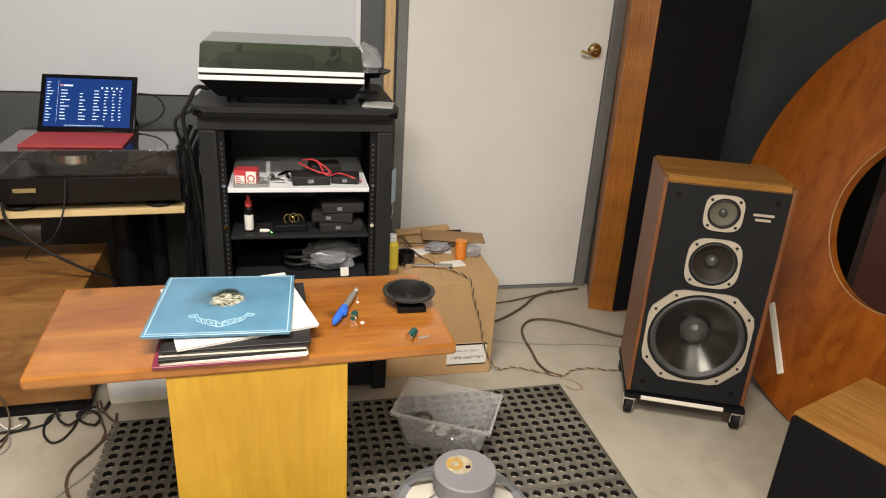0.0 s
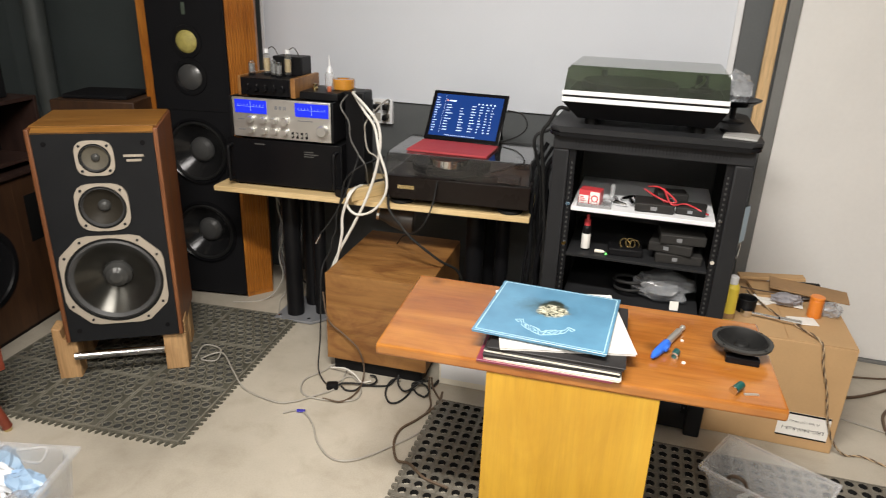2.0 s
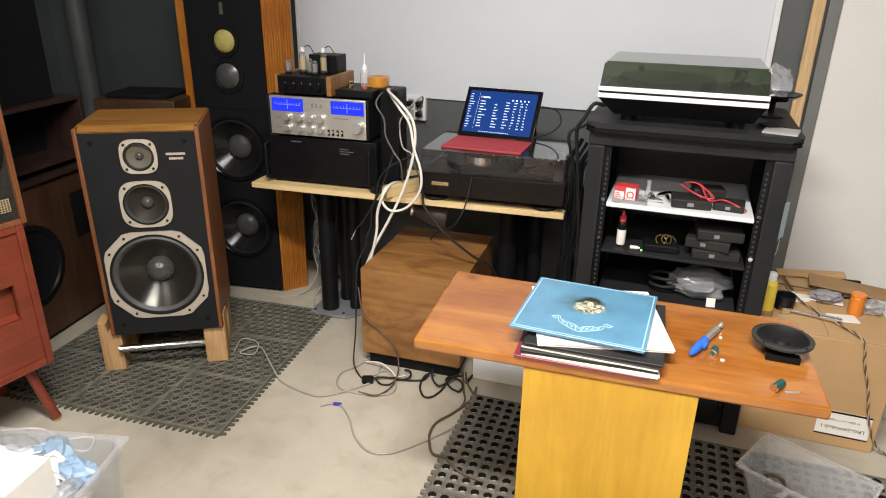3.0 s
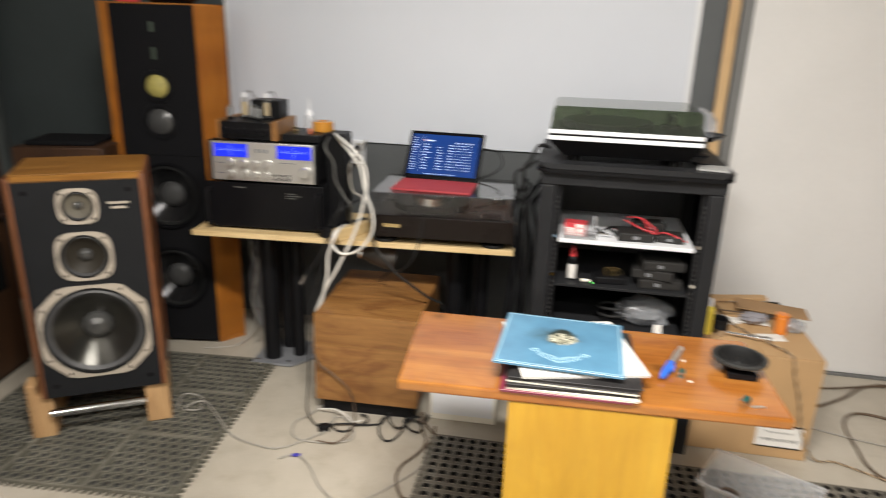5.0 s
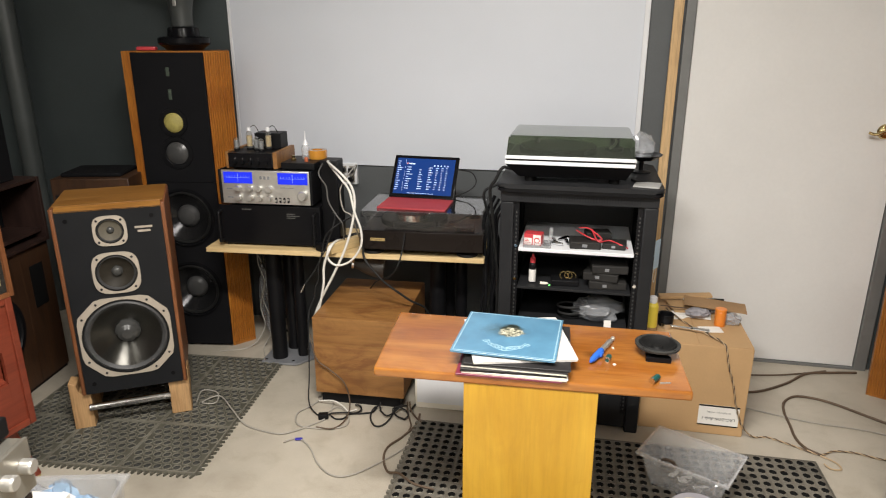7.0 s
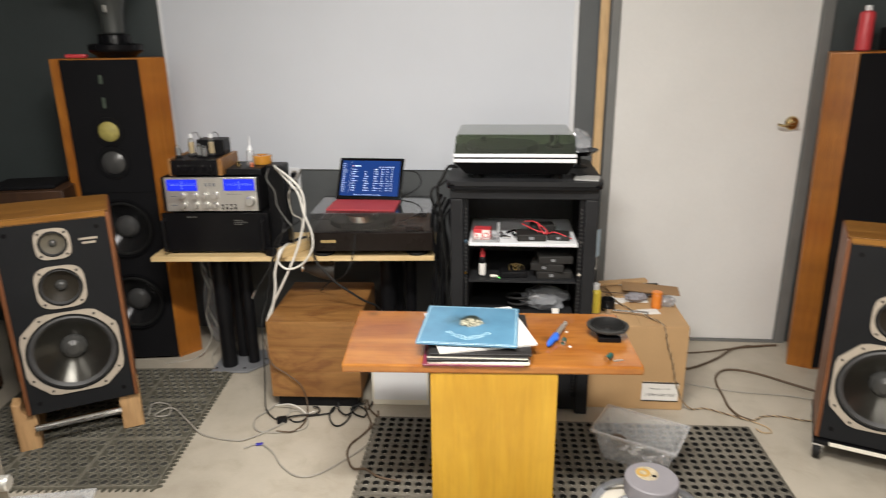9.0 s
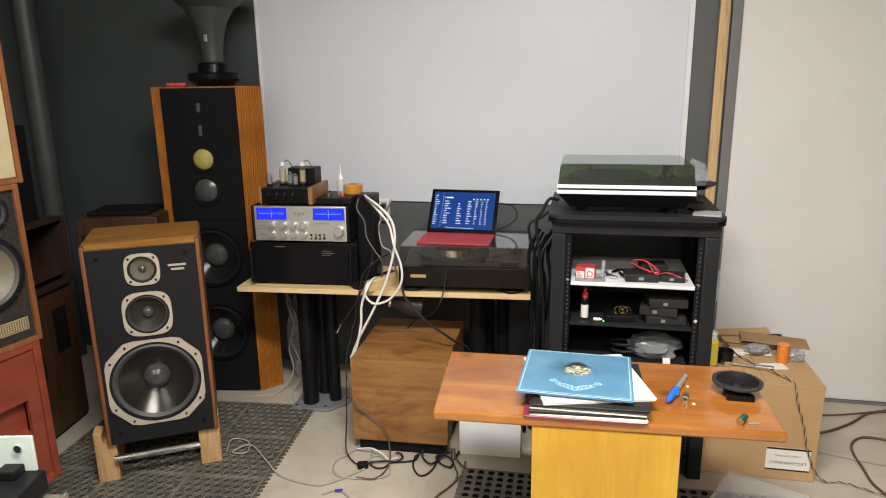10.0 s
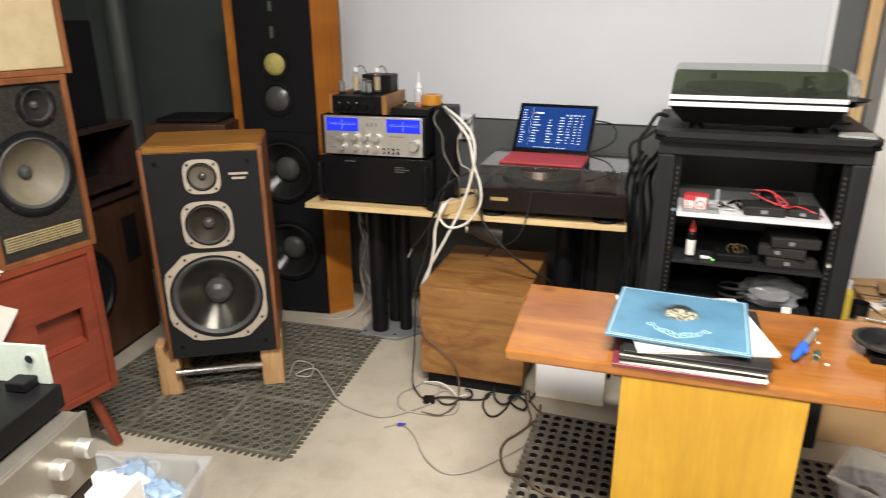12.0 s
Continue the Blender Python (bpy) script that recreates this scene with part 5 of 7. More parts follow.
part("face", box(0.010, 0.245, 0.0, 0.0038, 0.028, 0.388, 0.001), WHITE_PLASTIC, wb, "bluish white face")

# ---- cables round the shelf ----
Yc = 2.40


def cord(name, mat, r, label, pts, seg=7):
    return lone(name, tube(pts, r, seg), mat, label, "cable")


cord("white_cable", WHITE_CABLE, 0.0056, "thick white cable hanging off the amplifier shelf", [(-1.050, 2.660, 1.020), (-1.000, 2.500, 1.045), (-0.905, 2.400, 1.017), (-0.861, 2.400, 0.963), (-0.850, 2.400, 0.892), (-0.866, 2.400, 0.796), (-0.903, 2.400, 0.685), (-0.960, 2.397, 0.566), (-1.019, 2.394, 0.455), (-1.061, 2.391, 0.358)])
cord("white_cable", WHITE_CABLE, 0.0056, "thick white cable returning up to the plank shelf", [(-1.055, 2.385, 0.365), (-1.031, 2.385, 0.411), (-1.006, 2.385, 0.520), (-1.000, 2.385, 0.601), (-0.970, 2.385, 0.682), (-0.965, 2.460, 0.700), (-0.970, 2.600, 0.660)])
cord("white_cable", WHITE_CABLE, 0.0050, "white cable looping below the plank shelf", [(-1.050, 2.660, 1.008), (-1.000, 2.515, 1.032), (-0.915, 2.410, 0.998), (-0.874, 2.405, 0.945), (-0.851, 2.390, 0.862), (-0.824, 2.390, 0.780), (-0.827, 2.390, 0.705), (-0.877, 2.390, 0.634), (-0.945, 2.390, 0.610), (-0.983, 2.390, 0.646), (-0.975, 2.420, 0.695), (-0.960, 2.550, 0.660)])
cord("grey_cable", SLATE_CABLE, 0.0032, "grey signal cable behind the amplifiers", [(-1.060, 2.600, 1.030), (-1.016, 2.425, 1.009), (-0.985, 2.425, 0.952), (-0.979, 2.425, 0.889), (-0.945, 2.425, 0.828), (-0.918, 2.425, 0.786), (-0.950, 2.520, 0.660)])
cord("grey_cable", GREY_CABLE, 0.0032, "pale grey mains cable from the wall outlet", [(-1.085, 3.040, 0.860), (-0.960, 2.750, 0.990), (-0.921, 2.450, 0.962), (-0.932, 2.450, 0.909), (-0.920, 2.450, 0.846), (-0.887, 2.450, 0.826), (-0.873, 2.450, 0.784), (-0.900, 2.600, 0.660)])
cord("black_cable", BLACK_CABLE, 0.0034, "black audio cable with a silver plug hanging off the shelf", [(-0.900, 2.560, 0.800), (-0.932, 2.385, 0.794), (-0.988, 2.385, 0.736), (-1.011, 2.385, 0.645), (-1.059, 2.385, 0.561), (-1.100, 2.385, 0.509)])
lone("audio_plug", lathe([(0, -0.02), (0.005, -0.02), (0.0055, 0.008), (0.003, 0.012), (0.003, 0.024), (0, 0.024)], None, 12), CHROME, "silver audio plug hanging on its cable", "plug", pose(-1.108, 2.385, 0.489, 0, 28, 0))
cord("black_cable", BLACK_CABLE, 0.0036, "black cable hanging off the shelf", [(-1.02, 2.58, 0.80), (-0.955, 2.42, 0.80), (-0.99, 2.385, 0.68), (-1.02, 2.38, 0.62), (-1.03, 2.385, 0.54), (-1.045, 2.38, 0.50), (-1.05, 2.38, 0.46)])
cord("black_cable", BLACK_CABLE, 0.005, "thin black cable crossing in front of the walnut cabinet", [(-0.84, 2.455, 0.70), (-0.815, 2.40, 0.645), (-0.762, 2.39, 0.585), (-0.715, 2.39, 0.54), (-0.62, 2.42, 0.46), (-0.56, 2.50, 0.38), (-0.55, 2.55, 0.2), (-0.56, 2.40, 0.03), (-0.58, 2.25, 0.008)])
cord("black_cable", BLACK_CABLE, 0.003, "thin black cable from the second turntable", [(-0.645, 2.45, 0.76), (-0.652, 2.42, 0.68), (-0.668, 2.39, 0.62), (-0.71, 2.42, 0.565), (-0.80, 2.52, 0.50), (-0.86, 2.60, 0.43)])
cord("black_cable", BLACK_CABLE, 0.003, "thin black laptop lead against the wall", [(-0.47, 2.78, 0.98), (-0.413, 2.8, 0.965), (-0.392, 2.8, 0.92), (-0.423, 2.79, 0.882), (-0.49, 2.75, 0.856)])
cord("black_cable", BLACK_CABLE, 0.007, "black cable bundle between rack and shelf", [(-0.20, 2.52, 1.045), (-0.235, 2.5, 1.05), (-0.262, 2.49, 1.0), (-0.285, 2.50, 0.95), (-0.27, 2.52, 0.80), (-0.25, 2.55, 0.5), (-0.26, 2.55, 0.02)])
cord("black_cable", BLACK_CABLE, 0.006, "black cable bundle between rack and shelf", [(-0.22, 2.60, 1.0), (-0.27, 2.58, 0.96), (-0.32, 2.56, 0.92), (-0.29, 2.60, 0.75), (-0.28, 2.6, 0.4), (-0.30, 2.55, 0.02)])
rng = random.Random(17)
for i in range(6):
    x, y = -0.32 + 0.015 * i, 2.54 + 0.03 * (i % 3)
    wob = [rng.uniform(-0.022, 0.022) for _ in range(4)]
    cord("black_cable", BLACK_MATT, rng.choice((0.005, 0.006, 0.008)), "black cable in the thick bundle between rack and shelf", [(x + 0.04, y + 0.09, 0.90 - 0.02 * (i % 4)), (x + wob[0], y + 0.04, 0.80), (x + wob[1], y, 0.66), (x + wob[2], y + wob[0], 0.42), (x + wob[3], y + wob[1], 0.2), (x + wob[0], y - 0.02, 0.012)])
cord("black_cable", BLACK_CABLE, 0.005, "black cable running down behind the stand", [(-1.47, 2.75, 0.60), (-1.50, 2.78, 0.45), (-1.44, 2.80, 0.30), (-1.46, 2.82, 0.12), (-1.40, 2.86, 0.01)])
cord("grey_cable", GREY_CABLE, 0.003, "twisted grey wire hanging beside the tower", [(-1.52, 2.80, 0.60), (-1.545, 2.81, 0.45), (-1.51, 2.80, 0.33), (-1.545, 2.80, 0.2), (-1.52, 2.78, 0.09), (-1.57, 2.70, 0.006), (-1.70, 2.62, 0.005)])
# on the floor
g = 0.006
cord("grey_cable", GREY_CABLE, 0.0032, "grey speaker wire lying on mat and floor", [(-1.523, 2.108, 0.022), (-1.552, 2.205, 0.022), (-1.475, 2.201, 0.022), (-1.437, 2.120, 0.022), (-1.497, 2.109, 0.022), (-1.450, 2.177, 0.022), (-1.326, 2.073, 0.022), (-1.231, 2.005, 0.006), (-1.090, 1.973, 0.006), (-1.031, 1.993, 0.006), (-0.971, 2.056, 0.006), (-0.918, 2.139, 0.006), (-0.936, 2.253, 0.006)])
lone("blue_tape", box(-0.015, 0.015, -0.007, 0.007, 0, 0.006, 0.002), plain("violet_tape", (0.045, 0.04, 0.36), 0.5), "scrap of blue tape on the wire end", "tape", pose(-0.973, 1.955, 0.004, 0, 0, 15))
cord("grey_cable", GREY_CABLE, 0.0032, "grey wire curving over the concrete floor", [(-1.026, 1.923, 0.006), (-0.976, 1.958, 0.006), (-0.904, 1.907, 0.006), (-0.835, 1.816, 0.006), (-0.755, 1.761, 0.006), (-0.683, 1.780, 0.006), (-0.603, 1.876, 0.006), (-0.528, 2.004, 0.006), (-0.524, 2.150, 0.006), (-0.558, 2.234, 0.006), (-0.617, 2.294, 0.006)])
cord("beige_cable", GREY_CABLE, 0.0035, "beige flex looping out from the walnut cabinet", [(-0.987, 2.335, 0.006), (-1.019, 2.220, 0.006), (-1.058, 2.138, 0.006), (-1.015, 2.051, 0.006), (-0.898, 2.050, 0.006), (-0.820, 2.089, 0.006), (-0.838, 2.171, 0.006), (-0.904, 2.222, 0.006), (-0.935, 2.165, 0.006)])
cord("black_cable", BLACK_CABLE, 0.0038, "looped black mains cable on the concrete floor", [(-0.709, 2.25, 0.025), (-0.745, 2.241, 0.007), (-0.735, 2.165, 0.007), (-0.7, 2.112, 0.007), (-0.67, 2.12, 0.007), (-0.651, 2.179, 0.007), (-0.65, 2.25, 0.009), (-0.612, 2.25, 0.038)])
cord("black_cable", BLACK_CABLE, 0.0038, "looped black mains cable on the concrete floor", [(-0.716, 2.25, 0.036), (-0.709, 2.228, 0.013), (-0.673, 2.189, 0.013), (-0.652, 2.205, 0.013), (-0.627, 2.25, 0.022), (-0.596, 2.25, 0.035)])
cord("black_cable", BLACK_CABLE, 0.0038, "looped black mains cable on the concrete floor", [(-0.587, 2.18, 0.01), (-0.624, 2.197, 0.01), (-0.658, 2.241, 0.01), (-0.639, 2.25, 0.022), (-0.604, 2.25, 0.012), (-0.581, 2.214, 0.01), (-0.587, 2.18, 0.01)])
cord("black_cable", BROWN_CABLE, 0.0038, "dark flex running down to the rubber mat", [(-0.592, 2.25, 0.053), (-0.593, 2.25, 0.015), (-0.569, 2.192, 0.007), (-0.549, 2.142, 0.007), (-0.55, 2.093, 0.007)])
cord("black_cable", BROWN_CABLE, 0.0038, "dark flex running down to the rubber mat", [(-0.583, 2.25, 0.055), (-0.577, 2.25, 0.014), (-0.543, 2.202, 0.012), (-0.51, 2.168, 0.012)])
cord("black_cable", BLACK_CABLE, 0.0038, "coiled black lead beside the plug", [(-0.923, 2.13, 0.013), (-0.905, 2.158, 0.013), (-0.853, 2.174, 0.013), (-0.809, 2.18, 0.013), (-0.792, 2.212, 0.013), (-0.81, 2.243, 0.013), (-0.831, 2.243, 0.013)])
cord("black_cable", BLACK_CABLE, 0.0038, "black lead running from the plug to the tangle", [(-0.907, 2.147, 0.006), (-0.88, 2.129, 0.006), (-0.849, 2.138, 0.006), (-0.831, 2.178, 0.006), (-0.78, 2.194, 0.006), (-0.741, 2.214, 0.006), (-0.734, 2.25, 0.007)])
cord("black_cable", BROWN_CABLE, 0.0046, "dark mains cable running onto the rubber mat", [(-0.535, 2.240, 0.006), (-0.528, 2.161, 0.006), (-0.566, 2.053, 0.006), (-0.602, 1.979, 0.006), (-0.598, 1.904, 0.006), (-0.559, 1.826, 0.006), (-0.506, 1.803, 0.021), (-0.442, 1.758, 0.021), (-0.360, 1.740, 0.021)])
cord("brown_cable", BROWN_CABLE, 0.0030, "brown flex drooping in front of the walnut cabinet", [(-1.030, 2.260, 0.330), (-0.999, 2.236, 0.228), (-0.937, 2.236, 0.178), (-0.876, 2.236, 0.124), (-0.853, 2.236, 0.040), (-0.834, 2.146, 0.010), (-0.859, 2.054, 0.010), (-0.935, 2.047, 0.010)])
lone("mains_plug", box(-0.022, 0.022, -0.014, 0.014, 0, 0.026, 0.006), BLACK, "black mains plug lying on the floor", "plug", pose(-0.935, 2.128, 0.001, 0, 0, 20))
cord("white_cable", WHITE_CABLE, 0.003, "thin pale wire beside the walnut cabinet", [(-1.00, 2.245, 0.012), (-0.93, 2.230, 0.03), (-0.88, 2.215, 0.02), (-0.845, 2.195, 0.008), (-0.815, 2.215, 0.008)])
cord("black_cable", BLACK_CABLE, 0.0030, "black cable hanging beside the walnut cabinet", [(-1.05, 2.38, 0.46), (-1.035, 2.27, 0.42), (-1.032, 2.245, 0.3), (-1.035, 2.235, 0.15), (-1.03, 2.20, 0.03), (-0.98, 2.15, 0.008), (-0.955, 2.135, 0.012)])
cord("grey_cable", GREY_CABLE, 0.0028, "thin pale wire hanging down behind the stand", [(-1.56, 2.78, 0.55), (-1.50, 2.80, 0.40), (-1.53, 2.80, 0.25), (-1.47, 2.78, 0.10), (-1.50, 2.72, 0.006), (-1.44, 2.60, 0.006)])

# ---- stacked cabinets along the left-hand wall ----
red = thing("record_cabinet", "red-orange stained cabinet with a recessed grip on splayed legs", "cabinet", pose(-1.80, 1.50, 0, 0, 0, 82))
fr = bmesh.new()
for a, b, c, d in ((-0.70, -0.165, 0.262, 0.70), (-0.02, 0.022, 0.262, 0.70), (-0.1649, -0.0201, 0.262, 0.42), (-0.1649, -0.0201, 0.54, 0.70)):
    add_box(fr, a, b, 0.008, 0.022, c, d)
part("front_panel", fr, RED_CAB, red)
part("grip_recess", box(-0.172, -0.013, 0.040, 0.045, 0.41, 0.55), RED_CAB, red)
part("recess_slope", box(-0.165, -0.02, 0.0, 0.026, -0.004, 0.0), RED_CAB, red, "", pose(0, 0.016, 0.424, 25, 0, 0))
part("frame_side", box(0.0225, 0.046, 0.0, 0.38, 0.238, 0.722, 0.003), RED_CAB, red)
part("frame_side", box(-0.73, -0.7005, 0.0, 0.38, 0.238, 0.722, 0.003), RED_CAB, red)
part("frame_top", box(-0.7, 0.022, 0.0, 0.38, 0.7005, 0.722, 0.003), RED_CAB, red)
part("frame_bottom", box(-0.7, 0.022, 0.0, 0.38, 0.238, 0.2615, 0.003), RED_CAB, red)
part("back_panel", box(-0.7, 0.022, 0.36, 0.379, 0.262, 0.70), RED_CAB, red)
for x, y, dx, dy in ((-0.02, 0.06, 0.05, -0.02), (-0.66, 0.06, -0.05, -0.02), (-0.02, 0.32, 0.05, 0.02), (-0.66, 0.32, -0.05, 0.02)):
    lg = part("leg", tube([(x, y, 0.2375), (x + dx * 0.5, y + dy * 0.5, 0.12), (x + dx, y + dy, 0.012)], 0.016, 12, 3), RED_CAB, red)
    part("ferrule", cyl((x + dx, y + dy, 0.008), 0.013, 0.016, "z", seg=12), BRASS, lg)


def box_speaker(name, m, w, h, d, label, side, front):
    s = thing(name, label, "loudspeaker", m)
    part("side_panel", box(0, 0.016, 0, d, 0, h, 0.002), side, s)
    part("side_panel", box(w - 0.016, w, 0, d, 0, h, 0.002), side, s)
    part("top_panel", box(0.0165, w - 0.0165, 0, d, h - 0.016, h, 0.002), side, s)
    part("bottom_panel", box(0.0165, w - 0.0165, 0, d, 0, 0.016, 0.002), side, s)
    part("back_panel", box(0.0165, w - 0.0165, d - 0.015, d - 0.002, 0.0165, h - 0.0165), side, s)
    return s


MESH_TAN = plain("tan_mesh", (0.36, 0.29, 0.15), 0.6)
VINTAGE_CONE = plain("aged_paper_cone", (0.165, 0.145, 0.10), 0.6, var=0.25)
two = box_speaker("vintage_speaker", pose(-1.80, 1.50, 0.7225, 0, 0, 82) @ pose(-0.225, 0.0, 0), 0.285, 0.50, 0.26, "vintage two-way loudspeaker with a pale cone and speckled front", TEAK_Z, GREY_CLOTH)
bm = bmesh.new()
pierced(bm, 0.0165, 0.2685, 0.0165, 0.362, 0.148, 0.243, 0.106, 0.010, 0.022)
pierced(bm, 0.0165, 0.2685, 0.362, 0.4835, 0.190, 0.424, 0.046, 0.010, 0.022)
part("front_baffle", bm, GREY_CLOTH, two)
driver(two, "woofer", (0.148, 0.0095, 0.243), circle(0.117, 40), 0.106, 0.045, 0.020, VINTAGE_CONE, BLACK, 4, 0.112)
driver(two, "tweeter", (0.190, 0.0095, 0.424), circle(0.054, 40), 0.046, 0.010, 0.012, RUBBER, BLACK, 4, 0.050)
gr = part("vent_grille", box(0.03, 0.25, 0.0065, 0.0095, 0.045, 0.085, 0.001), MESH_TAN, two, "tan perforated vent strip")
bm = bmesh.new()
for i in range(26):
    for j in range(5):
        add_box(bm, 0.034 + i * 0.0083, 0.0385 + i * 0.0083, 0.0058, 0.0064, 0.048 + j * 0.0075, 0.0525 + j * 0.0075)
part("vent_dots", bm, HOLE_DARK, gr)
bei = box_speaker("cloth_speaker", pose(-1.80, 1.50, 1.2230, 0, 0, 82) @ pose(-0.27, 0.005, 0), 0.355, 0.60, 0.26, "teak loudspeaker with a beige cloth front on the vintage one", TEAK_Z, BEIGE_CLOTH)
part("cloth_front", box(0.017, 0.338, 0.004, 0.02, 0.017, 0.583, 0.004), BEIGE_CLOTH, bei, "beige woven cloth")

pa = thing("stage_speaker", "brown plywood stage loudspeaker with a large black woofer", "loudspeaker", pose(-2.28, 1.72, 0, 0, 0, 98))
bm = bmesh.new()
pierced(bm, 0.0, 0.42, 0.02, 0.66, 0.20, 0.34, 0.15, 0.0, 0.02)
part("front_panel", bm, BROWN_PLY, pa)
part("body", box(0.0, 0.62, 0.0205, 0.40, 0.02, 0.66, 0.003), DARK_BROWN, pa)
part("port_panel", box(0.4205, 0.62, 0.0, 0.02, 0.02, 0.66), BROWN_PLY, pa)
part("port", box(0.47, 0.56, -0.002, -0.0003, 0.37, 0.57), HOLE_DARK, pa)
part("woofer_ring", lathe([(0.172, 0.001), (0.172, 0.008), (0.15, 0.010), (0.145, 0.002)], pose(0.20, 0, 0.34) @ FRONT, 40), BLACK, pa)
part("cone", lathe([(0.146, 0.002), (0.12, -0.006), (0.05, -0.012), (0.045, -0.004), (0, 0.008)], pose(0.20, 0, 0.34) @ FRONT, 40), BLACK_MATT, pa)
part("plinth", box(0.0, 0.62, 0.01, 0.39, 0.0, 0.0195), BLACK, pa)
horn = box_speaker("horn_cabinet", pose(-2.28, 1.72, 0.6605, 0, 0, 98) @ pose(0.02, -0.02, 0), 0.60, 0.30, 0.40, "open dark brown horn cabinet stacked on the stage speaker", DARK_BROWN, BLACK)
part("mouth_panel", box(0.0165, 0.5835, 0.20, 0.21, 0.0165, 0.2835), BLACK_MATT, horn)
part("mid_shelf", box(0.0165, 0.5835, 0.02, 0.198, 0.045, 0.06), DARK_BROWN, horn)
lone("black_case", box(-0.04, 0.47, 0.0, 0.30, 0.0, 0.40, 0.006), BLACK_MATT, "black carpeted case on the horn cabinet", "case", pose(-2.28, 1.72, 0.961, 0, 0, 98) @ pose(0.06, 0.03, 0))
brown = thing("brown_speaker", "brown veneered loudspeaker box standing behind the teak one", "loudspeaker", pose(-2.335, 2.385, 0, 0, 0, 16))
part("body", box(0.0, 0.355, 0.0, 0.28, 0.0, 0.935, 0.004), BROWN_PLY, brown)
part("front_panel", box(0.016, 0.34, -0.006, -0.0005, 0.016, 0.86, 0.002), BAFFLE, brown)
lone("folded_cloth", box(0.03, 0.31, 0.04, 0.26, 0.9355, 0.955, 0.008), BLACK_MATT, "folded black cloth on the brown loudspeaker", "cloth", pose(-2.335, 2.385, 0, 0, 0, 16))
lone("steel_pole", cyl((-2.96, 2.96, 1.375), 0.052, 2.748, "z", seg=28), plain("grey_pole", (0.062, 0.070, 0.068), 0.45), "grey painted round steel post by the wall", "post")

# ---- carton, bin and bare woofer on the mat ----
carton = thing("cardboard_carton", "brown cardboard carton with an upside-down shipping label", "carton", pose(0.3835, 2.348, 0))
part("carton_body", box(0.0, 0.414, 0.0, 0.50, 0.0, 0.396, 0.004), CARD, carton)
part("flap", box(0.002, 0.205, 0.002, 0.498, 0.3965, 0.3995, 0.001), CARD, carton)
part("flap", box(0.209, 0.412, 0.002, 0.498, 0.3965, 0.3995, 0.001), CARD, carton)
lab = part("shipping_label", box(0.235, 0.392, -0.0018, -0.0004, 0.042, 0.136), WHITE_PAPER, carton, "white printed label upside down")
part("label_edge", box(0.235, 0.392, -0.0024, -0.0019, 0.129, 0.136), BLACK, lab)
part("label_edge", box(0.235, 0.392, -0.0024, -0.0019, 0.042, 0.047), BLACK, lab)


def printed(words, size, m, mat, parent):
    cu = bpy.data.curves.new("print", "FONT")
    cu.body, cu.size, cu.align_x, cu.align_y = words, size, "CENTER", "CENTER"
    ob = bpy.data.objects.new("print", cu)
    me = bpy.data.meshes.new_from_object(ob)
    bpy.data.objects.remove(ob)
    me.materials.append(mat)
    o = new("printed_words", me)
    o.parent, o.matrix_basis = parent, m
    return o


printed("LRG-24W-Roll-1", 0.019, pose(0.3135, -0.0026, 0.075, 90, 180, 0), BLACK, lab)
printed("(1 Roll / 24\" Wide)", 0.012, pose(0.3135, -0.0026, 0.104, 90, 180, 0), BLACK, lab)
CT = 0.40
yb = thing("bottle", "bottle with a yellow label and white cap on the carton", "bottle", pose(0.408, 2.44, CT))
part("body", lathe([(0, 0), (0.023, 0), (0.024, 0.003), (0.024, 0.115), (0.018, 0.128), (0, 0.128)], None, 22), YELLOW, yb)
part("cap", lathe([(0.015, 0.128), (0.016, 0.13), (0.016, 0.152), (0.013, 0.155), (0, 0.155)], None, 18), WHITE_PLASTIC, yb)
part("label", lathe([(0.0245, 0.004), (0.0248, 0.006), (0.0248, 0.022), (0.0245, 0.024)], None, 22), CARD_DARK, yb)
lone("black_tub", lathe([(0, 0), (0.030, 0), (0.034, 0.05), (0.032, 0.052), (0.028, 0.048), (0.025, 0.01), (0, 0.01)], None, 22), BLACK, "small black tub on the carton", "tub", pose(0.475, 2.52, CT))
ob = thing("pill_bottle", "orange translucent bottle on the carton", "bottle", pose(0.70, 2.56, CT))
part("body", lathe([(0, 0), (0.022, 0), (0.023, 0.003), (0.023, 0.062), (0.021, 0.066), (0, 0.066)], None, 22), ORANGE, ob)
part("lid", lathe([(0.0235, 0.0665), (0.0235, 0.074), (0.021, 0.076), (0, 0.076)], None, 22), ORANGE, ob)
wr = thing("wrench", "chrome ratchet wrench lying on the carton", "tool", pose(0.475, 2.485, CT + 0.012, 0, 0, -10))
part("head", cyl((0.0, 0, 0), 0.020, 0.022, "z", seg=20), CHROME, wr)
part("shaft", lathe([(0, 0.015), (0.006, 0.015), (0.006, 0.10), (0.009, 0.105), (0.010, 0.17), (0, 0.172)], AXIS["x"], 14), CHROME, wr)
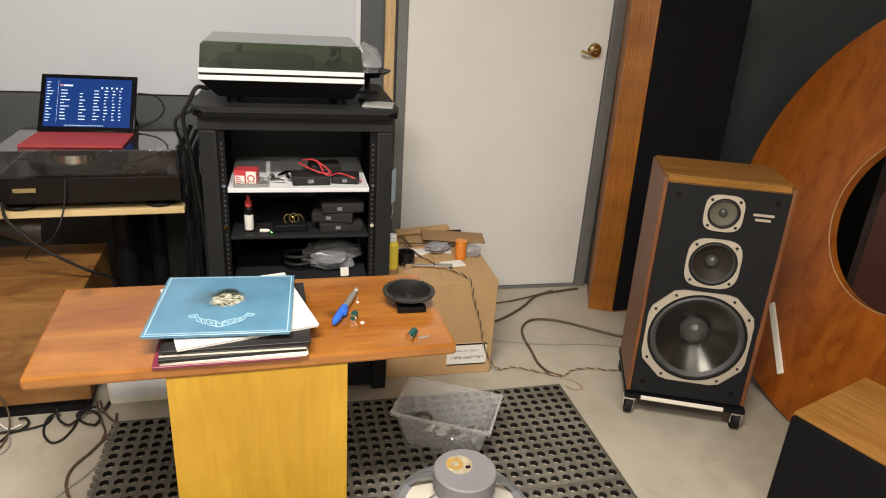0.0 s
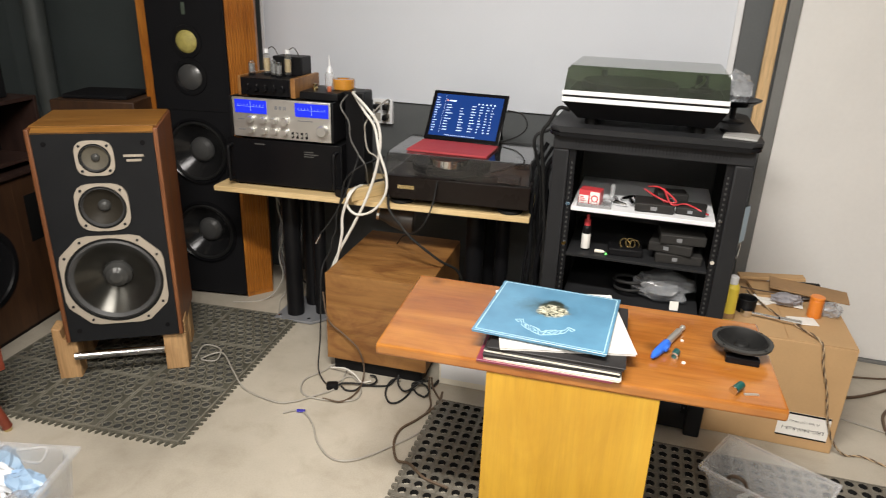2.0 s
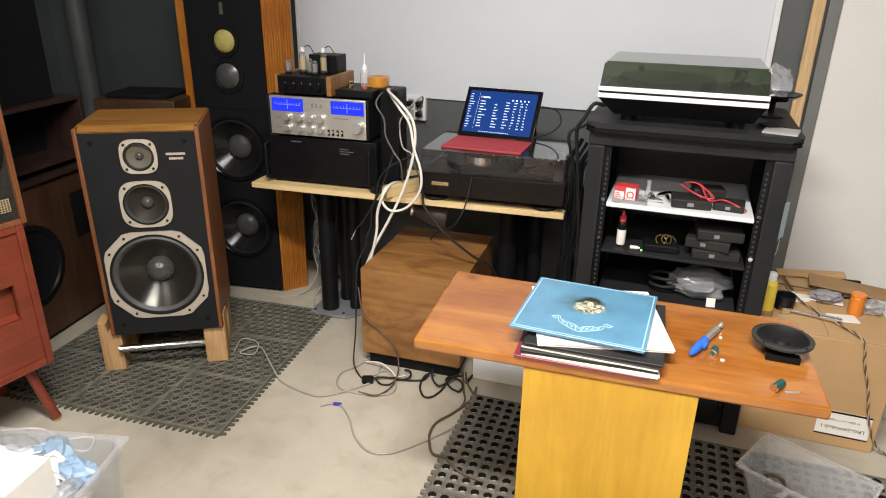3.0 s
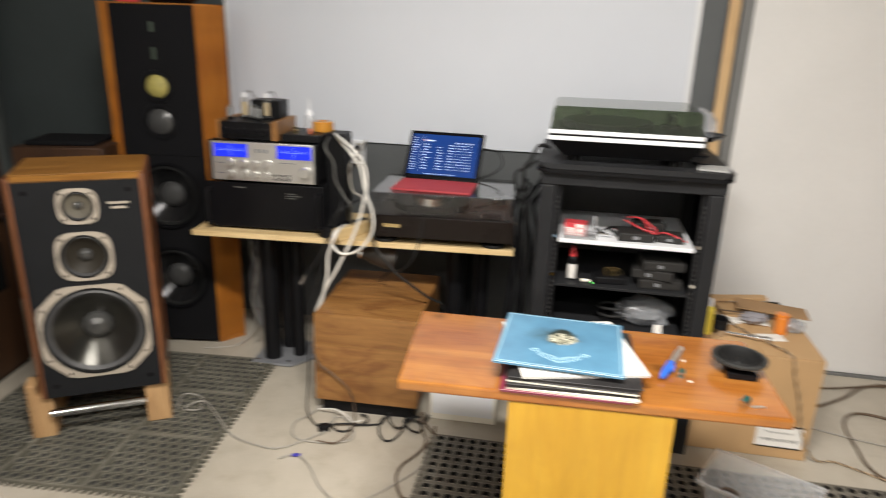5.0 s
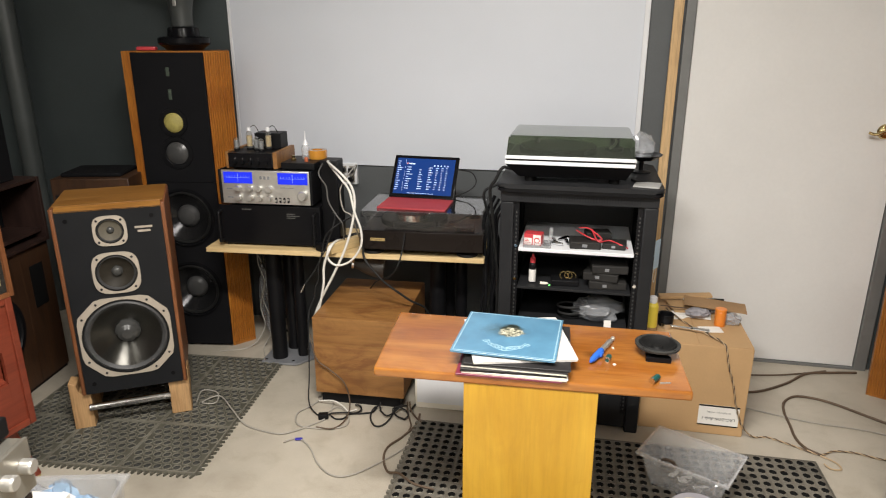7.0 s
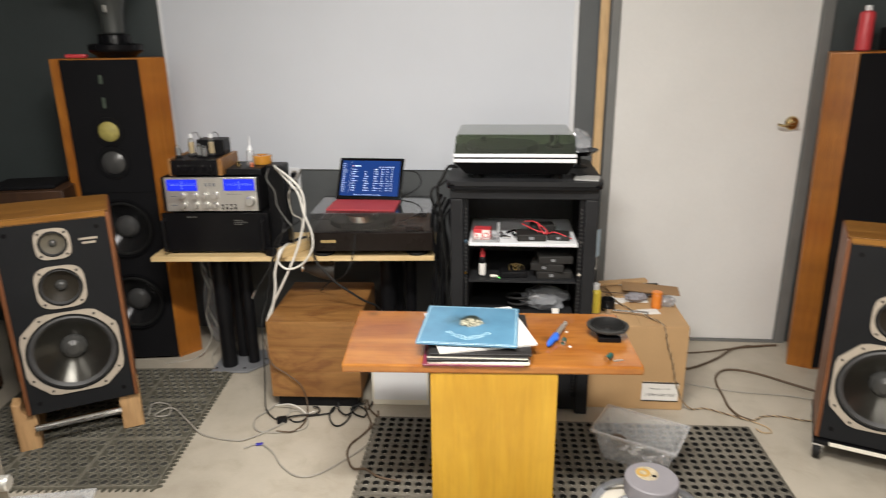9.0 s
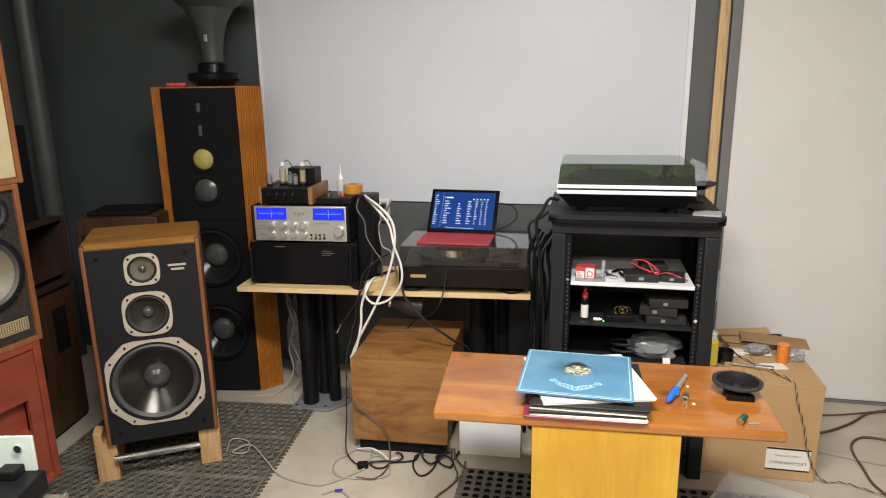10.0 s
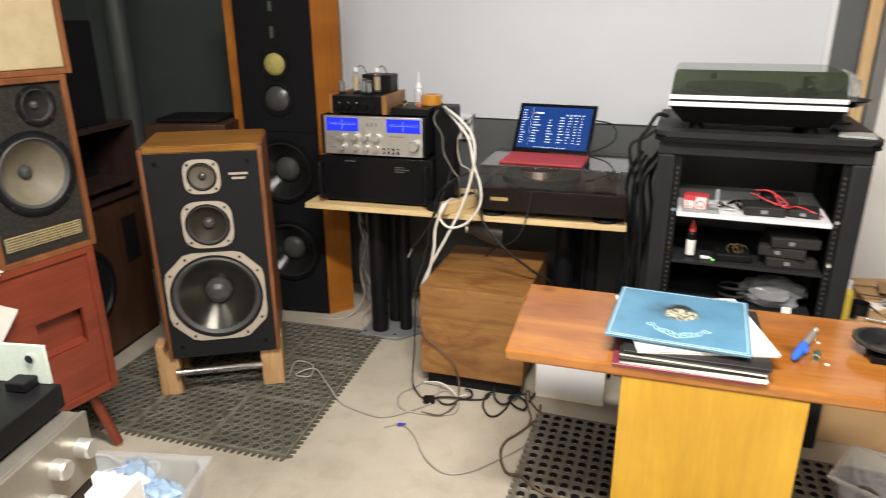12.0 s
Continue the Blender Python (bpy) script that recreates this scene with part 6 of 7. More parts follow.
for x, y, a, w, d, z, mt, lb in ((0.62, 2.72, 12, 0.22, 0.12, 0.012, CARD, "scrap of brown cardboard on the carton"), (0.60, 2.66, -8, 0.16, 0.10, 0.004, WHITE_PAPER, "sheet of white paper on the carton"), (0.655, 2.50, 10, 0.09, 0.055, 0.001, WHITE_PAPER, "white paper slip on the carton"), (0.70, 2.75, -5, 0.24, 0.025, 0.022, CARD_DARK, "strip of dark cardboard on the carton")):
    lone("paper_scrap" if mt == WHITE_PAPER else "cardboard_scrap", box(-w / 2, w / 2, -d / 2, d / 2, 0, 0.004 if mt == WHITE_PAPER else 0.01, 0.001), mt, lb, "scrap", pose(x, y, CT + z - 0.0005, 2 if z > 0.01 else 0, 0, a))
lone("cardboard_scrap", box(-0.115, 0.115, -0.022, 0.022, 0, 0.012, 0.002), CARD, "pale cardboard strip lying on the scraps", "scrap", pose(0.585, 2.775, CT + 0.036, 0, -4, 4))
lone("cardboard_scrap", box(-0.13, 0.13, -0.05, 0.05, 0, 0.005, 0.001), CARD_DARK, "torn brown cardboard sheet jutting over the carton", "scrap", pose(0.70, 2.70, CT + 0.036, 3, 3, -6))
lone("paper_scrap", box(-0.05, 0.05, -0.03, 0.03, 0, 0.002), WHITE_PAPER, "crumpled white paper between the scraps", "scrap", pose(0.53, 2.62, CT + 0.006, 14, 5, 20))
pl = thing("pliers", "dark pliers with black grips on the carton", "tool", pose(0.655, 2.66, CT + 0.014, 0, 0, 25))
part("grip", tube([(-0.06, -0.018, 0.006), (-0.02, -0.014, 0.006), (0.02, -0.004, 0.006)], 0.008, 8), BLACK, pl)
part("grip", tube([(-0.06, 0.020, 0.006), (-0.02, 0.014, 0.006), (0.02, 0.004, 0.006)], 0.008, 8), BLACK, pl)
part("jaw", box(0.02, 0.065, -0.010, 0.010, -0.002, 0.010, 0.003), BASKET, pl)
tl = thing("cutter", "black handled tool at the back of the carton", "tool", pose(0.71, 2.80, CT, 0, 0, 10))
part("handle", lathe([(0, -0.05), (0.012, -0.05), (0.014, 0.0), (0.012, 0.05), (0, 0.052)], pose(0, 0, 0.0145) @ AXIS["x"], 14), BLACK, tl)
part("blade", box(-0.11, -0.05, -0.006, 0.006, 0.010, 0.014), BASKET, tl)
bm = bmesh.new()
crumpled_bag(bm, (0, 0, 0.022), 0.035, 5, (1.1, 1, 0.7))
lone("plastic_bag", bm, BAG, "small crumpled clear wrapper on the carton", "bag", pose(0.752, 2.585, CT))
bm = bmesh.new()
crumpled_bag(bm, (0, 0, 0.02), 0.04, 9, (1.2, 0.8, 0.55))
lone("grey_rag", bm, MAGNET, "crumpled grey rag on the carton", "rag", pose(0.62, 2.62, CT + 0.004))
lone("iron_rod", tube([(0.46, 2.60, CT + 0.055), (0.56, 2.64, CT + 0.035), (0.70, 2.66, CT + 0.030), (0.82, 2.69, CT + 0.030)], 0.003, 6), BROWN_CABLE, "thin dark rod across the carton", "rod")


def twisted(name, label, pts, r=0.0024):
    """A pair of wires twisted round each other."""
    path = smooth_path(pts, 10)
    s = thing(name, label, "cable")
    for k, mt in ((0, TWIST_TAN), (1, BROWN_CABLE)):
        out = []
        for i, p in enumerate(path):
            d = (path[min(i + 1, len(path) - 1)] - path[max(i - 1, 0)]).normalized()
            side = d.orthogonal().normalized()
            up = d.cross(side)
            a = i * 1.25 + k * math.pi
            q = p + r * 0.85 * (math.cos(a) * side + math.sin(a) * up)
            out.append((q.x, q.y, max(q.z, 0.0032)))
        part("strand", tube(out, r, 5, 2), mt, s)
    return s


twisted("twisted_wire", "tan and brown twisted wire trailing over the carton", [(0.49, 2.66, CT + 0.02), (0.56, 2.54, CT + 0.008), (0.63, 2.44, CT + 0.008), (0.685, 2.352, CT + 0.006), (0.705, 2.338, 0.33), (0.735, 2.338, 0.24), (0.755, 2.335, 0.15), (0.79, 2.338, 0.06), (0.84, 2.35, 0.008), (0.90, 2.36, 0.007), (0.98, 2.32, 0.007), (1.07, 2.275, 0.007), (1.13, 2.31, 0.007), (1.21, 2.315, 0.007), (1.30, 2.29, 0.007), (1.40, 2.30, 0.007)])
cord("brown_cable", BROWN_CABLE, 0.0055, "dark brown cable curving over the concrete", [(1.62, 2.50, g), (1.479, 2.537, g), (1.36, 2.62, g), (1.261, 2.697, g), (1.18, 2.735, g), (1.10, 2.735, g), (1.04, 2.67, g), (1.018, 2.58, g), (1.015, 2.48, g), (1.01, 2.38, g), (1.03, 2.31, g), (1.075, 2.272, g)])
cord("grey_cable", TWIST_TAN, 0.003, "pale wire end on the floor by the mat", [(1.07, 2.27, g), (1.115, 2.23, g), (1.12, 2.19, g), (1.085, 2.185, g), (1.06, 2.20, 0.016)])
cord("brown_cable", BROWN_CABLE, 0.006, "brown cable lying along the door wall", [(0.82, 2.72, g), (0.95, 2.75, g), (1.10, 2.86, g), (1.22, 2.98, g), (1.36, 3.02, g), (1.46, 3.04, g)])
cord("grey_cable", GREY_CABLE, 0.003, "thin grey wire along the floor", [(0.82, 2.60, g), (0.95, 2.56, g), (1.10, 2.52, g), (1.30, 2.50, g), (1.45, 2.46, g)])
cord("brown_cable", BROWN_CABLE, 0.004, "thin brown wire by the door", [(0.82, 2.90, g), (1.0, 2.92, g), (1.15, 2.96, g), (1.32, 3.03, g)])

tub = thing("plastic_tub", "open clear plastic tub holding loose metal parts on the mat", "tub", pose(0.535, 1.965, 0.0125, 0, 0, -27))
bm = bmesh.new()
lo, hi, li, hw = (0.122, 0.075), (0.157, 0.105), (0.119, 0.072), (0.153, 0.101)
def ring_of(bm, hx, hy, z):
    return [bm.verts.new((x, y, z)) for x, y in ((-hx, -hy), (hx, -hy), (hx, hy), (-hx, hy))]
rows = [ring_of(bm, *lo, 0.0), ring_of(bm, hi[0] - 0.006, hi[1] - 0.006, 0.118), ring_of(bm, hi[0] + 0.004, hi[1] + 0.004, 0.119), ring_of(bm, hi[0] + 0.004, hi[1] + 0.004, 0.126), ring_of(bm, *hw, 0.125), ring_of(bm, *li, 0.003)]
bm.faces.new(rows[0][::-1]), bm.faces.new(rows[-1])
for a, b in zip(rows, rows[1:]):
    for i in range(4):
        bm.faces.new((a[i], a[(i + 1) % 4], b[(i + 1) % 4], b[i]))
bmesh.ops.bevel(bm, geom=[e for e in bm.edges if abs(e.verts[0].co.z - e.verts[1].co.z) > 0.05], offset=0.014, segments=3, affect="EDGES")
part("shell", bm, CLEAR, tub)
rim = bmesh.new()
for x0, x1, y0, y1 in ((-0.163, 0.163, -0.111, -0.103), (-0.163, 0.163, 0.103, 0.111), (-0.163, -0.155, -0.1025, 0.1025), (0.155, 0.163, -0.1025, 0.1025)):
    add_box(rim, x0, x1, y0, y1, 0.1265, 0.131)
part("rim", rim, clear("tub_rim", (0.80, 0.81, 0.82), 0.15, 0.22, tint=(0.95, 0.95, 0.96)), tub, "thick clear rim")
rng = random.Random(8)
for i in range(24):
    x, y, a = rng.uniform(-0.03, 0.10), rng.uniform(-0.05, 0.05), rng.uniform(0, 180)
    part("metal_fitting", lathe([(0, -0.018), (0.007, -0.018), (0.008, 0.0), (0.006, 0.018), (0, 0.018)], pose(x, y, 0.012 + 0.008 * (i % 3), 0, 90, a), 10), CHROME, tub)
part("cable_ring", tube([(-0.08 + 0.026 * math.cos(i * 0.8), 0.01 + 0.026 * math.sin(i * 0.8), 0.012 + 0.0035 * i) for i in range(14)], 0.006, 6), BROWN_CABLE, tub)
for i in range(4):
    part("card_scrap", box(-0.02, 0.02, -0.012, 0.012, 0, 0.001), WHITE_PAPER, tub, "", pose(rng.uniform(-0.08, 0.1), rng.uniform(-0.045, 0.02), 0.035, rng.uniform(-20, 20), rng.uniform(-20, 20), rng.uniform(0, 180)))

wf = thing("bare_woofer", "large bare woofer lying face down with its grey magnet up", "loudspeaker driver", pose(0.505, 1.622, 0.0125))
part("magnet", lathe([(0, 0.158), (0.084, 0.158), (0.088, 0.154), (0.088, 0.105), (0.084, 0.100), (0, 0.100)], None, 40), MAGNET, wf)
part("back_plate", lathe([(0.05, 0.085), (0.078, 0.085), (0.080, 0.0995), (0.05, 0.0995)], None, 36), BASKET, wf)
part("rim", lathe([(0.165, 0.0), (0.198, 0.0), (0.200, 0.004), (0.198, 0.016), (0.185, 0.020), (0.165, 0.012)], None, 56, closed=True), BASKET, wf, "grey pressed steel rim")
part("cone_back", lathe([(0.170, 0.010), (0.14, 0.03), (0.09, 0.062), (0.05, 0.084)], None, 48), CREAM, wf, "pale paper cone seen from behind")
for i in range(6):
    a = i * math.pi / 3 + 0.3
    c, s = math.cos(a), math.sin(a)
    part("spoke", tube([(0.182 * c, 0.182 * s, 0.018), (0.15 * c, 0.15 * s, 0.055), (0.10 * c, 0.10 * s, 0.088), (0.07 * c, 0.07 * s, 0.092)], 0.011, 6, 3), BASKET, wf)
part("sticker", lathe([(0, 0.1582), (0.038, 0.1582), (0.038, 0.1588), (0, 0.1588)], pose(-0.012, 0.02, 0), 24), plain("faded_sticker", (0.50, 0.43, 0.30), 0.5, var=0.3, scale=60), wf, "faded cream round sticker")
part("sticker_print", lathe([(0.012, 0.1590), (0.024, 0.1590), (0.024, 0.1593), (0.012, 0.1593)], pose(-0.024, 0.024, 0), 20, closed=True), plain("sticker_orange", (0.52, 0.32, 0.08), 0.5, var=0.3), wf)
part("sticker_mark", box(0.002, 0.016, 0.0, 0.012, 0.1590, 0.1594), BLACK, wf)

# ---- large spool disc and low cabinet at the right ----
LEAN = pose(2.038, 1.851, 0.7765) @ pose(0, 0, 0, 74.2, 0, -88.1)
disc = thing("spool_end", "large round wooden disc with a central hole, leaning upright", "wooden disc", LEAN)
bm = bmesh.new()
add_ring(bm, circle(0.806, 80), circle(0.31, 80), -0.02, 0.02)
bmesh.ops.bevel(bm, geom=list(bm.edges), offset=0.003, segments=1, affect="EDGES")
part("disc", bm, MAHOGANY, disc)
part("hole_rim", lathe([(0.3095, 0.018), (0.3095, 0.0215), (0.3125, 0.0215), (0.3130, 0.0205)], None, 72), PALE_WOOD, disc, "pale worn edge of the hole")
back = thing("dark_speaker", "dark reddish loudspeaker cabinet seen behind the wooden disc", "loudspeaker", pose(2.42, 2.02, 0, 0, 0, -52))
part("body", box(-0.30, 0.30, 0.10, 0.45, 0.0, 1.05, 0.004), DARK_BROWN, back)
part("front_panel", box(-0.27, 0.27, 0.09, 0.0995, 0.03, 1.02), plain("dark_red_panel", (0.07, 0.022, 0.015), 0.45), back)
part("woofer", lathe([(0.09, 0.0), (0.09, 0.008), (0.075, 0.010), (0.05, 0.002), (0.0, 0.004)], pose(-0.12, 0.0895, 0.66) @ FRONT, 28), BLACK, back)
part("woofer", lathe([(0.05, 0.0), (0.05, 0.008), (0.04, 0.010), (0.03, 0.002), (0.0, 0.004)], pose(-0.10, 0.0895, 0.88) @ FRONT, 28), BLACK, back)
lone("wood_stick", box(-0.013, 0.013, -0.14, 0.14, 0.0, 0.008, 0.002), CREAM, "pale raw wood stick fixed to the leaning disc", "stick", LEAN @ pose(-0.260, -0.577, 0.0204, 0, 0, 42.5))
lowcab = thing("low_speaker", "wooden loudspeaker cabinet with a black cloth front on the floor", "loudspeaker", pose(1.413, 1.515, 0, 0, 0, -70))
part("body", box(0.0, 0.60, 0.012, 0.40, 0.0, 0.35, 0.004), wood("golden_walnut", (0.33, 0.145, 0.030), (0.50, 0.25, 0.065), "x", 0.4, 0.0, 0.5), lowcab)
part("cloth_front", box(0.006, 0.594, -0.008, 0.0115, 0.006, 0.344, 0.003), BLACK_MATT, lowcab)

# ---- things close to the viewer on the left ----
BIN_PLASTIC = clear("milky_bin_plastic", (0.74, 0.75, 0.76), 0.25, 0.26, tint=(0.95, 0.96, 0.97))
BAG_WHITE = clear("milky_bag", (0.82, 0.84, 0.87), 0.2, 0.78, tint=(0.9, 0.92, 0.95))
pbin = thing("storage_bin", "clear plastic bin full of bagged blue and white parts", "storage bin", pose(-1.328, 1.026, 0, 0, 0, 14.5))
bm = bmesh.new()
rows = [ring_of(bm, 0.165, 0.13, 0.0), ring_of(bm, 0.195, 0.155, 0.318), ring_of(bm, 0.203, 0.163, 0.32), ring_of(bm, 0.203, 0.163, 0.33), ring_of(bm, 0.191, 0.151, 0.329), ring_of(bm, 0.162, 0.127, 0.004)]
bm.faces.new(rows[0][::-1]), bm.faces.new(rows[-1])
for a, b in zip(rows, rows[1:]):
    for i in range(4):
        bm.faces.new((a[i], a[(i + 1) % 4], b[(i + 1) % 4], b[i]))
bmesh.ops.bevel(bm, geom=[e for e in bm.edges if abs(e.verts[0].co.z - e.verts[1].co.z) > 0.05], offset=0.02, segments=3, affect="EDGES")
part("shell", bm, BIN_PLASTIC, pbin)
rng = random.Random(21)
for i in range(34):
    bm = bmesh.new()
    crumpled_bag(bm, (0, 0, 0), 0.048 + 0.022 * rng.random(), 30 + i, (1.35, 0.8, 0.8))
    z = 0.09 + 0.042 * (i % 5) + 0.012 * (i // 12)
    part("parts_bag", bm, (BAG_BLUE, BAG_WHITE, BAG, BAG_WHITE, BAG_BLUE)[i % 5], pbin, "", pose(rng.uniform(-0.125, 0.125), rng.uniform(-0.085, 0.085), z, 0, 0, rng.uniform(0, 180)))
for i in range(22):
    bm = bmesh.new()
    crumpled_bag(bm, (0, 0, 0), 0.034 + 0.018 * rng.random(), 70 + i, (1.3, 0.75, 0.6))
    part("parts_bag", bm, (BAG_WHITE, BAG_BLUE, BAG_WHITE, BAG)[i % 4], pbin, "", pose(-0.13 + 0.26 * (i % 6) / 5, -0.075 + 0.066 * (i // 6) + rng.uniform(-0.015, 0.015), 0.272 + rng.uniform(0, 0.026), rng.uniform(-25, 25), rng.uniform(-25, 25), rng.uniform(0, 180)))
side = thing("side_table", "low dark side table beneath the silver amplifier", "side table", pose(-1.285, 0.649, 0, 0, 0, 12))
part("tabletop", box(-0.27, 0.20, -0.20, 0.18, 0.5345, 0.5565, 0.003), DARK_BROWN, side)
for x in (-0.25, 0.17):
    for y in (-0.18, 0.15):
        part("leg", box(x - 0.018, x + 0.018, y - 0.018, y + 0.018, 0.0, 0.534, 0.003), DARK_BROWN, side)
WARM_SILVER = plain("aged_brushed_silver", (0.36, 0.34, 0.295), 0.38, 0.7, var=0.12, scale=9, fine=400)
rec = thing("stereo_receiver", "silver stereo receiver with round knobs under a record player", "receiver", pose(-1.275, 0.656, 0.557, 0, 0, 12))
part("case", box(-0.26, 0.188, -0.20, 0.180, 0.010, 0.137, 0.003), WARM_SILVER, rec)
part("front_panel", box(0.1885, 0.198, -0.205, 0.185, 0.008, 0.138, 0.003), WARM_SILVER, rec)
for x in (-0.2, 0.17):
    for y in (-0.15, 0.15):
        part("foot", cyl((x, y, 0.005), 0.022, 0.0098, "z", seg=16), RUBBER, rec)
for y, z, r in ((0.150, 0.082, 0.018), (0.06, 0.036, 0.014), (0.085, 0.085, 0.018), (0.0, 0.036, 0.014), (-0.06, 0.08, 0.024)):
    part("knob", lathe([(0, 0), (r, 0), (r, 0.022), (r * 0.85, 0.026), (0, 0.026)], pose(0.1982, y, z) @ Matrix.Rotation(radians(90), 4, "Y"), 24), SILVER, rec)
dk = thing("turntable", "black record player with a pale green acrylic panel", "turntable", pose(-1.285, 0.651, 0.6955, 0, 0, 12))
part("deck", box(-0.26, 0.172, -0.20, 0.187, 0.006, 0.053, 0.004), BLACK, dk)
for x in (-0.2, 0.12):
    for y in (-0.14, 0.13):
        part("foot", cyl((x, y, 0.003), 0.022, 0.0056, "z", seg=16), SILVER, dk)
part("platter", cyl((-0.06, -0.03, 0.062), 0.145, 0.017, "z", seg=48), BASKET, dk)
part("back_panel", box(-0.25, 0.157, 0.180, 0.186, 0.0535, 0.130, 0.001), plain("pale_mint_panel", (0.55, 0.63, 0.57), 0.15), dk, "pale green acrylic panel")
part("panel_screw", cyl((0.128, 0.1775, 0.105), 0.008, 0.005, "y", seg=14), CHROME, dk)
part("hinge", box(0.095, 0.135, 0.145, 0.1795, 0.0535, 0.072, 0.003), BLACK, dk)
lone("white_carton", box(-0.18, 0.0, -0.13, 0.0, 0.0, 0.115, 0.002), WHITE_PAPER, "small white carton standing on the bagged parts", "box", pose(-1.195, 1.035, 0.295, 0, 0, 8))
ppr = thing("paper_pile", "pile of papers and magazines on the red cabinet", "papers", pose(-1.80, 1.50, 0.7225, 0, 0, 82) @ pose(-0.40, 0.06, 0))
for i in range(4):
    part("sheet", box(-0.14, 0.15, -0.07, 0.12, 0.004 * i, 0.004 * i + 0.0034), (WHITE_PAPER, CREAM, RED_CAB, WHITE_PAPER)[i], ppr, "", pose(0.01 * (i % 2), -0.01 * i, 0, 0, 0, 3 * i - 4))
lone("paper_sheet", box(-0.06, 0.06, -0.0006, 0.0006, 0.0, 0.12), WHITE_PAPER, "loose white sheet hanging over the cabinet edge", "paper", pose(-1.80, 1.50, 0.58, 0, 0, 82) @ pose(-0.335, -0.012, -0.025, 6, 35, 0))
cord("white_cable", WHITE_CABLE, 0.004, "white cable coiled by the cabinet leg", [(-1.95, 1.42, g), (-1.84, 1.47, g), (-1.72, 1.46, g), (-1.64, 1.50, g), (-1.60, 1.44, g), (-1.67, 1.42, g), (-1.62, 1.38, g), (-1.52, 1.36, g)])
cord("black_cable", BLACK_CABLE, 0.004, "black cable end beside the storage bin", [(-1.22, 1.22, g), (-1.17, 1.24, g), (-1.13, 1.20, g), (-1.12, 1.12, g)])

# ---- perforated rubber mats ----


def mat_tile_mesh(size, n, hole, thick, teeth):
    """One square of drainage mat: n by n round holes right through it, toothed edges where asked."""
    bm = bmesh.new()
    p = (size - 0.012) / n
    h = thick
    grid = {}

    def at(i, j):
        if (i, j) not in grid:
            grid[i, j] = bm.verts.new((0.006 + i * p / 2, 0.006 + j * p / 2, h))
        return grid[i, j]
    order = [(2, 1), (2, 2), (1, 2), (0, 2), (0, 1), (0, 0), (1, 0), (2, 0)]
    for a in range(n):
        for b in range(n):
            cx, cy = 0.006 + (a + 0.5) * p, 0.006 + (b + 0.5) * p
            ring = [bm.verts.new((cx + hole * math.cos(k * math.pi / 4), cy + hole * math.sin(k * math.pi / 4), h + 0.0030)) for k in range(8)]
            low = [bm.verts.new((cx + hole * 0.9 * math.cos(k * math.pi / 4), cy + hole * 0.9 * math.sin(k * math.pi / 4), 0.0012)) for k in range(8)]
            edge = [at(2 * a + u, 2 * b + v) for u, v in order]
            for k in range(8):
                q = (k + 1) % 8
                bm.faces.new((ring[k], ring[q], edge[q], edge[k]))
                # Slot 1 darkens the hole walls in place of shade.
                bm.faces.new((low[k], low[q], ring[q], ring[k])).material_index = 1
    e = 0.006 - 0.0005
    for x0, x1, y0, y1 in ((0.0008, e, 0.0008, size - 0.0008), (size - e, size - 0.0008, 0.0008, size - 0.0008), (e, size - e, 0.0008, e), (e, size - e, size - e, size - 0.0008)):
        add_box(bm, x0, x1, y0, y1, 0.0, h + 0.0022)
    if teeth:
        k = int(size / 0.03)
        for i in range(k):
            c = (i + 0.5) * size / k
            if "r" in teeth:
                add_prism(bm, [(size, c - 0.009), (size + 0.014, c - 0.006), (size + 0.014, c + 0.006), (size, c + 0.009)], 0.0, h - 0.002)
            if "l" in teeth:
                add_prism(bm, [(0, c + 0.009), (-0.014, c + 0.006), (-0.014, c - 0.006), (0, c - 0.009)], 0.0, h - 0.002)
            if "f" in teeth:
                add_prism(bm, [(c + 0.009, 0), (c + 0.006, -0.014), (c - 0.006, -0.014), (c - 0.009, 0)], 0.0, h - 0.002)
            if "b" in teeth:
                add_prism(bm, [(c - 0.009, size), (c - 0.006, size + 0.014), (c + 0.006, size + 0.014), (c + 0.009, size)], 0.0, h - 0.002)
    return bm


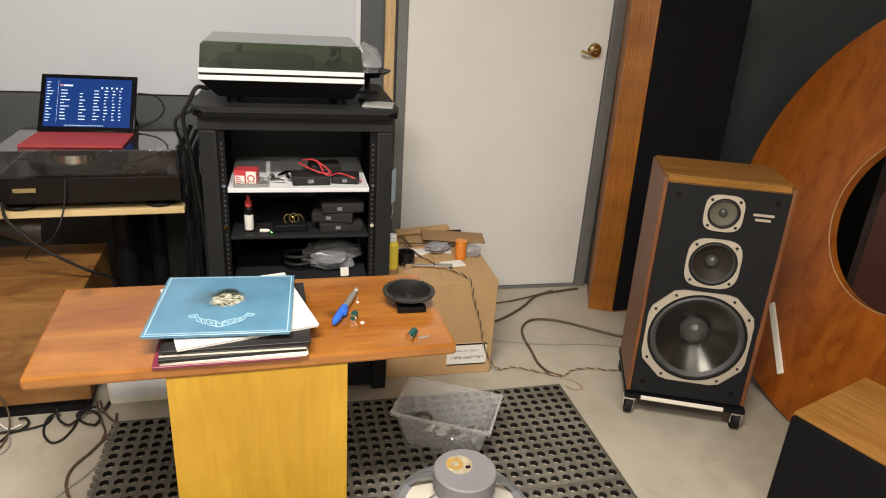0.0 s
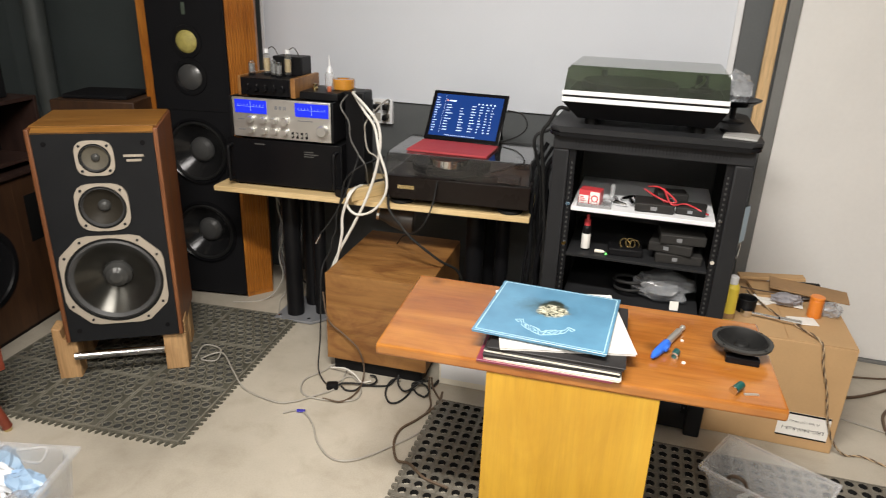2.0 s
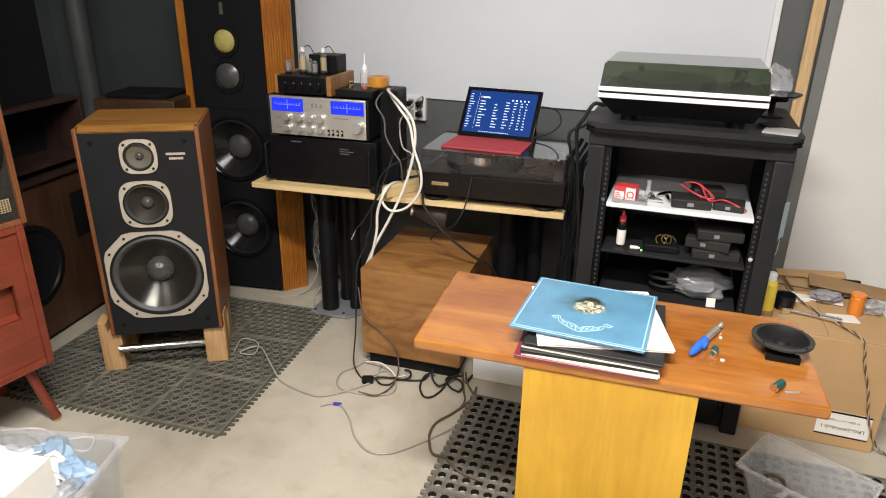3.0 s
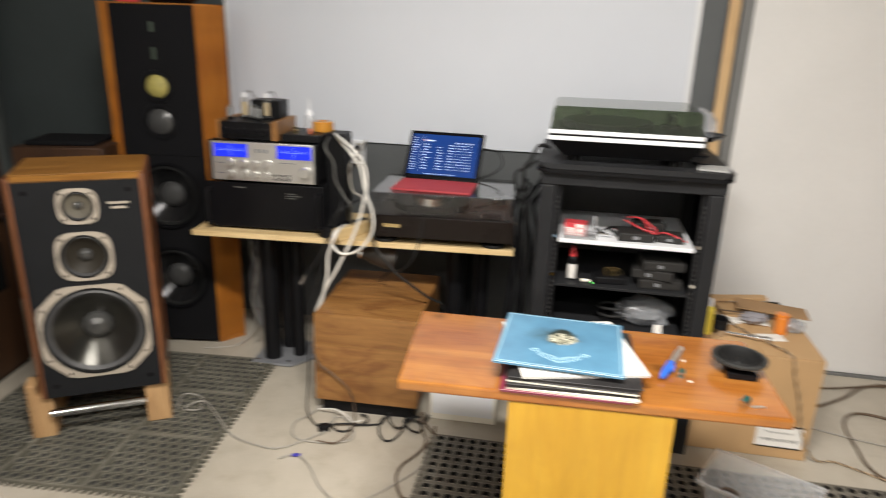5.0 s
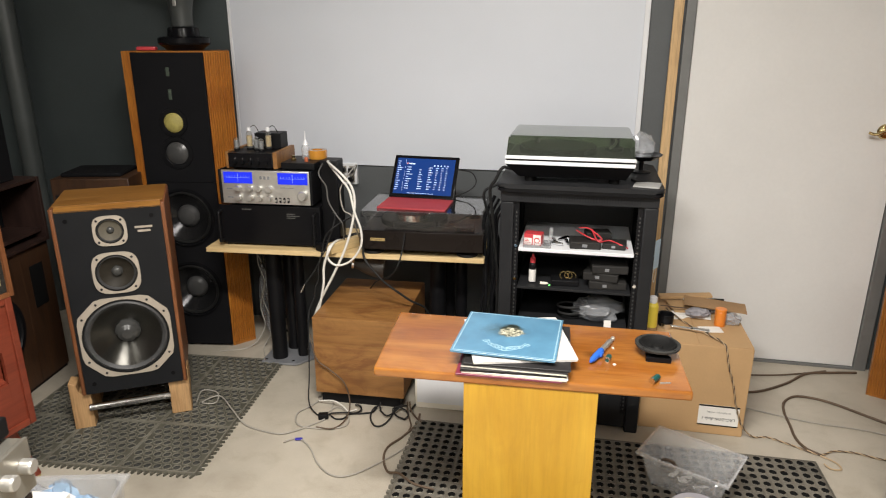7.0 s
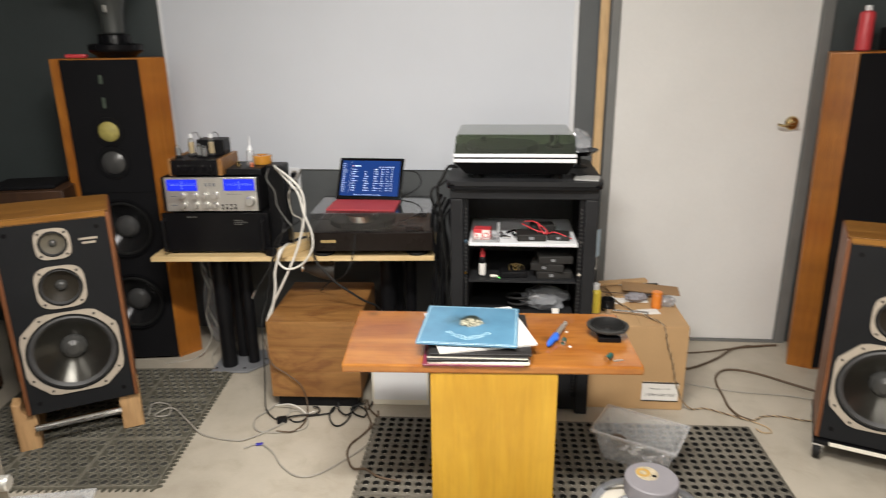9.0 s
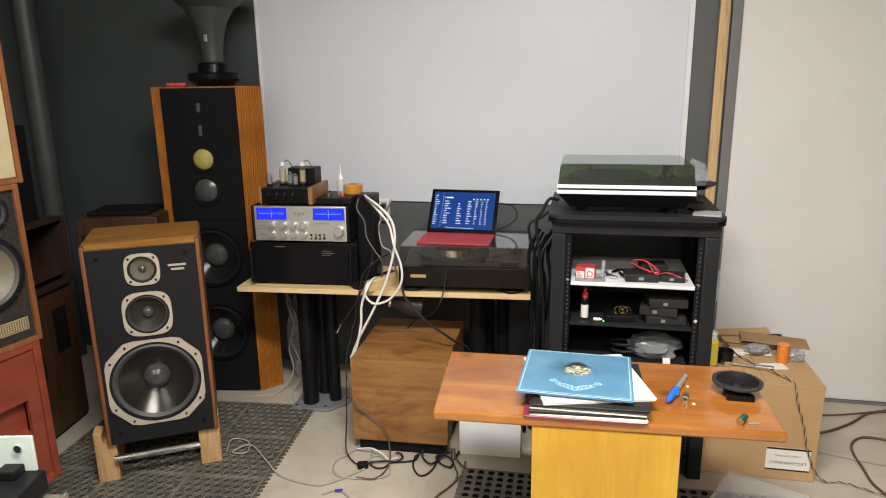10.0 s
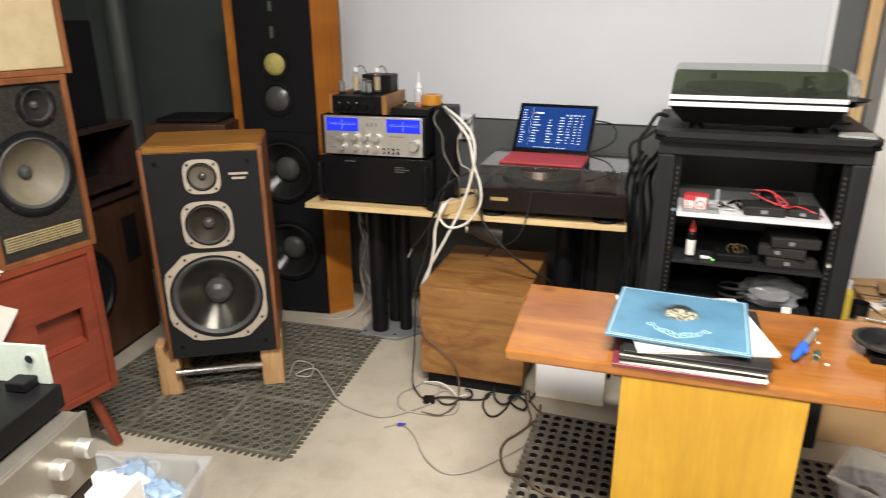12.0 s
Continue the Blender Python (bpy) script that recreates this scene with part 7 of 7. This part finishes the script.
def ringed_tile_mesh(size, n, rows, hole, thick, teeth):
    """One square of drainage mat with staggered holes, each with a raised rim."""
    bm = bmesh.new()
    e, h, k = 0.007, thick, 10
    p, q = (size - 2 * e) / (n + 0.5), (size - 2 * e) / rows
    for b in range(rows):
        y0 = e + b * q
        lead = 0.5 * p * (b % 2)
        for x0, x1 in ((e, e + lead), (e + lead + n * p, size - e)):
            if x1 - x0 > 1e-4:
                bm.faces.new([bm.verts.new(v) for v in ((x0, y0, h), (x1, y0, h), (x1, y0 + q, h), (x0, y0 + q, h))])
        for a in range(n):
            cx, cy = e + lead + (a + 0.5) * p, y0 + q / 2
            loops = []
            for r, z in ((None, h), (hole + 0.0042, h), (hole + 0.0030, h + 0.0034), (hole + 0.0008, h + 0.0034), (hole, h), (hole * 0.92, h - 0.006), (0.0006, h - 0.006)):
                lp = []
                for i in range(k):
                    c, s = math.cos(2 * math.pi * (i + 0.5) / k), math.sin(2 * math.pi * (i + 0.5) / k)
                    d = r if r else min(p / 2 / abs(c), q / 2 / max(abs(s), 1e-6))
                    lp.append([cx + d * c, cy + d * s, z])
                if r is None:
                    for sx, sy in ((1, 1), (1, -1), (-1, 1), (-1, -1)):
                        j = min(range(k), key=lambda i: (lp[i][0] - cx - sx * p / 2) ** 2 + (lp[i][1] - cy - sy * q / 2) ** 2)
                        lp[j][0], lp[j][1] = cx + sx * p / 2, cy + sy * q / 2
                loops.append([bm.verts.new(v) for v in lp])
            for row, (lo, hi) in enumerate(zip(loops, loops[1:])):
                for i in range(k):
                    j = (i + 1) % k
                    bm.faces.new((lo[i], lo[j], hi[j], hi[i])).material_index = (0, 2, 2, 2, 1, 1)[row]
    g, inner = 0.0010, len(bm.faces)
    for x0, x1, y0, y1 in ((g, e, g, size - g), (size - e, size - g, g, size - g), (e, size - e, g, e), (e, size - e, size - e, size - g)):
        add_box(bm, x0, x1, y0, y1, 0.0, h + 0.0022)
    bm.faces.ensure_lookup_table()
    for f in bm.faces[inner:]:
        f.material_index = 2
    c = size / 12
    for i in range(12):
        m = (i + 0.5) * c
        for side, quad in (("r", [(size, m - 0.009), (size + 0.016, m - 0.002), (size + 0.016, m + 0.004), (size, m + 0.003)]), ("f", [(m + 0.009, 0), (m + 0.002, -0.016), (m - 0.004, -0.016), (m - 0.003, 0)])):
            if side in teeth:
                add_prism(bm, quad, 0.0, h - 0.004)
    return bm


def rubber_mat(label, m, cols, rows, size, n, hole, sides, ringed=0, mat=MAT_DARK):
    s = thing("rubber_mat", label, "mat", m)
    for a in range(cols):
        for b in range(rows):
            t = ("l" if a == 0 and "l" in sides else "") + ("r" if a == cols - 1 and "r" in sides else "") + ("f" if b == 0 and "f" in sides else "") + ("b" if b == rows - 1 and "b" in sides else "")
            if ringed:
                # Added dark sheet that stands in for shade at the bottom of the holes.
                part("mat_shade_sheet", box(0.004, size - 0.004, 0.004, size - 0.004, 0.0, 0.001), RUBBER, s, "", pose(a * size, b * size, 0))
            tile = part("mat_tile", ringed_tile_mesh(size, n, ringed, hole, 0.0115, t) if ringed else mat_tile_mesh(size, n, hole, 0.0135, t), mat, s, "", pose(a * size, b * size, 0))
            # Slot 1 is the darker hole colour, with the shade of the holes painted in.
            tile.data.materials.append(MAT_PIT_SHADE if ringed else RUBBER)
            tile.data.materials.append(MAT_RIM)
    return s


rubber_mat("black perforated rubber mat under the raised loudspeaker", pose(-1.256 - 0.93 * math.cos(radians(5)), 1.657 - 0.93 * math.sin(radians(5)), 0, 0, 0, 5), 3, 3, 0.31, 7, 0.0138, "rf", 8, MAT_DUSTY)
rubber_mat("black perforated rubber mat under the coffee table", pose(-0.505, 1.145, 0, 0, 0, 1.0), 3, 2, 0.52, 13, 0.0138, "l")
